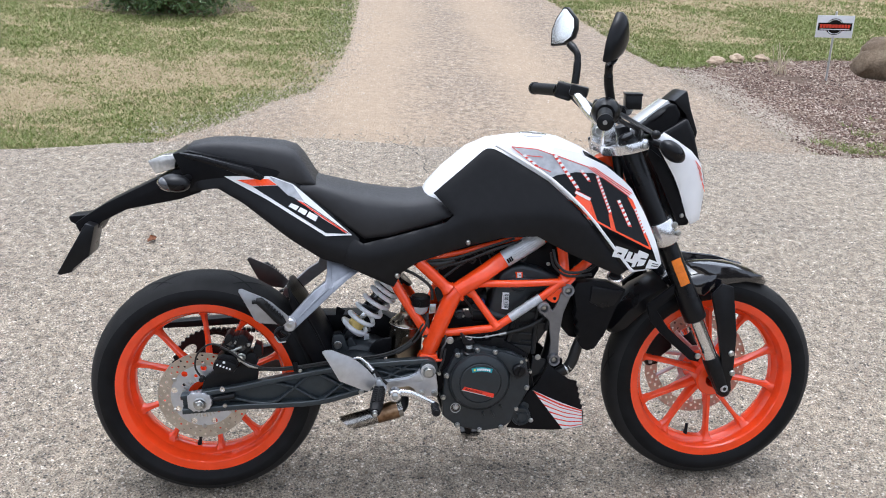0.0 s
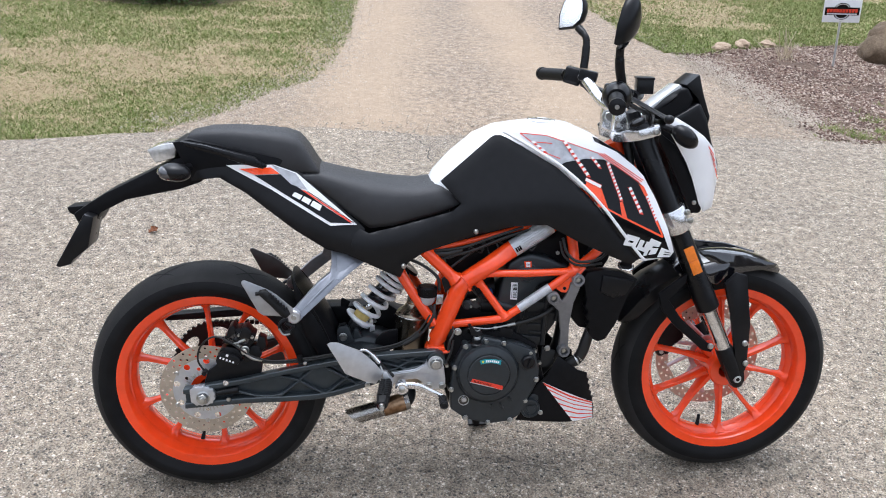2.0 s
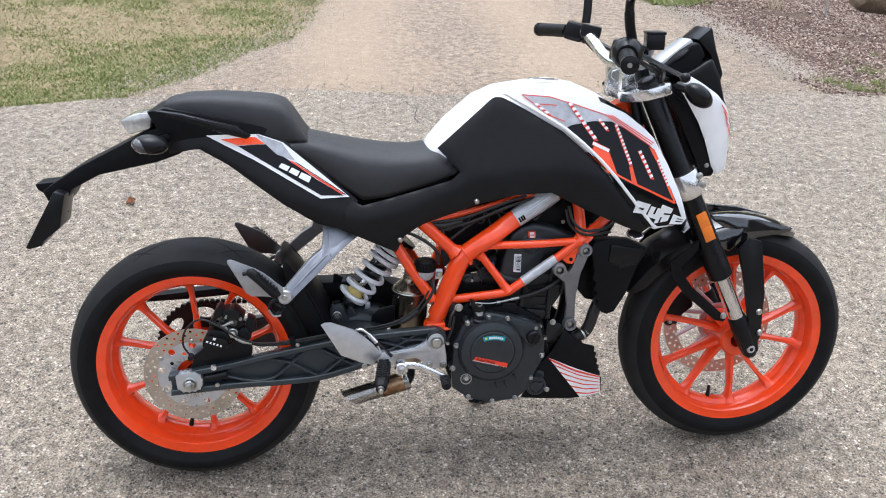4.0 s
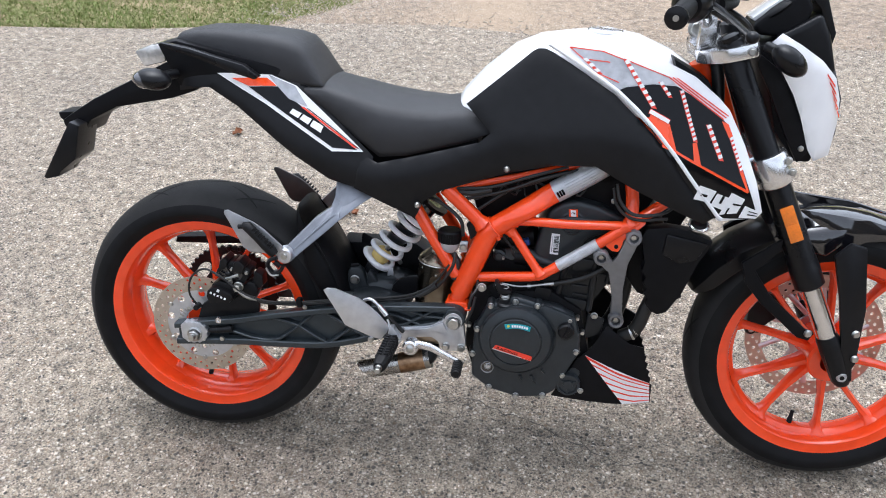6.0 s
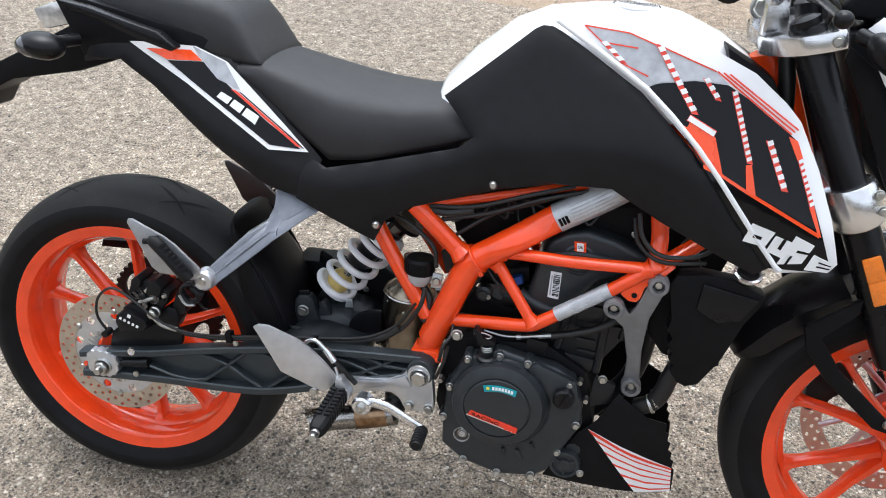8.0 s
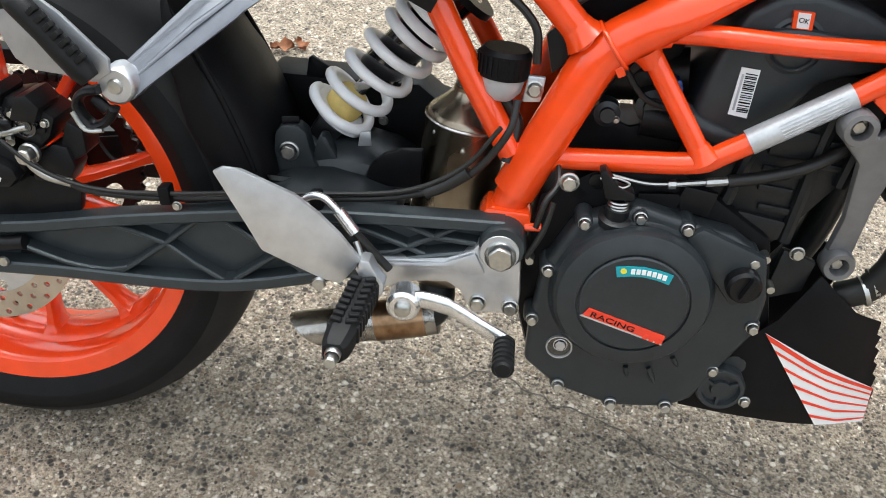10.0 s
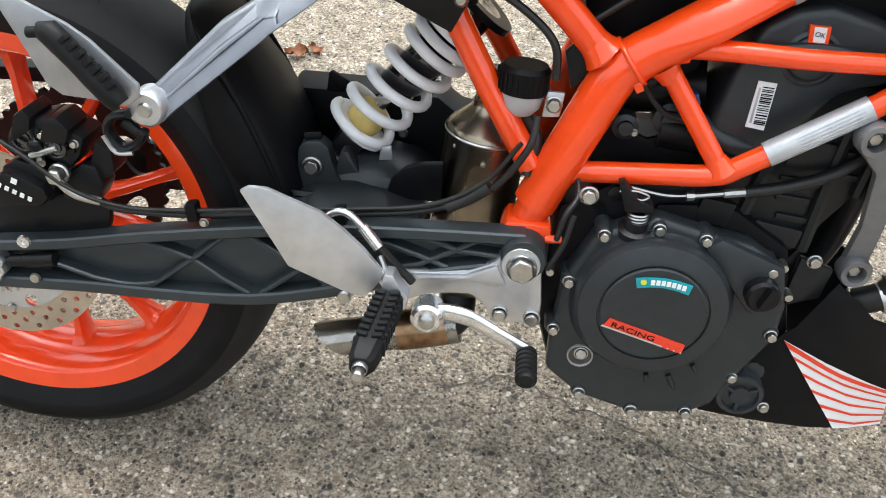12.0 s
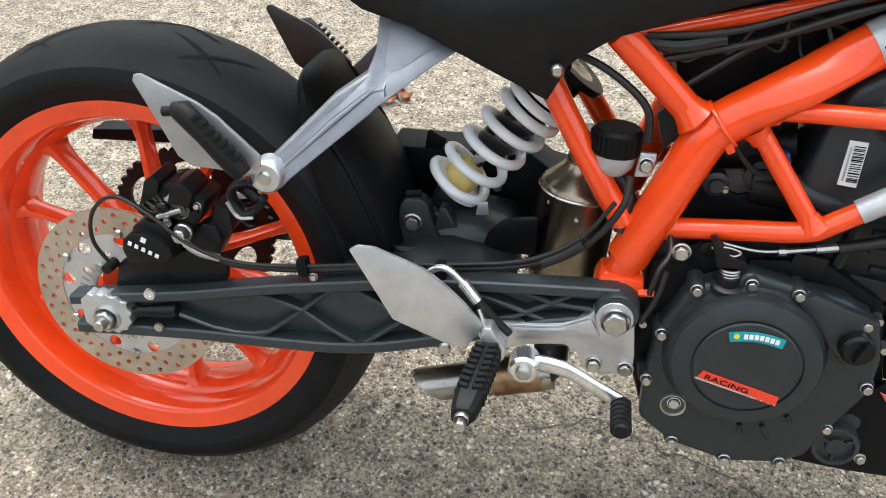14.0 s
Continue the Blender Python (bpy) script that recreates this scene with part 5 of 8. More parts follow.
# ---- shock absorber ----
shock = group_part("shock_absorber", "rear shock absorber with white coil spring")
S0, S1 = Vector((-0.311, -0.004, 0.438)), Vector((-0.184, -0.004, 0.588))
ax = (S1 - S0).normalized()
u, v = Vector((0, 1, 0)), ax.cross(Vector((0, 1, 0)))
pts = []
turns = 6.5
for k in range(297):
    n_ = turns * k / 296
    along = 0.006 + (0.012 * n_ if n_ < 0.3 else 0.0036 + 0.0305 * (n_ - 0.3) if n_ < 4.1 else 0.1195 + 0.0150 * (n_ - 4.1))
    a = 2 * math.pi * n_ + 1.2
    pts.append(S0 + ax * along + (u * math.cos(a) + v * math.sin(a)) * (0.0335 - 0.003 * max(0, min(1, (n_ - 4.5) / 2))))
part("coil_spring", tube(pts, 0.0061, 10), WHITE_SPRING, shock, "white coil spring", 60)


def along_shock(profile, m, name, label=""):
    return part(name, lathe(profile, S0, 28, axis=ax), m, shock, label)


along_shock([(0, 0.0), (0.030, 0.0), (0.036, 0.004), (0.036, 0.010), (0, 0.010)], WHITE_SPRING, "spring_seat", "white spring seat")
along_shock([(0, 0.010), (0.019, 0.010), (0.021, 0.016), (0.020, 0.030), (0.015, 0.037), (0.009, 0.040), (0, 0.040)], YELLOW_BUFFER, "bump_stop", "yellow bump stop")
along_shock([(0.0075, 0.03), (0.0075, 0.09)], CHROME, "damper_rod", "chrome damper rod")
along_shock([(0, 0.066), (0.021, 0.066), (0.023, 0.070), (0.023, 0.20), (0, 0.20)], BLACK_GLOSS, "damper_body", "black damper body")
along_shock([(0, 0.192), (0.040, 0.192), (0.040, 0.200), (0, 0.200)], BLACK_METAL, "spring_collar")
part("lower_eye", box((S0.x - 0.004, 0, S0.z - 0.012), (0.03, 0.05, 0.03), (0, -55, 0), 0.005), ENGINE_DARK, shock)
part("bridge_hump", loft([[(x, y, z) for y, z in ((-0.05 - s, 0.38), (-0.045 - s, 0.398 + h * 0.5), (-0.03, 0.402 + h), (0.03, 0.402 + h), (0.05, 0.398 + h * 0.5), (0.055, 0.38))] for x, s, h in ((-0.345, 0.0, 0.0), (-0.325, 0.004, 0.014), (-0.285, 0.006, 0.016), (-0.245, 0.004, 0.008), (-0.225, 0.0, -0.012))]), SWING_DARK, swing, "dark cast swingarm bridge", 50)
part("bridge_rib", prism([(-0.327, 0.39), (-0.318, 0.430), (-0.310, 0.430), (-0.296, 0.405), (-0.29, 0.39)], -0.050, -0.030, 0.004), SWING_DARK, swing)
part("shock_tab", prism([(-0.356, 0.452), (-0.353, 0.480), (-0.349, 0.483), (-0.328, 0.472), (-0.338, 0.452)], 0.051, 0.057, 0.0015), BLACK, bike, "black tab")
part("battery_tray", prism([(-0.400, 0.460), (-0.326, 0.461), (-0.226, 0.465), (-0.202, 0.448), (-0.165, 0.440), (-0.165, 0.37), (-0.400, 0.37)], 0.050, 0.115, 0.006), BLACK, bike, "black inner tray wall")
part("tray_bolt", bolt((-0.264, 0.050, 0.417), 0.0045, None, 0.005), STEEL, bike, "zinc bolt")

# ---- rear hugger ----
def arc_guard(c, rows, skirt, crown):
    """A mudguard round a wheel: rows of angle, radius, half width and, where it varies, depth of the skirt."""
    rings = []
    for deg, r, w, *own in rows:
        a = radians(deg)
        d = Vector((math.cos(a), 0, math.sin(a)))
        skirt, crown = (own[0], min(0.03, own[0] * 0.7)) if own else (skirt, crown)
        sec = [(-w, -skirt), (-w * 0.985, -skirt * 0.45), (-w * 0.86, -crown * 0.55), (-w * 0.5, -crown * 0.12), (0, 0), (w * 0.5, -crown * 0.12), (w * 0.86, -crown * 0.55), (w * 0.985, -skirt * 0.45), (w, -skirt)]
        out = [Vector(c) + d * (r + q) + Vector((0, y, 0)) for y, q in sec]
        inn = [Vector(c) + d * (r + q - 0.004) + Vector((0, y * 0.96, 0)) for y, q in reversed(sec)]
        rings.append(out + inn)
    return loft(rings)


part("rear_hugger", arc_guard(REAR, [(0, 0.345, 0.086, 0.050), (6, 0.348, 0.087, 0.052), (12, 0.350, 0.088, 0.055), (18, 0.351, 0.089, 0.060), (24, 0.351, 0.090, 0.065), (30, 0.351, 0.090, 0.066), (34, 0.351, 0.089, 0.060), (38, 0.350, 0.088, 0.050), (42, 0.350, 0.087, 0.040), (45, 0.350, 0.085, 0.029), (48, 0.352, 0.081, 0.020), (50, 0.354, 0.074, 0.013), (51.5, 0.354, 0.060, 0.008), (52.5, 0.352, 0.035, 0.004)], 0.055, 0.03), BLACK, bike, "black rear wheel hugger", 50)

for s in (-1, 1):
    part("hugger_ridge", tube(curve_points([Vector(REAR) + Vector((r * math.cos(radians(a)), s * y, r * math.sin(radians(a)))) for a, r, y in ((49, 0.343, 0.074), (42, 0.336, 0.0815), (30, 0.328, 0.0855), (16, 0.326, 0.084), (4, 0.326, 0.082))], 6), 0.0030, 8), BLACK, bike, "moulded edge of the hugger", 60)

# ---- passenger foot rests ----
for s in (-1, 1):
    rest = group_part("passenger_footrest", "silver passenger footrest bracket and heel plate")
    y = s * 0.158
    arm = prism([(-0.483, 0.500), (-0.481, 0.512), (-0.466, 0.520), (-0.403, 0.592), (-0.370, 0.620), (-0.356, 0.612), (-0.352, 0.592), (-0.365, 0.577), (-0.442, 0.502), (-0.452, 0.490), (-0.466, 0.485), (-0.478, 0.490)], y - 0.010, y + 0.010, 0.004, 2)
    arm = prism([(-0.374, 0.614), (-0.367, 0.640), (-0.362, 0.735), (-0.340, 0.735), (-0.346, 0.636), (-0.354, 0.600), (-0.372, 0.596)], y - 0.0098, y + 0.0098, 0.004, 2, arm)
    arm = prism([(-0.370, 0.586), (-0.358, 0.612), (-0.330, 0.638), (-0.262, 0.690), (-0.250, 0.676), (-0.318, 0.622), (-0.352, 0.590), (-0.372, 0.572)], y - 0.0096, y + 0.0096, 0.004, 2, arm)
    # Both bracket tones are darker than the eye's aluminium, standing in for shade.
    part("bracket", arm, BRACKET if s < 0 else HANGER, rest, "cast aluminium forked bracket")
    part("bracket_web", prism([(-0.358, 0.606), (-0.350, 0.730), (-0.262, 0.690), (-0.336, 0.622)], y - 0.004, y + 0.003, 0.001), BRACKET, rest)
    part("bracket_ridge", tube([(-0.452, y + s * 0.0085, 0.512), (-0.400, y + s * 0.0095, 0.568), (-0.362, y + s * 0.0085, 0.604)], [0.002, 0.0032, 0.002], 8), BRACKET, rest)
    part("bracket_eye", lathe([(0.005, s * 0.009), (0.006, s * 0.015), (0.0145, s * 0.015), (0.017, s * 0.012), (0.0175, s * -0.008)], (-0.465, y, 0.503), 28), ALU, rest)
    yp = s * 0.176
    plate = prism([(-0.586, 0.592), (-0.584, 0.598), (-0.577, 0.599), (-0.525, 0.576), (-0.506, 0.564), (-0.466, 0.528), (-0.466, 0.516), (-0.480, 0.506), (-0.510, 0.510), (-0.536, 0.511), (-0.549, 0.520), (-0.562, 0.546)], yp - 0.0025, yp + 0.0025, 0.0018)
    # The far plate takes a darker colour in place of shade.
    part("heel_plate", plate, ALU_DULL if s < 0 else SHADED_PLATE, rest, "flat aluminium heel plate" if s < 0 else "heel plate darkened for its shaded inner side")
    way_ = [Vector((x, s * 0.190, z)) for x, z in ((-0.552, 0.569), (-0.543, 0.570), (-0.541, 0.571), (-0.533, 0.571), (-0.524, 0.562), (-0.512, 0.549), (-0.498, 0.534), (-0.484, 0.520), (-0.478, 0.513))]
    part("peg", tube(way_, [0.0048, 0.0048, 0.008, 0.0112, 0.0108, 0.0102, 0.0108, 0.0112, 0.009], 14), PEG_RUBBER, rest, "folded black rubber peg", 50)
    for k in range(7):
        c = Vector((-0.524, s * 0.1955, 0.568)).lerp(Vector((-0.482, s * 0.1955, 0.526)), (k + 0.5) / 7)
        part("peg_rib", box(c + Vector((0.0035, 0, 0.0035)), (0.0048, 0.009, 0.0085), (0, 45, 0), 0.0012), PEG_RUBBER, rest)
    loop = [Vector((x, s * 0.176, z)) for x, z in ((-0.478, 0.500), (-0.492, 0.496), (-0.499, 0.486), (-0.496, 0.474), (-0.486, 0.466), (-0.473, 0.472), (-0.466, 0.484))]
    part("hinge", tube(curve_points(loop, 5), 0.0042, 10, flat=2.0), BLACK_METAL, rest, "dark steel hinge loop", 60)
    part("hinge_spring", tube([(-0.486, s * 0.172, 0.490), (-0.474, s * 0.172, 0.480)], 0.0055, 10), BLACK_METAL, rest)
    part("hinge_washer", tube(curve_points([Vector((x, s * 0.1855, z)) for x, z in ((-0.500, 0.480), (-0.490, 0.465), (-0.474, 0.466))], 4), 0.0022, 8), STEEL, rest, "worn steel edge")
    part("hinge_pin", lathe([(0, s * 0.006), (0.006, s * 0.005), (0.008, 0)], (-0.465, y + s * 0.013, 0.503), 16), STEEL, rest, "steel pin")

for rest in below(bike):
    if rest.parent and rest.parent.name.startswith("passenger_footrest"):
        if rest.data.vertices[0].co.y > 0:
            rest.data.transform(Matrix.Translation((-0.030, 0, -0.030)))
        arm_part = rest.name.startswith("bracket") and not rest.name.startswith("bracket_eye")
        drawn_in([rest], (lambda x, z: interp(z, [0.49, 0.53, 0.60, 0.65, 0.74], [-0.032, -0.016, 0.014, 0.058, 0.085])) if arm_part else (lambda x, z: -0.032))

# ---- rider foot control ----
ctl = group_part("rider_footrest", "aluminium rider footrest assembly with brake pedal")
hanger = prism([(-0.136, 0.390), (-0.132, 0.402), (-0.119, 0.406), (-0.103, 0.398), (-0.097, 0.384), (-0.091, 0.336), (-0.091, 0.318), (-0.098, 0.309), (-0.112, 0.311), (-0.137, 0.307), (-0.144, 0.318), (-0.150, 0.330), (-0.164, 0.339), (-0.184, 0.337), (-0.206, 0.333), (-0.230, 0.322), (-0.248, 0.326), (-0.258, 0.340), (-0.250, 0.356), (-0.212, 0.359), (-0.167, 0.367), (-0.144, 0.378)], -0.162, -0.144, 0.004)
part("hanger", hanger, ALU, ctl, "cast aluminium hanger")
part("hanger_rib", prism([(-0.248, 0.353), (-0.170, 0.363), (-0.140, 0.378), (-0.128, 0.356), (-0.140, 0.352), (-0.165, 0.357), (-0.245, 0.347)], -0.1665, -0.158, 0.003), ALU, ctl)
part("boss", lathe([(0, -0.170), (0.0185, -0.170), (0.0205, -0.166), (0.0205, -0.145)], (-0.117, 0, 0.383), 28), ALU, ctl)
part("pivot_bolt", bolt((-0.116, -0.170, 0.381), 0.0135, None, 0.010, washer=1.15), STEEL, ctl, "large zinc hexagon bolt")
for x, z in ((-0.099, 0.320), (-0.132, 0.321)):
    part("hanger_bolt", bolt((x, -0.162, z), 0.007, None, 0.008), STEEL, ctl, "zinc bolt")
hp = prism([(-0.386, 0.432), (-0.378, 0.437), (-0.361, 0.437), (-0.311, 0.418), (-0.288, 0.401), (-0.268, 0.382), (-0.248, 0.358), (-0.254, 0.345), (-0.266, 0.328), (-0.284, 0.331), (-0.342, 0.355), (-0.356, 0.380)], -0.170, -0.164, 0.0018)
part("heel_plate", hp, ALU, ctl, "flat aluminium heel plate")
part("heel_bolt", lathe([(0, -0.004), (0.006, -0.003), (0.007, 0)], (-0.287, -0.170, 0.326), 16), STEEL, ctl)
part("hose_fitting", tube(curve_points([(-0.318, -0.150, 0.392), (-0.306, -0.152, 0.408), (-0.290, -0.154, 0.412), (-0.272, -0.156, 0.398), (-0.262, -0.157, 0.386)]), 0.004, 10), ALU_BRIGHT, ctl, "bent steel hose fitting")
part("hose_ferrule", tube([(-0.274, -0.1555, 0.400), (-0.257, -0.1575, 0.380)], 0.0062, 10), ALU_BRIGHT, ctl)
part("pump_hose", tube([(-0.258, -0.157, 0.381), (-0.222, -0.150, 0.340)], 0.0045, 8), CABLE, ctl)
part("return_spring", tube(curve_points([(-0.255, -0.16, 0.372), (-0.250, -0.164, 0.362), (-0.248, -0.168, 0.350), (-0.246, -0.168, 0.340)]), 0.0035, 8), STEEL, ctl)
lug2 = prism([(-0.249, 0.352), (-0.247, 0.364), (-0.238, 0.364), (-0.230, 0.350), (-0.222, 0.340), (-0.224, 0.326), (-0.234, 0.322), (-0.246, 0.334)], -0.182, -0.162, 0.003)
part("peg_clevis", lug2, ALU, ctl)
pa, pb = Vector((-0.240, -0.176, 0.336)), Vector((-0.254, -0.262, 0.312))
rings = []
for t, w, h in ((0, 0.010, 0.010), (0.08, 0.0135, 0.013), (0.8, 0.0135, 0.013), (0.95, 0.012, 0.012), (1.0, 0.009, 0.010)):
    c = pa.lerp(pb, t)
    rings.append([c + Vector((w * a, 0, h * b)) for a, b in ((-1, -0.6), (-0.6, -1), (0.6, -1), (1, -0.6), (1, 0.6), (0.6, 1), (-0.6, 1), (-1, 0.6))])
peg = part("footpeg", loft(rings), PEG_RUBBER, ctl, "black ribbed rubber footpeg", 30)
for k in range(8):
    c = pa.lerp(pb, 0.12 + 0.085 * k)
    for sx in (-0.0070, 0.0070):
        part("tread_block", box(c + Vector((sx, 0, 0.0135)), (0.0105, 0.0058, 0.005), (0, 0, 12 if sx > 0 else -12), 0.001, None, 1), PEG_RUBBER, peg)
        part("tread_block", box(c + Vector((sx * 1.9, 0, 0.0)), (0.004, 0.0058, 0.018), (0, 0, 0), 0.001, None, 1), PEG_RUBBER, peg)
part("peg_tip", bolt((pb.x, pb.y, pb.z), 0.006, None, 0.016), STEEL, ctl, "bright peg feeler bolt")
part("pedal", tube(curve_points([(-0.203, -0.176, 0.323), (-0.183, -0.178, 0.327), (-0.157, -0.180, 0.323), (-0.128, -0.182, 0.309), (-0.103, -0.182, 0.296)]), [0.013] * 4 + [0.0095] * 12 + [0.0085] * 17, 12, flat=0.55), ALU_BRIGHT, ctl, "polished aluminium brake pedal", 60)
part("pedal_boss", lathe([(0, -0.190), (0.013, -0.190), (0.0165, -0.187), (0.0165, -0.166), (0, -0.166)], (-0.202, 0, 0.322), 24), ALU_BRIGHT, ctl)
part("pedal_bolt", lathe([(0, -0.196), (0.0055, -0.196), (0.008, -0.194), (0.0085, -0.190)], (-0.202, 0, 0.322), 18), STEEL, ctl)
pad = []
for k in range(6):
    y = -0.182 - 0.0075 * k
    pad += [(0.0085, y), (0.0108, y - 0.001), (0.0108, y - 0.005), (0.0085, y - 0.006)]
part("pedal_pad", lathe([(0, -0.180)] + pad + [(0.007, -0.228), (0, -0.228)], (-0.100, 0, 0.292), 24), PEG_RUBBER, ctl, "ribbed black pedal rubber", 30)

drawn_in(below(ctl, "hanger", "hanger_rib", "boss", "pivot_bolt", "hanger_bolt"), lambda x, z: 0.019)
drawn_in(below(ctl, "heel_plate", "heel_bolt"), lambda x, z: interp(x, [-0.386, -0.26], [-0.022, -0.003]))

# ---- exhaust ----
exh = group_part("exhaust", "short underslung steel exhaust")
can = lathe([(0.0, -0.200), (0.024, -0.200), (0.042, -0.180), (0.0450, -0.170), (0.0445, 0.004), (0.0456, 0.006), (0.0456, 0.010), (0.042, 0.015), (0.028, 0.028), (0.022, 0.035), (0.0200, 0.042), (0.019, 0.075), (0, 0.075)], (-0.165, -0.02, 0.452), 48, axis=(0.08, -0.02, 1))
part("silencer", can, EXHAUST, exh, "brown heat-tinted steel silencer")
part("seam_ring", lathe([(0.0458, 0.0), (0.0468, 0.0015), (0.0458, 0.003)], (-0.1646, -0.0202, 0.4575), 48, axis=(0.08, -0.02, 1)), TIP_STEEL, exh, "bright seam ring")
part("seam_ring", lathe([(0.0200, 0.0), (0.0212, 0.0015), (0.0206, 0.005)], (-0.1620, -0.0208, 0.4890), 32, axis=(0.08, -0.02, 1)), HEAT, exh, "heat-blued weld ring")
for x, y, z in ((-0.196, -0.050, 0.450), (-0.165, -0.0650, 0.438), (-0.200, -0.046, 0.405)):
    part("rivet", ball((x, y, z), (0.003, 0.002, 0.003), u=10, v=6), STEEL, exh)
ta, tb = Vector((-0.175, -0.055, 0.232)), Vector((-0.330, -0.062, 0.190))
td = (tb - ta).normalized()
tip = tube([ta, ta.lerp(tb, 0.45), ta.lerp(tb, 0.5), tb + Vector((0.012, 0, 0.004))], [0.0235, 0.0235, 0.0220, 0.0220], 32, cap=False)
for w in tip.verts:
    if (w.co - tb).length < 0.05:
        w.co += td * (0.020 if w.co.z > tb.z else -0.022) * (abs(w.co.z - tb.z) / 0.024)
bmesh.ops.solidify(tip, geom=tip.faces[:], thickness=0.002)
part("tailpipe", tip, TIP_STEEL, exh, "slash-cut steel tailpipe", 60)
# Solid black plug stands in for the shade inside the pipe.
part("pipe_bore", tube([ta.lerp(tb, 0.5), ta.lerp(tb, 0.78)], 0.0200, 24), BLACK, exh, "black plug for the shaded pipe bore")
part("heat_band", tube([ta.lerp(tb, 0.08), ta.lerp(tb, 0.44)], 0.0242, 32), HEAT, exh, "heat-blued pipe section", 60)
part("elbow", tube(curve_points([(-0.180, -0.03, 0.262), (-0.178, -0.04, 0.246), (-0.182, -0.052, 0.236), (-0.200, -0.057, 0.226)]), 0.021, 24), ENGINE_DARK, exh, "dark pipe elbow", 60)

# ---- brake fluid cup ----
cup = group_part("brake_fluid_reservoir", "black-capped milky brake fluid cup")
C = (-0.136, -0.112, 0.524)
part("cup", lathe([(0, -0.006), (0.012, -0.006), (0.019, 0.002), (0.021, 0.012), (0.022, 0.018), (0, 0.018)], C, 28, axis=(0.03, 0, 1)), FLUID_CUP, cup, "milky plastic cup")
capb = lathe([(0, 0.016), (0.0235, 0.016), (0.0245, 0.019), (0.0245, 0.038), (0.021, 0.042), (0, 0.042)], C, 36, axis=(0.03, 0, 1))
part("cap", capb, BLACK, cup, "ribbed black cap")
for k in range(28):
    a = 2 * math.pi * k / 28
    part("cap_rib", box((C[0] + 0.0245 * math.cos(a), C[1] + 0.0245 * math.sin(a), C[2] + 0.028), (0.0016, 0.0016, 0.018), (0, 0, math.degrees(a)), 0, None, 1), BLACK, cup)
part("cup_bracket", prism([(-0.115, 0.520), (-0.098, 0.522), (-0.096, 0.546), (-0.112, 0.546)], -0.125, -0.120, 0.002), ALU, cup)
part("cup_bolt", bolt((-0.105, -0.125, 0.534), 0.0065, None, 0.007), STEEL, cup, "zinc bolt")
part("feed_hose", tube(curve_points([(-0.132, -0.112, 0.518), (-0.122, -0.112, 0.505), (-0.116, -0.118, 0.492), (-0.122, -0.128, 0.460)]), 0.006, 10), CABLE, cup)
part("vent_hose", tube(curve_points([(-0.195, -0.09, 0.632), (-0.15, -0.10, 0.615), (-0.112, -0.105, 0.585), (-0.105, -0.105, 0.550)]), 0.004, 8), CABLE, bike, "thin black hose")
part("seat_bracket", prism([(-0.228, 0.640), (-0.20, 0.650), (-0.185, 0.600), (-0.205, 0.595)], -0.06, 0.06, 0.004), BLACK, bike, "black subframe bracket")

drawn_in(below(cup), lambda x, z: 0.022)

# ---- engine ----
eng = group_part("engine", "dark grey single-cylinder engine")
case = prism([(-0.095, 0.30), (-0.085, 0.42), (-0.03, 0.455), (0.05, 0.46), (0.15, 0.40), (0.175, 0.30), (0.14, 0.215), (0.09, 0.192), (-0.02, 0.20), (-0.07, 0.225)], -0.104, 0.10, 0.010)
part("crankcase", case, BLACK, eng)
EDGE = [(-0.074, 0.272), (-0.070, 0.345), (-0.045, 0.398), (0.012, 0.424), (0.064, 0.412), (0.108, 0.405), (0.140, 0.385), (0.156, 0.340), (0.156, 0.300), (0.128, 0.245), (0.110, 0.205), (0.086, 0.189), (0.028, 0.182), (-0.035, 0.199), (-0.073, 0.228)]
cover = part("clutch_cover", prism(EDGE, -0.114, -0.086, 0.007, 3), ENGINE, eng, "dark grey clutch cover with printed badges")
dome = [(0.090, -0.108), (0.0835, -0.1135), (0.0790, -0.1165), (0.0770, -0.1225), (0.0740, -0.1262), (0.0700, -0.1275), (0.0640, -0.1290), (0.0585, -0.1308), (0.0560, -0.1310), (0.0553, -0.1288), (0.0538, -0.1288), (0.0532, -0.1312), (0.0515, -0.1325), (0, -0.1330)]
part("dome", lathe(dome, (0.022, 0, 0.331), 64), ENGINE, cover, "domed round cover", 25)
shoulder = prism([(0.060, 0.400), (0.075, 0.412), (0.142, 0.388), (0.152, 0.345), (0.120, 0.330)], -0.122, -0.108, 0.005)
part("shoulder", shoulder, ENGINE, cover)
for x, z in ((-0.064, 0.343), (-0.037, 0.400), (0.0145, 0.413), (0.061, 0.407), (0.131, 0.381), (0.149, 0.306), (0.0845, 0.194), (0.0265, 0.188), (-0.033, 0.2035), (-0.072, 0.283)):
    part("cover_lug", lathe([(0, -0.115), (0.0075, -0.115), (0.009, -0.111), (0.009, -0.088)], (x, 0, z), 18), ENGINE, cover)
    part("cover_bolt", bolt((x, -0.115, z), 0.0052, None, 0.008), STEEL, cover, "zinc flange bolt")
for x, z in ((0.147, 0.378), (0.160, 0.345), (-0.083, 0.343)):
    part("dowel", lathe([(0, -0.104), (0.004, -0.104), (0.005, -0.09)], (x, 0, z), 12), STEEL, cover)
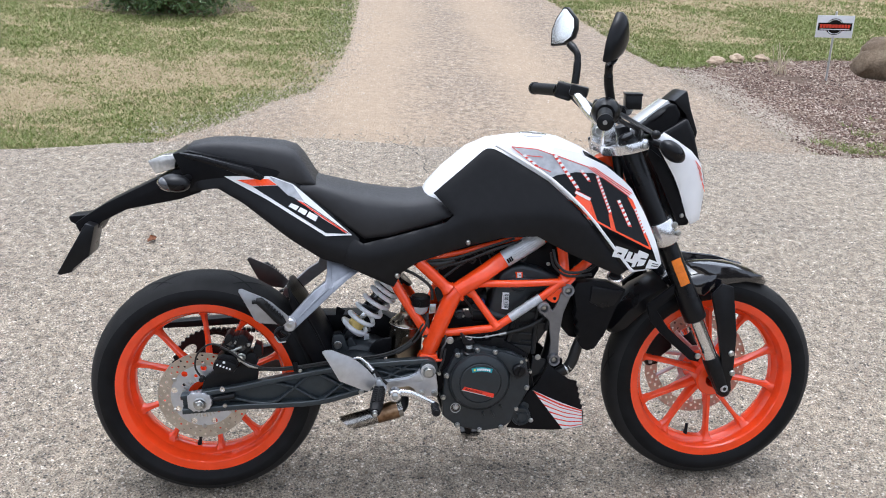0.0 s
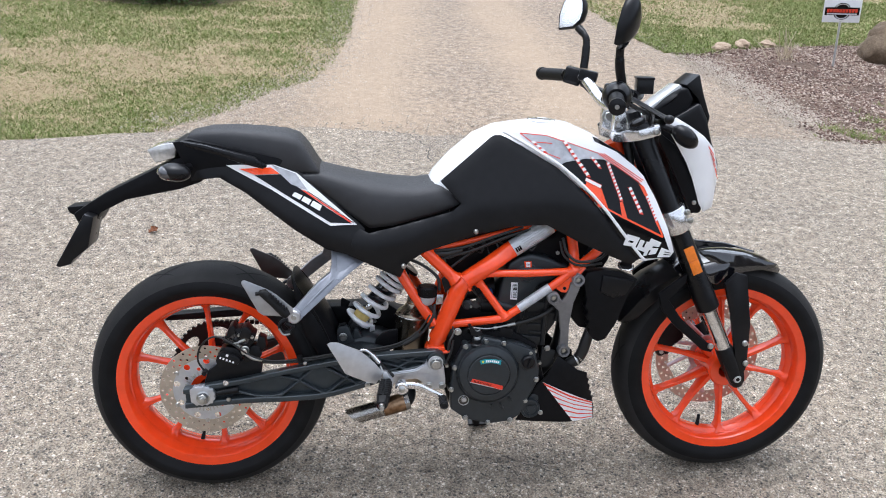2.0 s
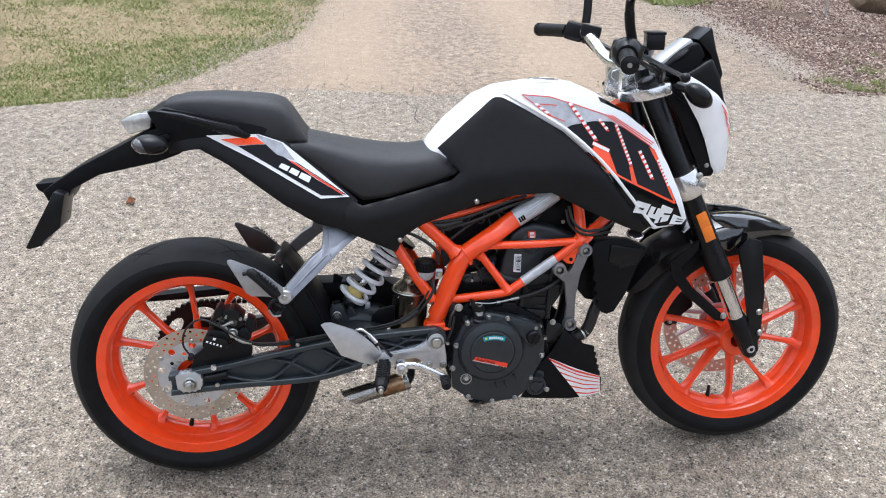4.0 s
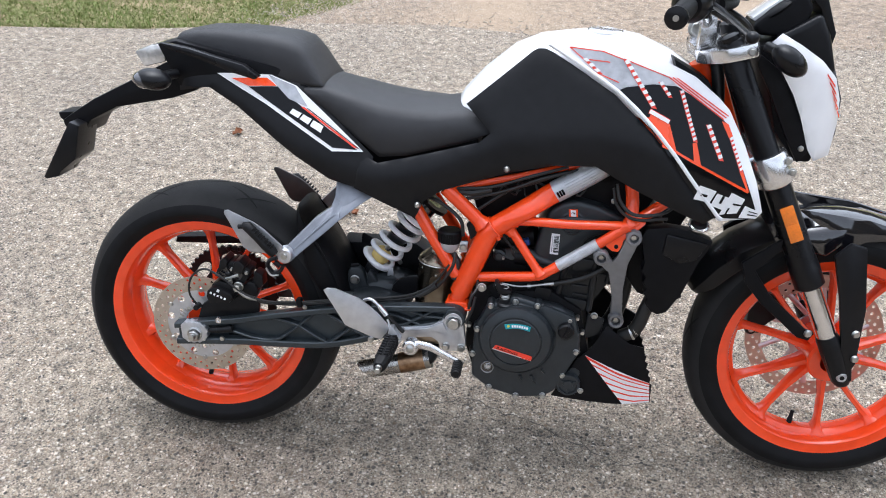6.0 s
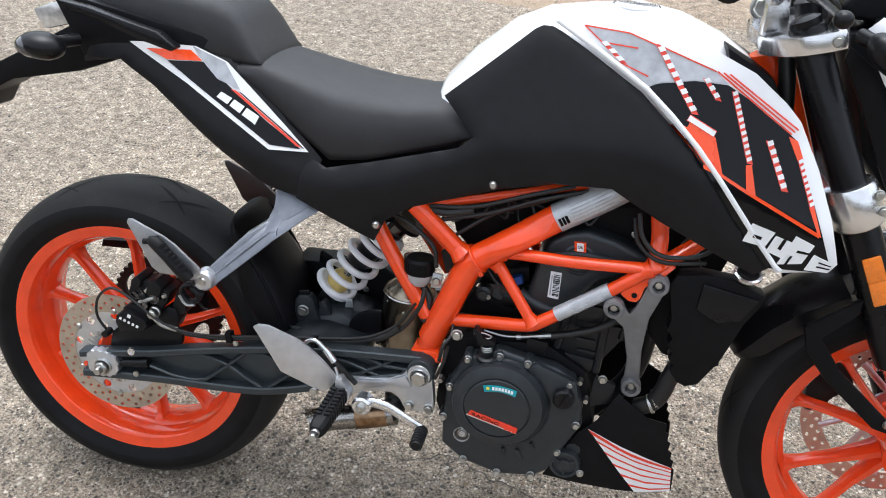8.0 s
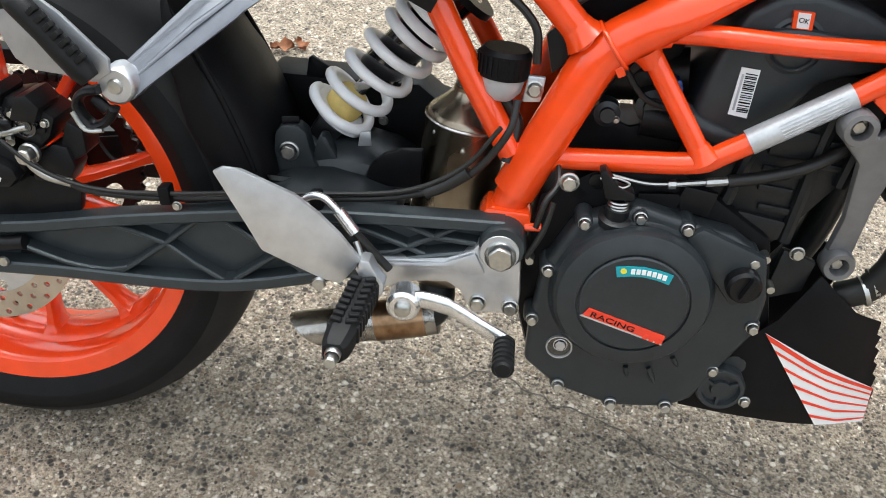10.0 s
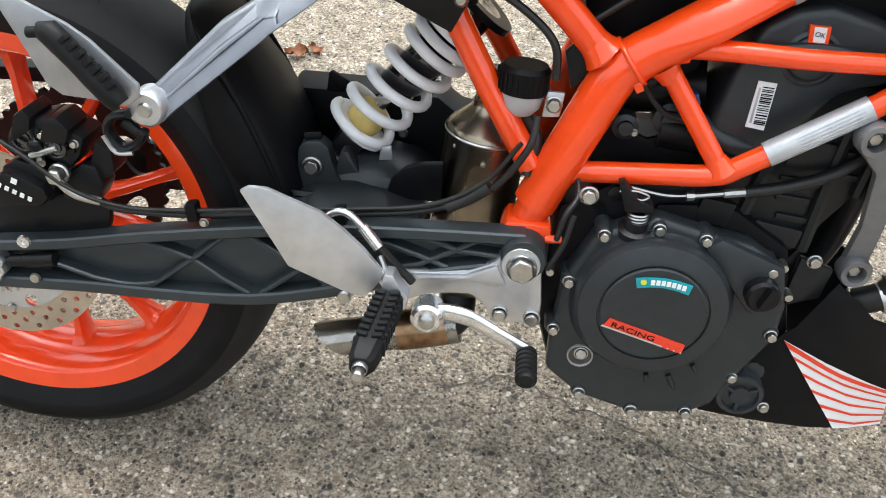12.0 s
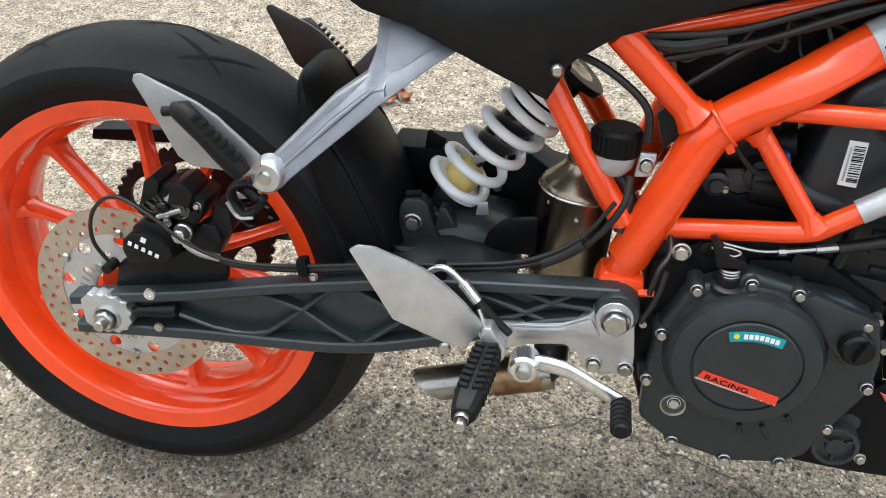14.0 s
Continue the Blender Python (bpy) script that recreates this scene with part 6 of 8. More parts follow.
for a, b in (((0.0335, 0.239), (0.0380, 0.224)), ((0.0570, 0.241), (0.0685, 0.219)), ((0.0790, 0.258), (0.0870, 0.2455))):
    part("cast_rib", tube([(a[0], -0.1160, a[1]), (a[0] * 0.4 + b[0] * 0.6, -0.1150, a[1] * 0.4 + b[1] * 0.6), (b[0], -0.1120, b[1])], [0.0030, 0.0028, 0.0018], 8), ENGINE, cover, smooth=60)
part("sight_ring", lathe([(0.0122, -0.1155), (0.0128, -0.1168), (0.0138, -0.1168), (0.0142, -0.113), (0.0122, -0.113)], (-0.039, 0, 0.252), 28, closed=True), ALU, cover, "bright sight glass ring")
part("sight_glass", lathe([(0, -0.1145), (0.0135, -0.1145), (0.0135, -0.11)], (-0.039, 0, 0.252), 24), BLACK_GLOSS, cover, "dark oil sight glass")
part("sight_screw", bolt((-0.038, -0.114, 0.254), 0.006, None, 0.003), ALU, cover)
knob = lathe([(0, -0.136), (0.014, -0.136), (0.017, -0.133), (0.018, -0.110), (0.024, -0.108), (0.024, -0.10)], (0.124, 0, 0.360), 28)
filler = part("oil_filler_cap", knob, BLACK_SATIN, cover, "black oil filler cap")
part("grip_bar", box((0.126, -0.138, 0.362), (0.006, 0.010, 0.026), (0, 20, 0), 0.002), BLACK_SATIN, filler)
filt = lathe([(0, -0.120), (0.010, -0.120), (0.011, -0.116), (0.019, -0.116), (0.020, -0.121), (0.024, -0.121), (0.026, -0.117), (0.026, -0.085)], (0.137, 0, 0.226), 32)
oilf = part("oil_filter_cover", filt, ENGINE, eng, "round grey oil filter cover")
for k in range(3):
    a = 2 * math.pi * k / 3 + 0.5
    part("web", box((0.137 + 0.014 * math.cos(a), -0.118, 0.226 + 0.014 * math.sin(a)), (0.016, 0.004, 0.004), (0, -math.degrees(a), 0), 0.001), ENGINE, oilf)
for x, z in ((0.122, 0.250), (0.164, 0.216)):
    part("filter_bolt", bolt((x, -0.120, z), 0.0050, None, 0.006), STEEL, oilf, "zinc bolt")
part("drain_hub", lathe([(0, -0.108), (0.012, -0.106), (0.014, -0.09)], (0.148, 0, 0.250), 18), ENGINE, eng)
# printed badges
badge = part("badge", prism([(-0.0248, 0.3140), (-0.0195, 0.3221), (0.0595, 0.3006), (0.0580, 0.2915)], -0.1348, -0.1330, 0), PRINT_RED, cover, "orange-red badge")
part("badge_edge", prism([(-0.0275, 0.3125), (-0.0248, 0.3140), (0.0580, 0.2915), (0.0580, 0.2895)], -0.1346, -0.1330, 0), ALU, cover)
letters = lettering("RACING", 0.0086, pose(0.0055, -0.1350, 0.3098, 90, 0, 0) @ pose(0, 0, 0, 0, 0, -15.3) @ Matrix.Diagonal((1.5, 0.95, 1, 1)))
part("badge_letters", letters, PRINT_BLACK, cover, "dark badge lettering", 0)
for k in range(3):
    x, z = 0.0372 + 0.0068 * k, 0.3018 - 0.2735 * 0.0068 * k
    part("badge_block", prism([(x, z - 0.0062), (x + 0.0022, z - 0.0008), (x + 0.0066, z - 0.0020), (x + 0.0046, z - 0.0074)], -0.1354, -0.1345, 0), PRINT_RED, cover)
arc_top = [(-0.0028 + 0.0558 * t, 0.3718 + 0.0042 * math.sin(math.pi * t) - 0.0015 * t) for t in (0, 0.25, 0.5, 0.75, 1)]
arc_low = [(x + 0.003 - 0.0053 * (x + 0.0028) / 0.0558, z - 0.0108) for x, z in reversed(arc_top)]
part("oil_sticker", prism(arc_top + arc_low, -0.1342, -0.1330, 0), PRINT_TEAL, cover, "teal oil sticker")
part("sticker_print", lathe([(0, -0.1346), (0.0030, -0.1346), (0.0030, -0.134)], (0.0055, 0, 0.3685), 14), PRINT_YELLOW, cover)
for k in range(7):
    t = 0.30 + 0.094 * k
    x, z = -0.0020 + 0.0545 * t, 0.3664 + 0.0042 * math.sin(math.pi * t) - 0.0015 * t
    part("sticker_print", box((x, -0.1345, z), (0.0038, 0.0008, 0.0054), (0, 10 * (t - 0.5), 0), 0, None, 1), PRINT_WHITE, cover)
# clutch arm and spring above the cover
part("clutch_shaft", lathe([(0, 0), (0.017, 0), (0.017, 0.007), (0.012, 0.009), (0.012, 0.020), (0, 0.020)], (-0.008, -0.108, 0.402), 24, axis=(0, -0.25, 1)), ENGINE_DARK, eng)
part("clutch_spring", tube([Vector((-0.008, -0.111, 0.411)) + Vector((0.0095 * math.cos(a), 0.0095 * math.sin(a), 0.016 * a / 31.4)) for a in [0.25 * k for k in range(126)]], 0.0013, 6), STEEL, eng, "bright coil spring")
part("clutch_arm", prism([(-0.022, 0.428), (0.006, 0.430), (0.004, 0.438), (-0.012, 0.442), (-0.026, 0.458), (-0.032, 0.456)], -0.118, -0.100, 0.002), BLACK_METAL, eng, "black clutch arm")
part("clutch_cable", tube(curve_points([(-0.020, -0.11, 0.452), (0.012, -0.116, 0.450), (0.035, -0.116, 0.452), (0.055, -0.114, 0.456)]), 0.0018, 6), STEEL, eng)
part("cable_adjuster", tube([(0.034, -0.116, 0.452), (0.041, -0.116, 0.453), (0.0415, -0.116, 0.453), (0.068, -0.115, 0.458), (0.0685, -0.115, 0.458), (0.090, -0.114, 0.462)], [0.005, 0.005, 0.003, 0.003, 0.0045, 0.0045], 8), STEEL, eng, "zinc cable adjuster")
part("clutch_cable", tube(curve_points([(0.088, -0.114, 0.461), (0.13, -0.108, 0.470), (0.17, -0.102, 0.486), (0.22, -0.09, 0.52)]), 0.0062, 10), CABLE, eng, "black clutch cable")
part("bracket", prism([(0.045, 0.425), (0.052, 0.450), (0.085, 0.446), (0.08, 0.42)], -0.112, -0.105, 0.002), BLACK_METAL, eng)
part("frame_bolt", bolt((-0.060, -0.132, 0.449), 0.0075, None, 0.008), STEEL, eng, "zinc frame bolt")
for k, (x, z, r) in enumerate(((-0.03, 0.440, 0.012), (-0.045, 0.425, 0.010), (0.03, 0.436, 0.009))):
    part("fitting", lathe([(0, -0.104), (r * 0.7, -0.104), (r, -0.098), (r, -0.08)], (x, 0, z), 16), ENGINE_DARK, eng)
part("wire_clip", tube(curve_points([(-0.03, -0.112, 0.447), (-0.015, -0.114, 0.450), (-0.002, -0.114, 0.446), (-0.008, -0.114, 0.441), (-0.02, -0.113, 0.444)]), 0.0012, 6), STEEL, eng)
# the cover stands well out from the case, its round dome further still
drawn_in([o for o in below(cover) if o.name.split(".")[0] not in ("dome", "badge", "badge_edge", "badge_letters", "badge_block", "oil_sticker", "sticker_print")] + below(eng, "clutch_shaft", "clutch_spring", "clutch_arm", "wire_clip"), lambda x, z: -0.020)
drawn_in(below(cover, "dome", "badge", "badge_edge", "badge_letters", "badge_block", "oil_sticker", "sticker_print"), lambda x, z: -0.020 - 0.016 * interp(math.hypot(x - 0.022, z - 0.331), [0.0765, 0.0805], [1, 0]), 0.005)
drawn_in(below(oilf) + below(eng, "drain_hub"), lambda x, z: -0.012)
# cylinder with its ribs, head and cover
part("cylinder", prism([(0.030, 0.42), (0.155, 0.385), (0.200, 0.455), (0.230, 0.555), (0.120, 0.585), (0.058, 0.50)], -0.088, 0.085, 0.008), ENGINE_DARK, eng, "dark cylinder block")
part("cast_panel", box((0.146, -0.088, 0.498), (0.042, 0.014, 0.030), (0, 5, 0), 0.004), ENGINE_DARK, eng)
part("cast_panel", box((0.135, -0.088, 0.410), (0.05, 0.014, 0.022), (0, 8, 0), 0.004), ENGINE_DARK, eng)
for (x, z), (w, h), a in (((0.126, 0.560), (0.034, 0.006), 6), ((0.128, 0.544), (0.032, 0.006), 5), ((0.132, 0.526), (0.034, 0.006), 5), ((0.146, 0.468), (0.044, 0.007), 5), ((0.142, 0.449), (0.034, 0.007), 4), ((0.150, 0.428), (0.04, 0.007), 5), ((0.190, 0.500), (0.022, 0.007), 5), ((0.194, 0.520), (0.024, 0.007), 5), ((0.186, 0.478), (0.022, 0.007), 5)):
    part("cast_rib", box((x, -0.0885, z), (w, 0.007, h), (0, a, 0), 0.0022), ENGINE_DARK, eng)
for a, b in (((0.165, 0.395), (0.172, 0.50)), ((0.172, 0.50), (0.178, 0.545)), ((0.098, 0.43), (0.116, 0.515)), ((0.200, 0.46), (0.208, 0.52))):
    part("cast_rib", tube([(a[0], -0.090, a[1]), (b[0], -0.090, b[1])], 0.007, 8), ENGINE_DARK, eng)
head = prism([(0.036, 0.490), (0.058, 0.590), (0.070, 0.618), (0.095, 0.634), (0.125, 0.640), (0.170, 0.630), (0.226, 0.606), (0.222, 0.585), (0.150, 0.560), (0.120, 0.512), (0.070, 0.485)], -0.103, 0.08, 0.010, 3)
head = part("head_cover", head, ENGINE, eng, "dark grey cylinder head cover")
part("cover_step", tube(curve_points([(0.060, -0.104, 0.585), (0.085, -0.105, 0.598), (0.13, -0.105, 0.603), (0.20, -0.105, 0.592)]), 0.005, 8), ENGINE, head)
part("cover_boss", lathe([(0, -0.1065), (0.017, -0.1065), (0.0195, -0.105), (0.021, -0.1025)], (0.117, 0, 0.592), 32), ENGINE, head)
part("cover_boss", lathe([(0.020, -0.1035), (0.0225, -0.1055), (0.026, -0.1035)], (0.117, 0, 0.592), 32), ENGINE, head)
part("bar_code_label", prism([(0.0765, 0.568), (0.0935, 0.567), (0.0925, 0.5215), (0.0750, 0.5235)], -0.1046, -0.1032, 0), SIGN_WHITE, head, "white bar-code label")
z = 0.5270
while z < 0.5640:
    h = random.choice((0.0006, 0.0009, 0.0014))
    part("code_bar", prism([(0.0815, z), (0.0920, z - 0.0005), (0.0920, z + h - 0.0005), (0.0815, z + h)], -0.1052, -0.1045, 0), PRINT_BLACK, head)
    z += h + random.choice((0.0007, 0.0011, 0.0016))
part("code_bar", prism([(0.0775, 0.528), (0.0795, 0.528), (0.0802, 0.562), (0.0782, 0.562)], -0.1052, -0.1045, 0), PRINT_GREY, head)
part("check_sticker", prism([(0.1070, 0.6225), (0.1250, 0.6225), (0.1262, 0.6075), (0.1088, 0.6075)], -0.1076, -0.1030, 0), PRINT_ORANGE, head, "orange and white check sticker")
part("sticker_field", prism([(0.1108, 0.6216), (0.1216, 0.6216), (0.1228, 0.6084), (0.1124, 0.6084)], -0.1082, -0.1060, 0), PRINT_WHITE, head)
part("sticker_letters", lettering("OK", 0.0062, pose(0.1170, -0.1083, 0.6150, 90, 0, 0) @ pose(0, 0, 0, 0, 0, -6)), PRINT_BLACK, head, "", 0)
for x, z in ((0.020, 0.600), (0.195, 0.640), (0.10, 0.655)):
    part("head_bolt", bolt((x, -0.09, z), 0.004, None, 0.005), STEEL, eng, "zinc bolt")
# intake, starter and wiring seen between the tubes
part("airbox", prism([(-0.10, 0.66), (-0.085, 0.60), (-0.02, 0.53), (0.03, 0.56), (0.05, 0.635), (0.20, 0.665), (0.22, 0.72), (0.14, 0.74), (0.0, 0.72)], -0.07, 0.07, 0.012), BLACK, bike, "black airbox")
# Second block, added only to keep the gap under the tank black.
part("airbox", prism([(0.085, 0.600), (0.100, 0.700), (0.150, 0.735), (0.240, 0.720), (0.285, 0.650), (0.250, 0.590), (0.170, 0.570)], -0.070, 0.070, 0.012), BLACK, bike, "black airbox block added to fill the dark gap under the tank")
thr = tube([(-0.045, -0.03, 0.525), (0.045, -0.045, 0.540)], 0.026, 20)
part("throttle_body", thr, BLACK_METAL, bike, "dark throttle body")
# Added black plate that keeps the opening between the tubes dark.
part("wiring_tray", prism([(-0.085, 0.455), (0.075, 0.455), (0.070, 0.492), (0.040, 0.505), (-0.005, 0.486), (-0.040, 0.500), (-0.062, 0.520), (-0.085, 0.500)], -0.066, -0.058, 0.003), BLACK, bike, "black cover plate behind the starter castings")
part("hose", tube([(-0.072, -0.088, 0.470), (-0.050, -0.088, 0.520), (-0.026, -0.090, 0.565)], 0.0085, 14), CABLE, bike, "black rubber hose")
part("cable_bracket", prism([(0.010, 0.437), (0.048, 0.441), (0.055, 0.420), (0.050, 0.412), (0.008, 0.413)], -0.112, -0.109, 0.001), BLACK, bike, "black cable bracket")
part("starter_motor", tube([(0.005, -0.065, 0.500), (0.075, -0.072, 0.498)], 0.020, 20), BLACK_METAL, bike, "dark starter motor")
for x, z, r in ((0.012, 0.512, 0.017), (-0.030, 0.500, 0.013)):
    part("starter_cap", lathe([(0, -0.082), (r * 0.55, -0.082), (r * 0.6, -0.078), (r, -0.076), (r * 1.05, -0.060)], (x, 0, z), 20), ENGINE, bike, "dark round casting")
    part("cap_screw", bolt((x + r * 0.7, -0.078, z - r * 0.3), 0.003, None, 0.004), STEEL, bike, "small zinc screw")
part("connector", box((0.022, -0.082, 0.536), (0.022, 0.018, 0.014), (0, -20, 0), 0.003), BLUE_PLUG, bike, "blue electrical connector")
part("intake_pipe", tube(curve_points([(0.03, -0.095, 0.520), (0.055, -0.098, 0.507), (0.085, -0.098, 0.497)]), 0.011, 14), ENGINE, bike, "grey coolant pipe")
for pts, r in (([(-0.12, -0.105, 0.652), (-0.05, -0.112, 0.662), (0.03, -0.115, 0.690), (0.10, -0.110, 0.712)], 0.0034), ([(-0.10, -0.10, 0.630), (-0.02, -0.108, 0.655), (0.05, -0.112, 0.685), (0.12, -0.105, 0.705)], 0.0035),
               ([(-0.085, -0.095, 0.600), (-0.02, -0.10, 0.650), (0.04, -0.105, 0.676), (0.10, -0.1, 0.70)], 0.0035), ([(-0.20, -0.075, 0.660), (-0.15, -0.092, 0.650), (-0.125, -0.100, 0.646), (-0.090, -0.106, 0.645), (-0.05, -0.106, 0.655)], 0.007),
               ([(-0.085, -0.142, 0.402), (-0.080, -0.143, 0.43), (-0.070, -0.130, 0.445), (-0.072, -0.105, 0.46)], 0.003), ([(-0.09, -0.146, 0.37), (-0.078, -0.146, 0.400), (-0.072, -0.142, 0.43)], 0.003),
               ([(0.195, -0.135, 0.690), (0.205, -0.142, 0.655), (0.235, -0.145, 0.632), (0.29, -0.135, 0.636), (0.33, -0.11, 0.66)], 0.0036), ([(0.19, -0.13, 0.680), (0.20, -0.138, 0.645), (0.235, -0.142, 0.622), (0.30, -0.128, 0.622)], 0.0032),
               ([(-0.06, -0.085, 0.545), (-0.07, -0.088, 0.51), (-0.075, -0.095, 0.48)], 0.006), ([(0.02, -0.09, 0.600), (0.0, -0.085, 0.57), (-0.02, -0.085, 0.545)], 0.005), ([(-0.03, -0.09, 0.56), (0.0, -0.092, 0.525), (0.04, -0.09, 0.515)], 0.003)):
    part("cable", tube(curve_points(pts), r, 8), CABLE, bike, "black cable")
rng_w = random.Random(31)
for k in range(9):
    x0 = -0.13 + 0.034 * k + rng_w.uniform(-0.01, 0.01)
    z0 = 0.640 + 0.0054 * k
    pts = [(x0, rng_w.uniform(-0.10, -0.075), z0), (x0 + rng_w.uniform(0.005, 0.03), -0.10, z0 - rng_w.uniform(0.0, 0.03)), (x0 + rng_w.uniform(0.03, 0.06), -0.095, z0 + rng_w.uniform(-0.02, 0.03)), (x0 + rng_w.uniform(0.06, 0.10), -0.085, z0 + rng_w.uniform(0.0, 0.05))]
    part("cable", tube(curve_points(pts), rng_w.uniform(0.0014, 0.0025), 8), CABLE, bike, "black cable")
part("side_bracket", prism([(-0.10, 0.575), (-0.085, 0.59), (-0.07, 0.56), (-0.09, 0.54)], -0.10, -0.09, 0.002), BLACK_METAL, bike, "black cable bracket")
# engine hanger plates
hang = prism([(0.171, 0.536), (0.182, 0.541), (0.196, 0.534), (0.208, 0.517), (0.217, 0.530), (0.232, 0.576), (0.243, 0.588), (0.257, 0.577), (0.257, 0.562), (0.238, 0.512), (0.230, 0.455), (0.230, 0.386), (0.218, 0.376), (0.204, 0.385), (0.208, 0.436), (0.200, 0.492), (0.178, 0.512)], -0.112, -0.100, 0.0035)
hang = part("engine_hanger", hang, HANGER, bike, "grey aluminium engine hanger")
for x, z in ((0.245, 0.574), (0.184, 0.527), (0.217, 0.390)):
    part("collar", lathe([(0.009, -0.112), (0.0095, -0.125), (0.0145, -0.125), (0.016, -0.122), (0.016, -0.105), (0.009, -0.105)], (x, 0, z), 26, closed=True), HANGER, hang)
    part("hanger_bolt", bolt((x, -0.112, z), 0.0062, None, 0.006), STEEL, hang, "zinc bolt")
drawn_in(below(hang), lambda x, z: interp(z, [0.39, 0.53], [0.029, -0.027]))
# belly pan
def belly_side(x, z):
    return interp(x, [0.08, 0.16, 0.22, 0.27, 0.32], [0.120, 0.118, 0.110, 0.096, 0.076])


BELLY = [(0.100, 0.196), (0.150, 0.290), (0.177, 0.316), (0.206, 0.370), (0.258, 0.326), (0.292, 0.312), (0.293, 0.296), (0.299, 0.292), (0.297, 0.279), (0.304, 0.274), (0.302, 0.260), (0.309, 0.254), (0.308, 0.242), (0.314, 0.236), (0.313, 0.224), (0.318, 0.218), (0.319, 0.174), (0.25, 0.178), (0.18, 0.187)]
belly = part("belly_pan", shell(BELLY, belly_side, edge=0.004, thick=0.003), BLACK, bike, "black belly pan with white and red stripes")
mirrored(belly)
part("belly_floor", prism([(0.02, 0.184), (0.30, 0.178), (0.312, 0.186), (0.30, 0.20), (0.02, 0.198)], -0.062, 0.062, 0.004), BLACK, bike, "black belly pan floor")
part("belly_print", decal([(0.166, 0.302), (0.312, 0.226), (0.3165, 0.178), (0.256, 0.181)], belly_side, 0.0012), PRINT_WHITE, belly, "white film", 0)
for k in range(6):
    t0, t1 = (0.0, 0.16, 0.335, 0.51, 0.685, 0.86)[k], (0.085, 0.205, 0.38, 0.555, 0.73, 0.90)[k]
    left = lambda t: (0.166 + (0.256 - 0.166) * t, 0.302 + (0.181 - 0.302) * t)
    right = lambda t: (0.312 + 0.0045 * t, 0.226 - 0.048 * t)
    (ax_, az_), (bx_, bz_), (cx_, cz_), (dx_, dz_) = left(t0), right(t0), right(t1), left(t1)
    part("belly_stripe", decal([(ax_, az_), ((ax_ + bx_) / 2, (az_ + bz_) / 2 - 0.004), (bx_, bz_), (cx_, cz_), ((cx_ + dx_) / 2, (cz_ + dz_) / 2 - 0.004), (dx_, dz_)], belly_side, 0.0022), PRINT_RED, belly, "red stripe", 0)
part("belly_bracket", prism([(0.158, 0.330), (0.195, 0.345), (0.20, 0.38), (0.165, 0.39)], -0.10, -0.09, 0.003), ENGINE_DARK, bike, "dark bracket")
part("bracket_bolt", bolt((0.178, -0.10, 0.388), 0.006, None, 0.006), STEEL, bike, "zinc bolt")
# radiator
rad = group_part("radiator", "black radiator with side shroud")
part("radiator_core", prism([(0.265, 0.585), (0.300, 0.600), (0.350, 0.45), (0.315, 0.43)], -0.115, 0.115, 0.004), BLACK_METAL, rad)
for k in range(9):
    part("fin", box((0.262 + 0.006 * k, -0.05 + 0.0 * k, 0.585 - 0.019 * k), (0.012, 0.13, 0.010), (0, 18, 0), 0.002), BLACK_METAL, rad)
cov = prism([(0.252, 0.585), (0.262, 0.602), (0.300, 0.608), (0.345, 0.604), (0.392, 0.584), (0.388, 0.570), (0.369, 0.536), (0.345, 0.468), (0.319, 0.424), (0.300, 0.417), (0.286, 0.424), (0.272, 0.442), (0.278, 0.452), (0.268, 0.462), (0.274, 0.474), (0.264, 0.486), (0.270, 0.498), (0.260, 0.510), (0.264, 0.530)], -0.138, -0.106, 0.005)
mirrored(part("radiator_shroud", cov, BLACK, rad, "black side shroud"))
part("shroud_step", prism([(0.300, 0.596), (0.384, 0.580), (0.362, 0.542), (0.330, 0.534), (0.296, 0.552)], -0.143, -0.132, 0.005), BLACK_SATIN, rad)
part("fan_housing", prism([(0.215, 0.585), (0.275, 0.600), (0.322, 0.440), (0.302, 0.425), (0.264, 0.434), (0.237, 0.470)], -0.075, 0.075, 0.010), BLACK, rad, "black fan housing")
part("cap_ring", lathe([(0.016, 0.0), (0.0205, 0.0), (0.0205, 0.004), (0.016, 0.005)], (0.361, -0.128, 0.613), 28, axis=(0.05, -0.45, 1), closed=True), ALU_BRIGHT, rad, "silver cap ring")
part("coolant_cap", lathe([(0, -0.002), (0.0165, -0.002), (0.0165, 0.006), (0.014, 0.009), (0, 0.009)], (0.361, -0.128, 0.613), 24, axis=(0.05, -0.45, 1)), BLACK_SATIN, rad, "black coolant cap")
part("coolant_hose", tube(curve_points([(0.306, -0.085, 0.452), (0.291, -0.090, 0.428), (0.281, -0.092, 0.402), (0.274, -0.092, 0.376), (0.262, -0.088, 0.352), (0.240, -0.08, 0.335)]), 0.0145, 16), CABLE, rad, "black coolant hose")
for x, z in ((0.264, 0.358), (0.258, 0.348)):
    part("hose_clamp", tube([(x, -0.088, z), (x + 0.004, -0.088, z + 0.002)], 0.0162, 20), STEEL, rad, "steel hose clamp")
part("header_pipe", tube(curve_points([(0.205, 0.03, 0.52), (0.240, 0.03, 0.49), (0.248, 0.03, 0.42), (0.225, 0.03, 0.32), (0.15, 0.02, 0.24)]), 0.018, 16), ENGINE_DARK, exh, "dark header pipe")

# ---- front fork, clamps and mudguard ----
fork = group_part("front_fork", "black upside-down front fork")
F0, F1 = Vector((0.366, 0, 0.985)), Vector((0.692, 0, 0.297))
fa = (F1 - F0).normalized()
fr = Vector((fa.z, 0, -fa.x))


def on_fork(t, y, ahead=0.0):
    p = F0.lerp(F1, t) - fr * ahead
    return Vector((p.x, y, p.z))


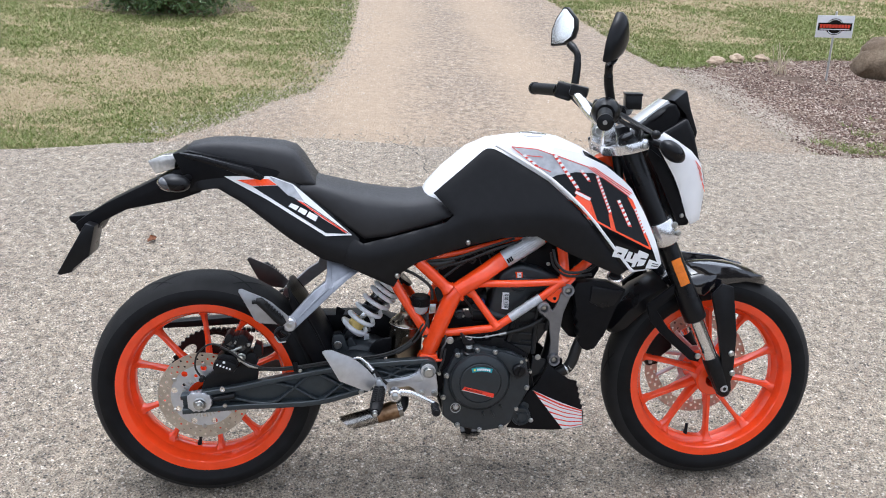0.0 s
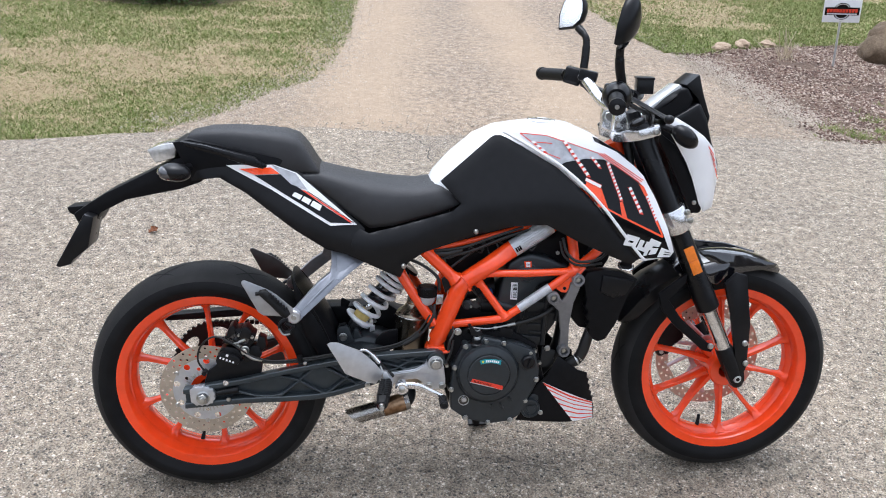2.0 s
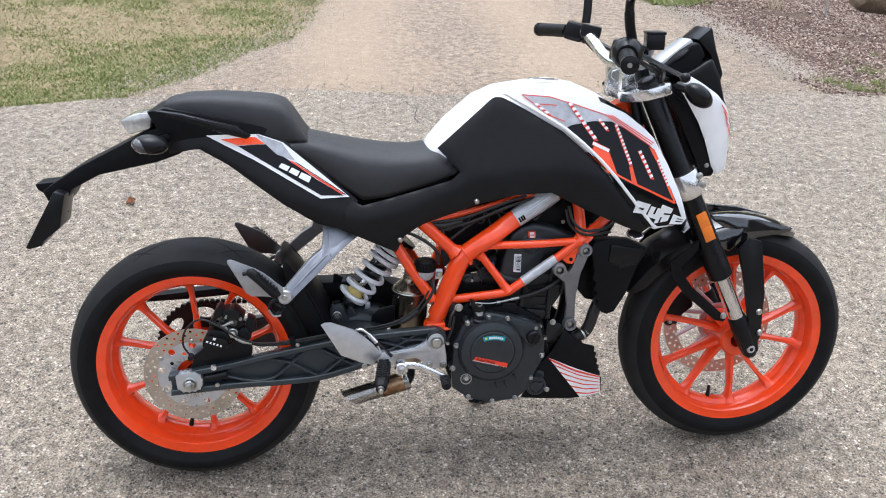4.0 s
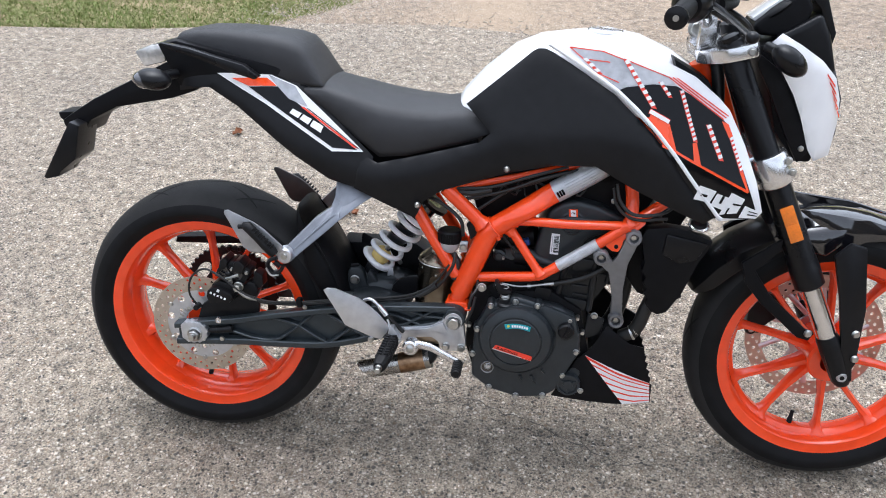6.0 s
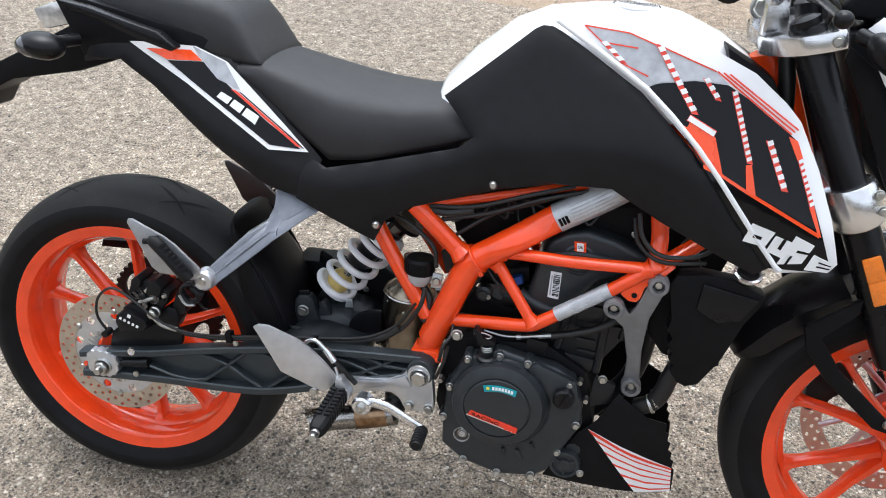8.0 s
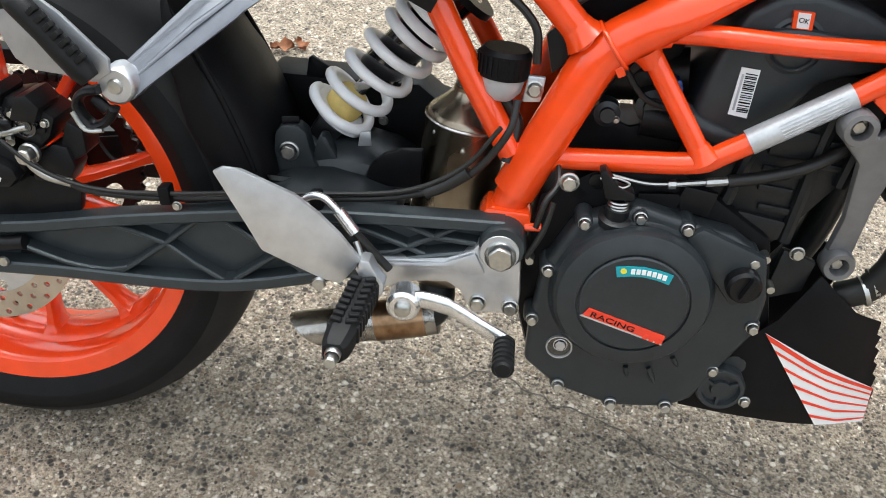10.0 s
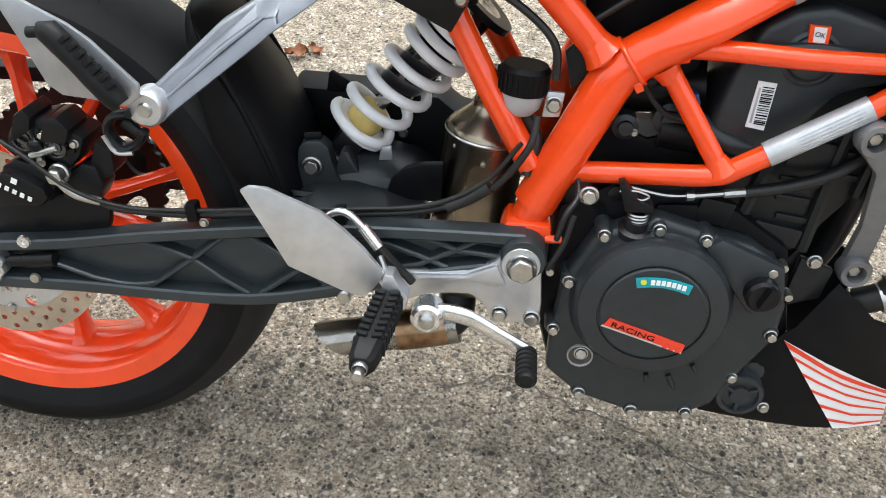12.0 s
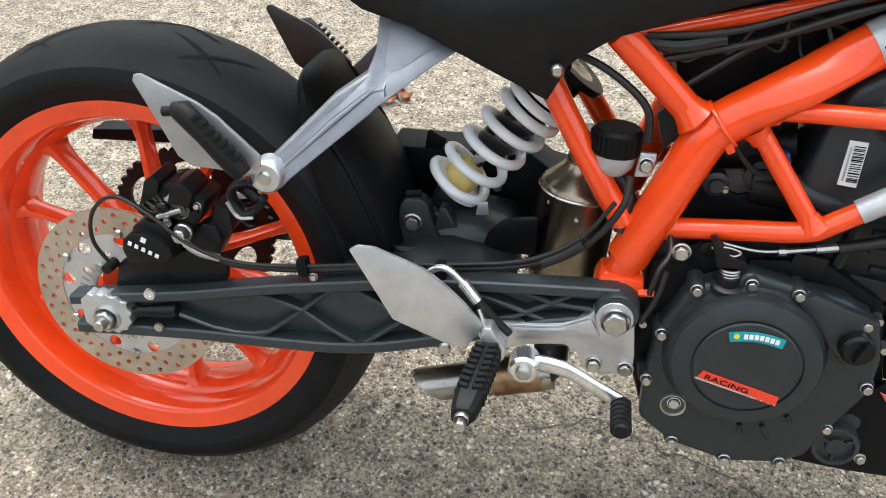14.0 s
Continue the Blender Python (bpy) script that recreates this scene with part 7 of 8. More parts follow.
for s in (-1, 1):
    y = s * 0.098
    part("upper_leg", tube([on_fork(t, y) for t in (0.028, 0.032, 0.36, 0.37, 0.63, 0.64, 0.655, 0.66, 0.715, 0.72)], [0.022, 0.0245, 0.0245, 0.026, 0.0275, 0.0290, 0.0290, 0.0300, 0.0300, 0.026], 28), BLACK_SATIN, fork, "black upper fork leg", 40)
    part("lower_leg", tube([on_fork(0.71, y), on_fork(0.90, y)], 0.0205, 28), CHROME, fork, "chrome fork tube")
    part("fork_foot", tube([on_fork(t, y) for t in (0.875, 0.885, 0.93, 0.985, 1.02, 1.035)], [0.0215, 0.0235, 0.0235, 0.0215, 0.020, 0.014], 20), BLACK_METAL, fork, "black fork foot")
    foot = prism([(0.640, 0.392), (0.662, 0.388), (0.708, 0.330), (0.715, 0.290), (0.700, 0.276), (0.676, 0.284), (0.650, 0.340)], y - 0.017, y + 0.017, 0.005)
    part("fork_foot", foot, BLACK_METAL, fork)
    part("axle_bolt", lathe([(0.005, s * 0.004), (0.009, s * 0.004), (0.011, 0)], (0.692, y + s * 0.018, 0.297), 20), ALU, fork, "silver axle bolt")
    part("fork_cap", lathe([(0, 0), (0.020, 0), (0.021, 0.004), (0.021, 0.012), (0.012, 0.016), (0, 0.016)], on_fork(0.032, y), 24, axis=-fa), BLACK_SATIN, fork, "black fork cap")
    part("clamp_eye", tube([on_fork(t, y) for t in (0.332, 0.336, 0.411, 0.415)], [0.0335, 0.0360, 0.0360, 0.0335], 28), ALU_BRIGHT, fork, "silver lower clamp")
    for t in (0.358, 0.390):
        part("clamp_bolt", bolt(on_fork(t, y + s * 0.024, 0.031), 0.0060, None, 0.007, s), STEEL, fork)
    part("clamp_bolt", bolt(Vector((0.412, s * 0.128, 0.952)), 0.0065, None, 0.006, s), STEEL, fork)
part("axle", tube([(0.692, -0.10, 0.297), (0.692, 0.10, 0.297)], 0.010, 16), STEEL, fork)
half_plan = [(-0.056, -0.030), (-0.060, -0.062), (-0.052, -0.092), (-0.034, -0.116), (-0.012, -0.130), (0.016, -0.131), (0.044, -0.124), (0.050, -0.108), (0.036, -0.086), (0.020, -0.060), (0.014, -0.030)]
plan = half_plan + [(u_, -v_) for u_, v_ in reversed(half_plan)]
yoke = bmesh.new()
face = yoke.faces.new([yoke.verts.new((u_, v_, -0.013)) for u_, v_ in plan])
ext = bmesh.ops.extrude_face_region(yoke, geom=[face])
bmesh.ops.translate(yoke, vec=(0, 0, 0.026), verts=[q for q in ext["geom"] if isinstance(q, bmesh.types.BMVert)])
bmesh.ops.recalc_face_normals(yoke, faces=yoke.faces)
bevel(yoke, 0.004, 2)
bmesh.ops.transform(yoke, matrix=pose(0.382, 0, 0.945, 0, -14, 0), verts=yoke.verts)
part("triple_clamp", yoke, ALU_BRIGHT, fork, "silver upper triple clamp")
c = on_fork(0.36, 0)
part("triple_clamp", box(c - Vector((0.022, 0, -0.004)), (0.062, 0.20, 0.026), (0, -25, 0), 0.007), ALU_BRIGHT, fork, "silver triple clamp")
part("steering_stem", tube([(0.351, 0, 0.916), (0.425, 0, 0.735)], 0.030, 24), ORANGE, fork, "orange steering head")
part("stem_nut", bolt((0.33, 0, 0.975), 0.014, None, 0.01), STEEL, fork)
part("head_wiring", tube(curve_points([(0.36, -0.04, 0.95), (0.375, -0.05, 0.88), (0.38, -0.05, 0.80), (0.36, -0.05, 0.73)]), 0.012, 12), CABLE, fork, "black wiring loom")
for k, t in enumerate((0.495, 0.545)):
    part("reflector", box(on_fork(t, -0.1285), (0.026, 0.005, 0.038), (0, -25, 0), 0.002), AMBER, fork, "amber fork reflector")
fend = arc_guard(FRONT, [(64, 0.312, 0.030, 0.012), (66, 0.318, 0.050, 0.020), (75, 0.323, 0.062, 0.026), (84, 0.326, 0.068, 0.030), (92, 0.329, 0.072, 0.040), (98, 0.331, 0.078, 0.058), (103, 0.333, 0.082, 0.072), (108, 0.335, 0.080, 0.062), (114, 0.338, 0.076, 0.044), (120, 0.340, 0.074, 0.036)], 0.050, 0.022)
fender = part("front_mudguard", fend, BLACK_GLOSS, bike, "gloss black front mudguard", 50)
part("mudguard_tail", arc_guard(FRONT, [(117, 0.336, 0.070, 0.045), (124, 0.342, 0.072, 0.050), (132, 0.349, 0.073, 0.050), (142, 0.354, 0.072, 0.050), (149, 0.354, 0.069, 0.045), (153, 0.350, 0.063, 0.03), (155, 0.344, 0.050, 0.02)], 0.050, 0.022), BLACK_SATIN, fender, "satin black rear half", 50)
for s in (-1, 1):
    y = s * 0.110
    st = prism([(0.632, 0.560), (0.660, 0.590), (0.690, 0.582), (0.712, 0.450), (0.714, 0.330), (0.702, 0.300), (0.684, 0.310), (0.676, 0.380), (0.655, 0.480)], y - 0.006, y + 0.006, 0.003)
    part("stay", st, BLACK_SATIN, fender, "black mudguard stay")
    st = prism([(0.458, 0.535), (0.530, 0.592), (0.528, 0.566), (0.486, 0.520), (0.522, 0.470), (0.604, 0.398), (0.622, 0.392), (0.612, 0.374), (0.588, 0.380), (0.506, 0.450), (0.470, 0.492)], y - 0.006, y + 0.006, 0.003)
    part("stay", st, BLACK, fender, "black mudguard stay")
    for x, z in ((0.701, 0.398), (0.709, 0.342), (0.608, 0.392)):
        part("stay_bolt", lathe([(0, s * 0.006), (0.006, s * 0.005), (0.0085, 0)], (x, s * 0.118, z), 16), STEEL, fender, "bright bolt")
    part("skirt", shell([(0.560, 0.640), (0.620, 0.600), (0.650, 0.555), (0.700, 0.580), (0.780, 0.590), (0.790, 0.600), (0.70, 0.625)], lambda x, z: 0.074 + 0.10 * (0.60 - z) * (1 if z < 0.60 else 0.5), sign=s, edge=0.004), BLACK_GLOSS, fender, "gloss black mudguard skirt")
fcal = group_part("front_brake_caliper", "black front brake caliper")
part("caliper_body", prism([(0.530, 0.300), (0.528, 0.370), (0.552, 0.400), (0.600, 0.390), (0.606, 0.350), (0.575, 0.325), (0.565, 0.300)], 0.055, 0.110, 0.008), BLACK_METAL, fcal)
part("caliper_lug", lathe([(0, 0.050), (0.011, 0.050), (0.014, 0.055), (0.014, 0.075)], (0.541, 0, 0.312), 20), BLACK_METAL, fcal)
part("caliper_bolt", bolt((0.541, 0.050, 0.312), 0.005, None, 0.004), STEEL, fcal)
part("brake_hose", tube(curve_points([(0.55, 0.09, 0.39), (0.53, 0.085, 0.47), (0.50, 0.06, 0.62), (0.46, 0.04, 0.74)]), 0.005, 8), CABLE, bike, "black front brake hose")

# ---- handlebar and controls ----
bar = group_part("handlebar", "silver handlebar with black grips and mirrors")
way = curve_points([(0.225, -0.365, 1.042), (0.262, -0.235, 1.052), (0.285, -0.165, 1.052), (0.318, -0.085, 1.012), (0.330, -0.03, 1.000), (0.330, 0.03, 1.003), (0.318, 0.085, 1.020), (0.295, 0.165, 1.066), (0.262, 0.235, 1.068), (0.222, 0.365, 1.068)], 8)
part("tube", tube(way[9:-9], 0.0140, 18), ALU_BRIGHT, bar, "bright silver handlebar tube", 60)
for s, dz in ((-1, 0.0), (1, 0.022)):
    g0, g1 = Vector((0.226, s * 0.360, 1.043 + dz)), Vector((0.264, s * 0.228, 1.051 + dz * 0.8))
    prof = []
    n = 26
    for k in range(n):
        prof.append(g0.lerp(g1, k / (n - 1)))
    part("grip", tube(prof, [0.0172 if k % 2 else 0.0160 for k in range(n)], 18), PEG_RUBBER, bar, "black ribbed rubber grip", 60)
    part("bar_end", tube([g0 + (g0 - g1).normalized() * 0.012, g0 + (g0 - g1).normalized() * 0.010, g0], [0.014, 0.0185, 0.0185], 20), BLACK_SATIN, bar, "black bar end")
    part("bar_end_screw", tube([g0 + (g0 - g1).normalized() * 0.0135, g0 + (g0 - g1).normalized() * 0.010], 0.005, 12), STEEL, bar)
    h = Vector((0.275, s * 0.200, 1.052 + dz * 0.8))
    part("switch_housing", box(h, (0.050, 0.060, 0.046), (0, 15, s * -16), 0.010, None, 3), BLACK_SATIN, bar, "black switch housing")
    part("switch_button", box(h + Vector((-0.026, s * 0.005, 0.008)), (0.006, 0.016, 0.010), (0, 15, 0), 0.002), BLACK, bar)
    part("lever_perch", box(Vector((0.305, s * 0.155, 1.050 + dz)), (0.05, 0.035, 0.030), (0, 10, s * -20), 0.006), BLACK_METAL, bar, "black lever perch")
    part("lever", tube(curve_points([(0.312, s * 0.165, 1.046 + dz), (0.326, s * 0.22, 1.036 + dz), (0.338, s * 0.29, 1.024 + dz), (0.345, s * 0.345, 1.016 + dz)]), [0.008] * 8 + [0.0065] * 16 + [0.0085], 10, flat=0.7), BLACK_SATIN, bar, "black hand lever")
    part("lever_ball", ball((0.346, s * 0.350, 1.015 + dz), (0.011, 0.011, 0.010)), BLACK_SATIN, bar)
    # mirror
    mz = 0.012 if s > 0 else 0.0
    
    bx = 0.022 if s > 0 else 0.0
    mx, mz2 = (-0.005, -0.008) if s > 0 else (-0.011, -0.016)
    stem = curve_points([Vector((0.283 + bx, s * 0.205, 1.078 + dz * 0.5)), Vector((0.274 + bx * 1.6, s * 0.209, 1.118 + mz)), Vector((0.270 + bx * 1.8, s * 0.217, 1.158 + mz)), Vector((0.280 + bx * 0.9 + mx, s * 0.246, 1.192 + mz + mz2))])
    mir = part("mirror_stem", tube(stem, [0.011] * 12 + [0.0095] * 8 + [0.011] * 5, 14), BLACK_SATIN, bar, "black mirror stem", 60)
    turn = pose(0.272 + (0.020 if s > 0 else 0.0) + mx, s * 0.275, 1.236 + mz + mz2, 0, 9, s * 32)
    rings = []
    for d, k in ((-0.006, 0.97), (-0.002, 1.0), (0.006, 1.0), (0.016, 0.88), (0.024, 0.62), (0.028, 0.30)):
        outline = [(0.044, -0.052), (0.050, -0.010), (0.040, 0.025), (0.016, 0.058), (0.002, 0.058), (-0.036, 0.028), (-0.042, 0.0), (-0.036, -0.026), (-0.010, -0.046)]
        rings.append([turn @ Vector((d, s * y * k, z * k)) for y, z in outline])
    part("mirror_shell", loft(rings), BLACK_SATIN, mir, "black mirror housing", 50)
    b = bmesh.new()
    vs = [b.verts.new(turn @ Vector((-0.0068, s * y * 0.90, z * 0.90))) for y, z in outline]
    b.faces.new(vs)
    part("mirror_glass", b, MIRROR, mir, "silvered mirror glass", 0)
for s in (-1, 1):
    part("riser", prism([(0.316, 0.938), (0.352, 0.948), (0.346, 1.018), (0.318, 1.020)], s * 0.05 - 0.014, s * 0.05 + 0.014, 0.005), ALU_BRIGHT, bar, "silver bar riser")
    part("riser_bolt", lathe([(0, 0), (0.013, 0), (0.013, 0.010), (0.009, 0.013), (0, 0.013)], (0.332, s * 0.080, 0.945), 20, axis=(-0.2, 0, 1)), BLACK_SATIN, bar, "black cap")
res = box((0.364, -0.125, 1.068), (0.040, 0.050, 0.034), (0, 0, -12), 0.004)
res = part("fluid_reservoir", res, BLACK_SATIN, bar, "square black fluid reservoir")
part("reservoir_lid", box((0.364, -0.125, 1.087), (0.043, 0.053, 0.006), (0, 0, -12), 0.002), BLACK_METAL, res)
part("master_cylinder", tube([(0.322, -0.165, 1.045), (0.360, -0.10, 1.045)], 0.014, 14), BLACK_METAL, bar, "black master cylinder")
part("throttle_tube", tube([(0.258, -0.252, 1.050), (0.262, -0.242, 1.051), (0.270, -0.215, 1.052), (0.274, -0.195, 1.053)], [0.022, 0.031, 0.034, 0.030], 24), BLACK_SATIN, bar)
for pts in ([(0.30, 0.15, 1.055), (0.345, 0.10, 1.03), (0.385, 0.03, 1.0), (0.40, 0.0, 0.95)], [(0.30, -0.15, 1.04), (0.35, -0.13, 1.015), (0.395, -0.08, 0.995), (0.41, -0.03, 0.95)], [(0.345, -0.10, 1.035), (0.385, -0.12, 1.01), (0.40, -0.10, 0.985), (0.395, -0.06, 0.95)], [(0.29, 0.18, 1.055), (0.33, 0.12, 1.01), (0.37, 0.06, 0.985)]):
    part("cable", tube(curve_points(pts), 0.0055, 8), CABLE, bar, "black cable")
part("ignition_lock", lathe([(0, 0), (0.017, 0), (0.018, 0.004), (0.018, 0.03), (0.012, 0.034), (0, 0.034)], (0.385, -0.02, 0.968), 20, axis=(-0.3, 0, 1)), BLACK_SATIN, bar, "black ignition lock")

for o in below(bar):
    for v in o.data.vertices:
        v.co += Vector((interp(v.co.y, [-0.3, 0.0, 0.3], [0.015, 0.008, 0.006]), 0, interp(v.co.y, [-0.3, 0.0, 0.3], [-0.011, -0.006, -0.004])))

# ---- headlight mask and instruments ----
mask = group_part("headlight_mask", "white headlight mask with smoked lamp")


def mask_side(x, z):
    return interp(x, [0.43, 0.47, 0.52, 0.57, 0.605], [0.118, 0.118, 0.110, 0.092, 0.062])


MASK = [(0.440, 0.970), (0.462, 0.992), (0.500, 0.972), (0.545, 0.944), (0.580, 0.910), (0.598, 0.868), (0.602, 0.820), (0.595, 0.760), (0.562, 0.752), (0.546, 0.775), (0.522, 0.835), (0.500, 0.880), (0.470, 0.925)]
ms = part("mask_panel", shell(MASK, mask_side, edge=0.006, step=0.02), WHITE, mask, "white side panel")
mirrored(ms)
for k in range(5):
    z = 0.922 - 0.015 * k
    x = 0.556 + 0.0075 * k
    part("mask_print", decal([(x, z), (x + 0.022 - 0.0018 * k, z - 0.024), (x + 0.0225 - 0.0018 * k, z - 0.029), (x + 0.001, z - 0.0045)], mask_side, 0.0014), PRINT_ORANGE if k > 2 else PRINT_RED, ms, "red slanted stripe", 0)
part("mask_inner", prism([(0.430, 0.965), (0.50, 0.97), (0.56, 0.92), (0.575, 0.80), (0.560, 0.745), (0.53, 0.745), (0.485, 0.80), (0.46, 0.88)], -0.078, 0.078, 0.008), BLACK, mask, "black lamp housing")
part("lamp_bridge", prism([(0.462, 0.980), (0.505, 1.004), (0.540, 1.026), (0.562, 0.985), (0.584, 0.915), (0.560, 0.920), (0.500, 0.960)], -0.066, 0.066, 0.018, 4), BLACK_SATIN, mask, "black lamp surround")
part("headlamp", prism([(0.548, 0.960), (0.582, 0.925), (0.603, 0.870), (0.604, 0.800), (0.594, 0.765), (0.575, 0.77), (0.57, 0.85), (0.545, 0.93)], -0.062, 0.062, 0.010), SMOKE, mask, "smoked headlamp lens")
part("visor", prism([(0.505, 1.066), (0.538, 1.093), (0.552, 1.045), (0.574, 0.988), (0.568, 0.955), (0.556, 0.965), (0.540, 1.03)], -0.050, 0.050, 0.004), BLACK_SATIN, mask, "dark smoked visor")
dash = prism([(0.420, 0.994), (0.427, 1.006), (0.490, 1.056), (0.510, 1.060), (0.527, 1.032), (0.518, 1.002), (0.474, 0.978), (0.434, 0.980)], -0.054, 0.054, 0.016, 4)
ball((0.4655, 0, 1.0275), (0.056, 0.060, 0.013), (0, -38.4, 0), dash, 32, 12)
dash = part("instrument_panel", dash, BLACK, mask, "black instrument panel with grey display")
part("display", box((0.4602, 0, 1.0342), (0.092, 0.078, 0.0115), (0, -38.4, 0), 0.003), LCD, dash, "pale grey LCD display")
for s in (-1, 1):
    st = tube([(0.438, s * 0.118, 0.968), (0.452, s * 0.145, 0.962)], 0.010, 12)
    st = ball((0.466, s * 0.172, 0.952), (0.037, 0.030, 0.022), (0, 38, 0), st)
    part("turn_signal", st, BLACK_SATIN, mask, "black front turn signal")
part("side_fairing", prism([(0.435, 0.95), (0.470, 0.925), (0.500, 0.880), (0.525, 0.83), (0.548, 0.77), (0.53, 0.748), (0.50, 0.80), (0.46, 0.88), (0.43, 0.93)], -0.098, -0.082, 0.004), BLACK, mask, "black inner fairing")
part("fairing_screw", lathe([(0, -0.004), (0.005, -0.003), (0.006, 0)], (0.532, -0.100, 0.778), 14), STEEL, mask, "small screw")
for o in below(mask):
    o.data.transform(Matrix.Translation((0.003, 0, -0.007)))
# side stand on the far side
stand = group_part("side_stand", "black steel side stand")
part("leg", tube([(-0.01, 0.10, 0.24), (0.025, 0.150, 0.10), (0.04, 0.178, 0.045)], [0.013, 0.012, 0.011], 12), BLACK_METAL, stand)
part("stand_foot", box((0.045, 0.185, 0.050), (0.06, 0.035, 0.007), (13, 0, 0), 0.002), BLACK_METAL, stand)

# ---- cracks and dead leaves on the asphalt ----
def ribbon(pts, w, z=0.0012):
    b = bmesh.new()
    prev = None
    n = 14
    for (ax, ay), (bx, by) in zip(pts, pts[1:]):
        for k in range(n):
            t = k / n
            x, y = ax + (bx - ax) * t, ay + (by - ay) * t
            dx, dy = by - ay, ax - bx
            q = math.hypot(dx, dy)
            off = 0.022 * noise.noise((x * 9, y * 9, 3)) + 0.010 * noise.noise((x * 40, y * 40, 8))
            ww = w * (0.25 + 0.9 * abs(noise.noise((x * 25, y * 25, 1))) + 0.5 * random.random())
            pair = [b.verts.new((x + dx / q * (off + s * ww), y + dy / q * (off + s * ww), z)) for s in (-1, 1)]
            if prev:
                b.faces.new((prev[0], prev[1], pair[1], pair[0]))
            prev = pair
    return b


for pts, w in (([(-0.642, 4.861), (-0.490, 4.746), (-0.419, 4.604), (-0.378, 4.403)], 0.005), ([(-0.239, 2.203), (-0.148, 2.255), (-0.05, 2.25), (0.061, 2.217), (0.138, 2.183), (0.214, 2.166), (0.296, 2.167), (0.402, 2.17)], 0.0018),
               ([(0.960, 3.520), (1.254, 3.534), (1.664, 3.605)], 0.0016), ([(-2.493, 3.400), (-2.349, 3.530), (-2.237, 3.730)], 0.0025)):
    part("crack", ribbon(pts, w), CRACK, road, "thin wandering crack", 0)
for x, y, a, s in ((-0.795, 2.965, 20, 1.0), (-0.765, 2.990, 140, 0.8), (-1.433, 3.402, 60, 0.9)):
    b = bmesh.new()
    bmesh.ops.create_grid(b, x_segments=8, y_segments=6, size=0.5)
    for v in b.verts:
        u, w = v.co.x * 2, v.co.y * 2
        wide = 0.020 * (1 - u * u) ** 0.6 * (1 + 0.35 * math.sin(9 * u))
        v.co = Vector((0.026 * u, wide * 0.8 * w, 0.004 + 0.010 * w * w + 0.006 * math.sin(4 * u) * w + 0.003))
    bmesh.ops.solidify(b, geom=b.faces[:], thickness=0.0006)
    leaf = part("dead_leaf", b, DEAD_LEAF, None)
    leaf.matrix_world = pose(x, y, 0.002, 8, -5, a) @ Matrix.Scale(s, 4)
    tagged(leaf, "curled rust-brown dead leaf on the asphalt", "leaf", "dead leaves")


# ---- loose stuff: grass, chips and stones ----
def inside(x, y, pts):
    c = False
    for (ax, ay), (bx, by) in zip(pts, pts[1:] + pts[:1]):
        if (ay > y) != (by > y) and x < (bx - ax) * (y - ay) / (by - ay) + ax:
            c = not c
    return c


def road_edge(x):
    return interp(x, [-12.000, -2.593, -1.738, -1.056, -0.421, 1.163, 2.326, 12.000], [1.900, 4.287, 4.619, 4.812, 4.814, 5.114, 5.205, 7.700])


def stuff(name, verts, faces, material, label, category):
    me = bpy.data.meshes.new(name)
    me.from_pydata(verts, [], faces)
    me.materials.append(material)
    return tagged(new(name, me), label, category, kind="stuff")


rng = np.random.default_rng(7)


def dryness(x, y):
    """How dry the lawn is: above 0 straw, below 0 green. A worn band crosses the lawn, with green along its edges."""
    if x < 0:
        d = y - road_edge(x)
        worn = interp(d, [0.0, 0.45, 0.85, 1.25, 1.85, 2.15, 2.8], [-0.40, -0.22, 0.04, 0.17, 0.15, -0.16, -0.22]) - interp(x, [-2.0, -1.6], [0.0, 0.20])
    else:
        worn = interp(y, [7.3, 7.8, 8.1, 9.2, 9.6, 10.5], [-0.35, -0.16, 0.12, 0.05, 0.10, 0.10]) - (interp(x, [1.7, 2.3, 3.6, 4.2], [0.0, 0.34, 0.34, 0.12]) if y < 9.6 else 0.0)
    return worn + 0.40 * noise.noise((x * 0.8, y * 1.6, 4.0)) + 0.42 * noise.noise((x * 2.6, y * 4.4, 9.0)) + 0.30 * noise.noise((x * 7.0, y * 11.0, 2.0))


def on_lawn(x, y):
    return y > road_edge(x) + 0.03 * noise.noise((x * 5, y * 5, 2)) and not inside(x, y, DRIVE_SOFT) and not inside(x, y, BED)


def blades(n, xr, yr, dry, tall, name, material, label, grows=on_lawn):
    V, F = [], []
    made = 0
    while made < n:
        x, y = rng.uniform(*xr), yr[0] + (yr[1] - yr[0]) * rng.random() ** 1.5
        if not grows(x, y):
            made += 0.02
            continue
        if (dryness(x, y) + rng.normal(0, 0.15) > 0) != dry and rng.random() < 0.88:
            made += 0.05
            continue
        h = tall * rng.uniform(0.45, 1.2)
        a, w = rng.uniform(0, 6.283), rng.uniform(0.0016, 0.0032) * (1.0 + 0.12 * max(0, y - 5))
        lx, ly = rng.normal(0, 0.9) * h, rng.normal(0, 0.9) * h
        if dry:
            lx, ly, h = lx * 1.8, ly * 1.8, h * 0.5
        cx, cy = math.cos(a) * w, math.sin(a) * w
        i = len(V)
        V += [(x - cx, y - cy, -0.012), (x + cx, y + cy, -0.012), (x + lx * 0.4 + cx * 0.8, y + ly * 0.4 + cy * 0.8, h * 0.6 - 0.012), (x + lx * 0.4 - cx * 0.8, y + ly * 0.4 - cy * 0.8, h * 0.6 - 0.012), (x + lx, y + ly, h - 0.012)]
        F += [(i, i + 1, i + 2, i + 3), (i + 3, i + 2, i + 4)]
        made += 1
    return stuff(name, V, F, material, label, "grass")


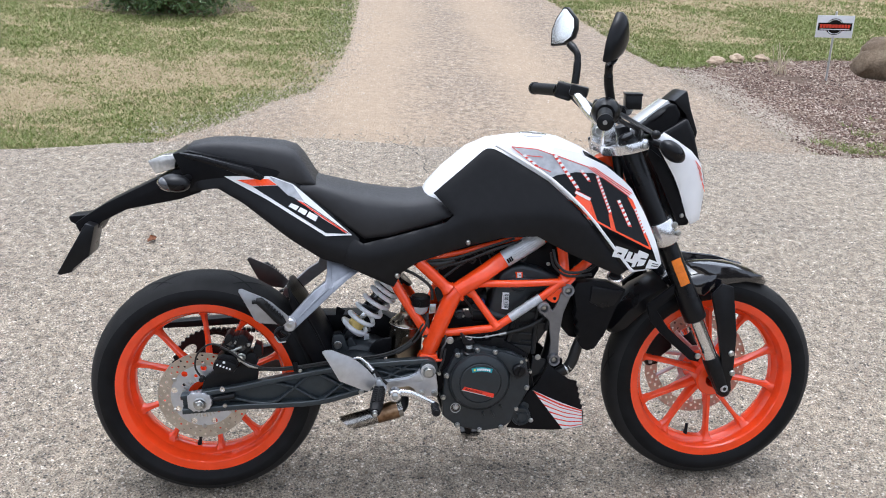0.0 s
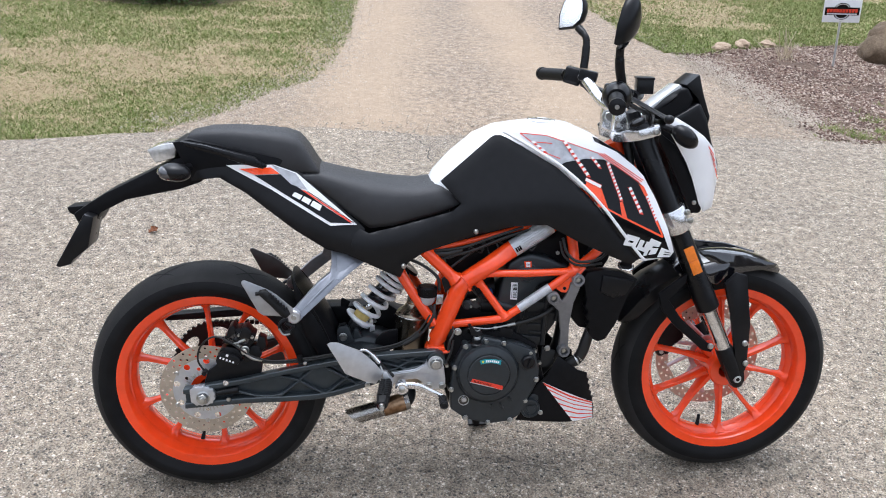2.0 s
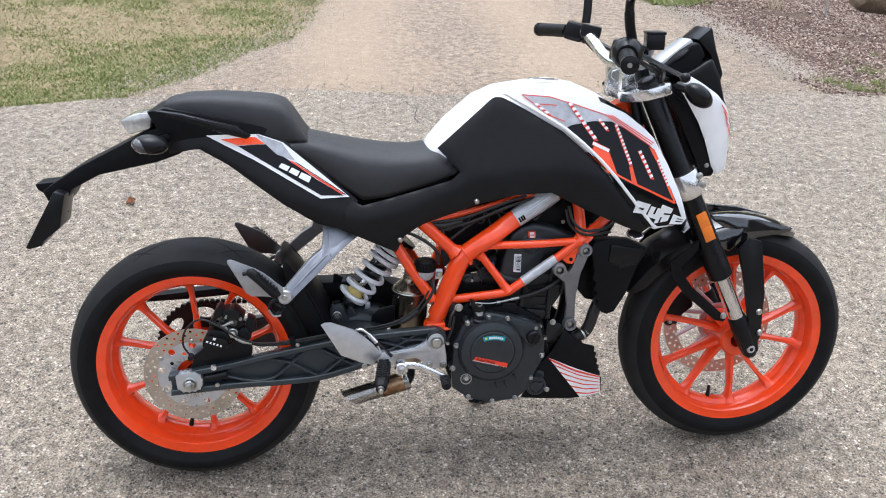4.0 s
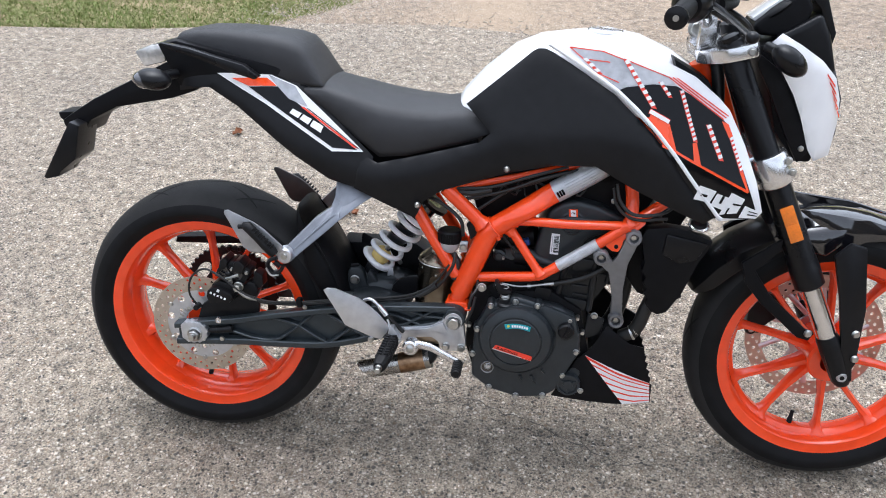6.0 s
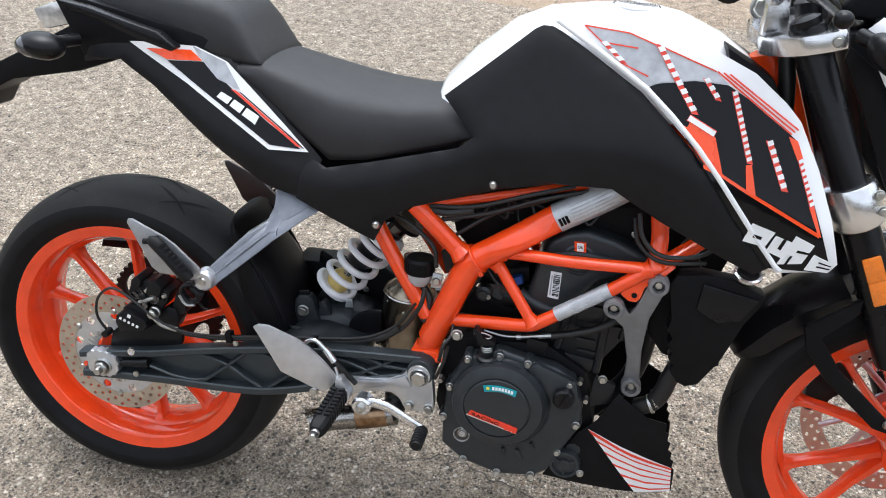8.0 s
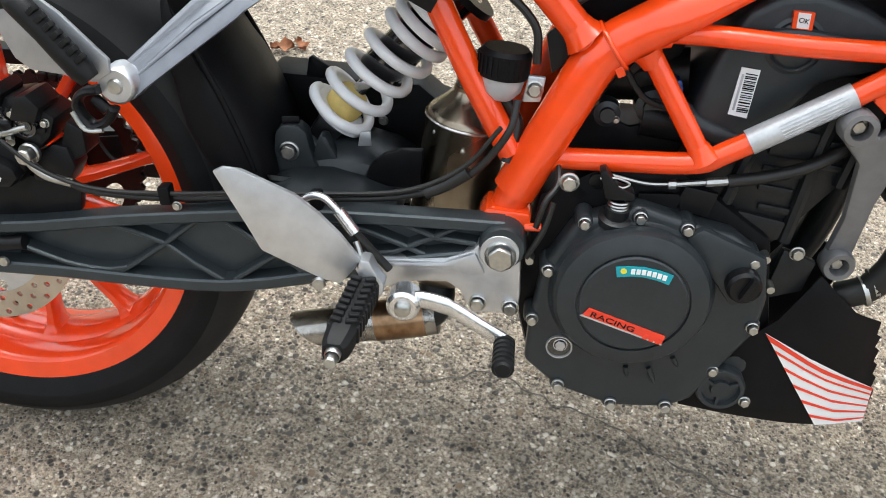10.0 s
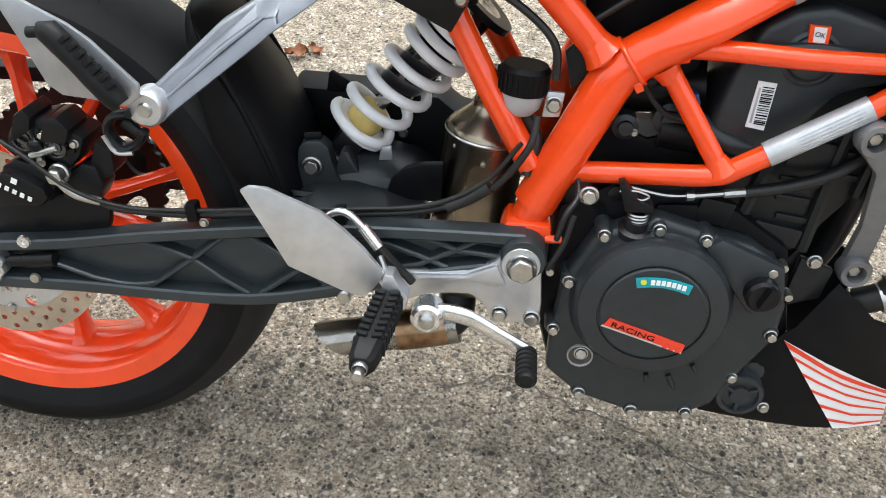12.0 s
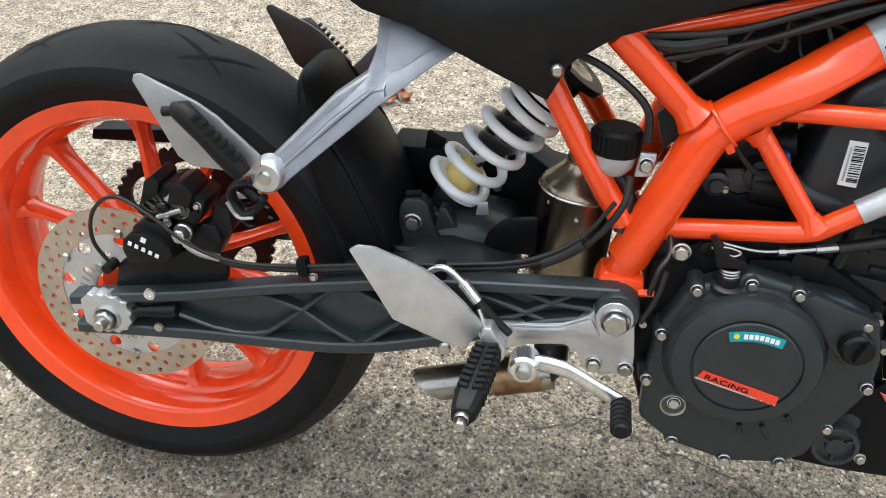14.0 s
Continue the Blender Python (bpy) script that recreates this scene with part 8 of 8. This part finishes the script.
DRIVE_SOFT = [(x * 0.97, y) for x, y in DRIVE]
blades(130000, (-5.4, -1.1), (4.0, 9.6), False, 0.024, "grass", GREEN_BLADE, "short green spring grass")
blades(120000, (-5.4, -1.1), (4.0, 9.6), True, 0.030, "grass", STRAW, "matted dry straw-coloured grass")
blades(70000, (0.2, 5.0), (7.0, 11.5), False, 0.027, "grass", GREEN_BLADE, "short green spring grass")
blades(60000, (0.2, 5.0), (7.0, 11.5), True, 0.032, "grass", STRAW, "matted dry straw-coloured grass")
blades(2600, (1.75, 3.4), (5.2, 6.1), False, 0.040, "grass", GREEN_BLADE, "sparse green grass growing through the mulch",
       lambda x, y: inside(x, y, BED) and y < 5.40 + 0.16 * (x - 1.8) + 0.8 * max(0.0, noise.noise((x * 4, y * 4, 5.0))) and noise.noise((x * 6, y * 8, 1.0)) > -0.05)


def rubble(n, place, size, flat, name, material, label, category, long=1.0):
    """Many small broken pieces, each an irregular block."""
    V, F = [], []
    cube = [(-1, -1, -1), (1, -1, -1), (1, 1, -1), (-1, 1, -1), (-0.8, -0.8, 1), (0.8, -0.8, 1), (0.8, 0.8, 1), (-0.8, 0.8, 1)]
    quads = [(0, 3, 2, 1), (4, 5, 6, 7), (0, 1, 5, 4), (1, 2, 6, 5), (2, 3, 7, 6), (3, 0, 4, 7)]
    for _ in range(n):
        x, y, z = place()
        s = size * min(1.9, rng.lognormal(0, 0.42))
        m = Euler((rng.normal(0, 0.35), rng.normal(0, 0.35), rng.uniform(0, 6.28))).to_matrix()
        i = len(V)
        sx, sy, sz = s * rng.uniform(0.6, 1.4) * long, s * rng.uniform(0.5, 1.0), s * flat * rng.uniform(0.6, 1.2)
        for q in cube:
            p = m @ Vector((q[0] * sx * rng.uniform(0.7, 1.1), q[1] * sy * rng.uniform(0.7, 1.1), q[2] * sz))
            V.append((x + p.x, y + p.y, z + p.z + sz * 0.4))
        F += [tuple(i + k for k in f) for f in quads]
    return stuff(name, V, F, material, label, category)


def in_poly(pts, z, xr, yr):
    def f():
        while True:
            x, y = rng.uniform(*xr), yr[0] + (yr[1] - yr[0]) * rng.random() ** 1.3
            if inside(x, y, pts):
                return x, y, z
    return f


def mulch_place():
    while True:
        x, y = rng.uniform(1.15, 4.2), 5.15 + 2.9 * rng.random() ** 1.3
        if inside(x + rng.normal(0, 0.05), y + rng.normal(0, 0.07), BED) and rng.random() < 0.62 + 0.9 * noise.noise((x * 3.5, y * 5.0, 6.0)):
            return x, y, 0.0


rubble(42000, mulch_place, 0.0034, 0.45, "mulch", CHIPS, "loose brown and grey bark chips", "mulch", 2.3)
rubble(2500, in_poly(DRIVE, -0.003, (-2, 2), (4.5, 10)), 0.0028, 0.5, "gravel", PEBBLE, "loose pale gravel stones", "gravel")


def edge_place():
    x = rng.uniform(-2.1, 2.2)
    return x, road_edge(x) + rng.normal(0.02, 0.14), 0.001


rubble(3000, edge_place, 0.0030, 0.5, "gravel", PEBBLE, "pale grit scattered along the asphalt edge", "gravel")


def drive_edge():
    while True:
        k = rng.integers(len(DRIVE))
        (ax, ay), (bx, by) = DRIVE[k], DRIVE[(k + 1) % len(DRIVE)]
        t = rng.random()
        x, y = ax + (bx - ax) * t + rng.normal(0, 0.13), ay + (by - ay) * t + rng.normal(0, 0.13)
        if 4.7 < y < 10 and abs(ax - bx) + abs(ay - by) < 3:
            return x, y, -0.004


def bed_edge():
    t = rng.uniform(0, 3)
    k = int(t)
    (ax, ay), (bx, by) = BED[k], BED[k + 1]
    return ax + (bx - ax) * (t - k) + rng.normal(0.05, 0.09), ay + (by - ay) * (t - k) + rng.normal(0.0, 0.09), 0.002


rubble(7000, bed_edge, 0.0030, 0.5, "gravel", PEBBLE, "pale gravel mixed into the mulch edge", "gravel")
rubble(15000, drive_edge, 0.0029, 0.5, "gravel", PEBBLE, "pale gravel spilling into the grass", "gravel")


# ---- yard sign, stones, dry plant and shrub ----
sign = thing("yard_sign", pose(2.373, 6.893, 0.0, 0, -4.5, -10), "small white yard sign with dark oval mark on wire post", "yard sign")
part("post", tube([(0, 0, -0.05), (0, 0, 0.515)], 0.008, 8), POST, sign, "grey wire post")
board = part("board", box((0.0, -0.010, 0.407), (0.252, 0.005, 0.160), (0, 0, 0), 0.001), SIGN_WHITE, sign, "white plastic board")
part("mark_disc", lathe([(0, -0.014), (0.060, -0.014), (0.060, -0.011)], (0, 0, 0.407), 36), PRINT_BLACK, board, "dark round mark")
part("mark_ring", lathe([(0.050, -0.0146), (0.054, -0.0146), (0.054, -0.0142), (0.050, -0.0142)], (0, 0, 0.407), 36, closed=True), SIGN_WHITE, board)
part("mark_bar", box((0, -0.0145, 0.407), (0.232, 0.001, 0.056), (0, 0, 0), 0), PRINT_BLACK, board, "dark bar")
for k in range(10):
    part("mark_block", box((-0.094 + 0.021 * k, -0.0155, 0.411), (0.016, 0.001, 0.024), (0, 0, 0), 0), PRINT_RED, board)
part("mark_line", box((0, -0.0155, 0.388), (0.20, 0.001, 0.006), (0, 0, 0), 0), SIGN_WHITE, board)
part("grommet", lathe([(0, -0.015), (0.006, -0.015), (0.006, -0.012)], (0, 0, 0.333), 12), POST, board)


def stone(size, seed, rough=0.22):
    b = bmesh.new()
    bmesh.ops.create_icosphere(b, subdivisions=4, radius=1)
    for v in b.verts:
        n = v.co.normalized()
        k = 1 + rough * noise.noise(n * 1.3 + Vector((seed, 0, 0))) + rough * 0.45 * noise.noise(n * 3.5 + Vector((0, seed, 0))) + 0.03 * noise.noise(n * 11)
        v.co = Vector((n.x * size[0], n.y * size[1], max(n.z, -0.55) * size[2])) * k
    return b


bo = part("boulder", stone((0.33, 0.26, 0.215), 4.0), ROCK, None)
bo.matrix_world = pose(2.985, 7.250, 0.060, 0, 0, 12)
tagged(bo, "large rounded brown boulder on the mulch bed", "boulder")
for x, y, sx, sz, sd in ((1.620, 7.230, 0.085, 0.036, 1), (1.810, 7.380, 0.075, 0.034, 2), (2.020, 7.450, 0.066, 0.026, 3)):
    st = part("edging_stone", stone((sx, 0.06, sz), sd * 3.7, 0.34), PALE_ROCK, None)
    st.matrix_world = pose(x, y, sz * 0.30, 0, 0, sd * 37)
    tagged(st, "pale pinkish edging stone between mulch and grass", "stone", "edging stones")
plant = thing("dry_plant", pose(2.045, 7.035, 0.0), "leafless pale dry stems standing in mulch", "plant")
for k in range(18):
    a, l = rng.uniform(0, 6.28), rng.uniform(0.08, 0.235)
    q = rng.uniform(0.2, 0.9)
    p0 = Vector((rng.normal(0, 0.05), rng.normal(0, 0.03), 0))
    p1 = p0 + Vector((math.cos(a) * l * q * 0.5, math.sin(a) * l * q * 0.4, l * 0.6))
    p2 = p0 + Vector((math.cos(a) * l * q, math.sin(a) * l * q * 0.8, l))
    part("stem", tube([p0, p1, p2], [0.0032, 0.0026, 0.0016], 5), PALE_STEM, plant)
sheet("bare_soil", ragged([(-3.841, 7.656), (-3.209, 7.544), (-2.636, 7.698), (-2.327, 8.036), (-2.433, 8.345), (-3.110, 8.536), (-3.846, 8.373)], 0.08, seed=3), -0.002, SOIL, "bare brown soil round the shrub", "soil")
shrub = thing("evergreen_shrub", pose(-3.100, 7.860, 0.0), "low dark green evergreen shrub at the lawn", "shrub")
tw = bmesh.new()
V, F = [], []
for k in range(130):
    a, e = rng.uniform(0, 6.283), rng.uniform(-0.06, 1.2)
    tip = Vector((math.cos(a) * math.cos(e) * 0.62, math.sin(a) * math.cos(e) * 0.42, 0.07 + math.sin(e) * 0.48)) * rng.uniform(0.75, 1.08)
    tw = tube([(tip.x * 0.1, tip.y * 0.1, 0), tip * 0.55, tip], [0.008, 0.005, 0.002], 5, tw)
    for j in range(70):
        c = tip * rng.uniform(0.55, 1.08) + Vector(rng.normal(0, 0.045, 3))
        if c.z < 0.02:
            continue
        d, s = Vector(rng.normal(0, 1, 3)).normalized() * 0.022, Vector(rng.normal(0, 1, 3)).normalized() * 0.008
        i = len(V)
        V += [c - d, c + s, c + d, c - s]
        F.append((i, i + 1, i + 2, i + 3))
part("branches", tw, TWIG, shrub, "brown branches")
me = bpy.data.meshes.new("leaves")
me.from_pydata(V, [], F)
me.materials.append(NEEDLE)
lv = new("leaves", me)
lv.parent = shrub
tagged(lv, "dark green leaves", kind="stuff")


# ---- far bare woods all round the place ----
V, F = [], []
n = 360
for k in range(n):
    a = 2 * math.pi * k / n
    r = 34 + 6 * noise.noise((math.cos(a) * 3, math.sin(a) * 3, 1.0))
    h = 9.0 + 3.5 * noise.noise((math.cos(a) * 9, math.sin(a) * 9, 5.0)) + 2.5 * noise.noise((math.cos(a) * 40, math.sin(a) * 40, 7.0))
    V += [(r * math.cos(a), 4 + r * math.sin(a), -0.5), (r * math.cos(a), 4 + r * math.sin(a), h * 0.6), ((r + 3) * math.cos(a), 4 + (r + 3) * math.sin(a), h)]
    i, j = 3 * k, 3 * ((k + 1) % n)
    F += [(i, j, j + 1, i + 1), (i + 1, j + 1, j + 2, i + 2)]
me = bpy.data.meshes.new("backdrop")
me.from_pydata(V, [], F)
me.materials.append(WOODS)
tagged(new("backdrop", me), "far belt of bare grey-brown woods", "woods", kind="structure")
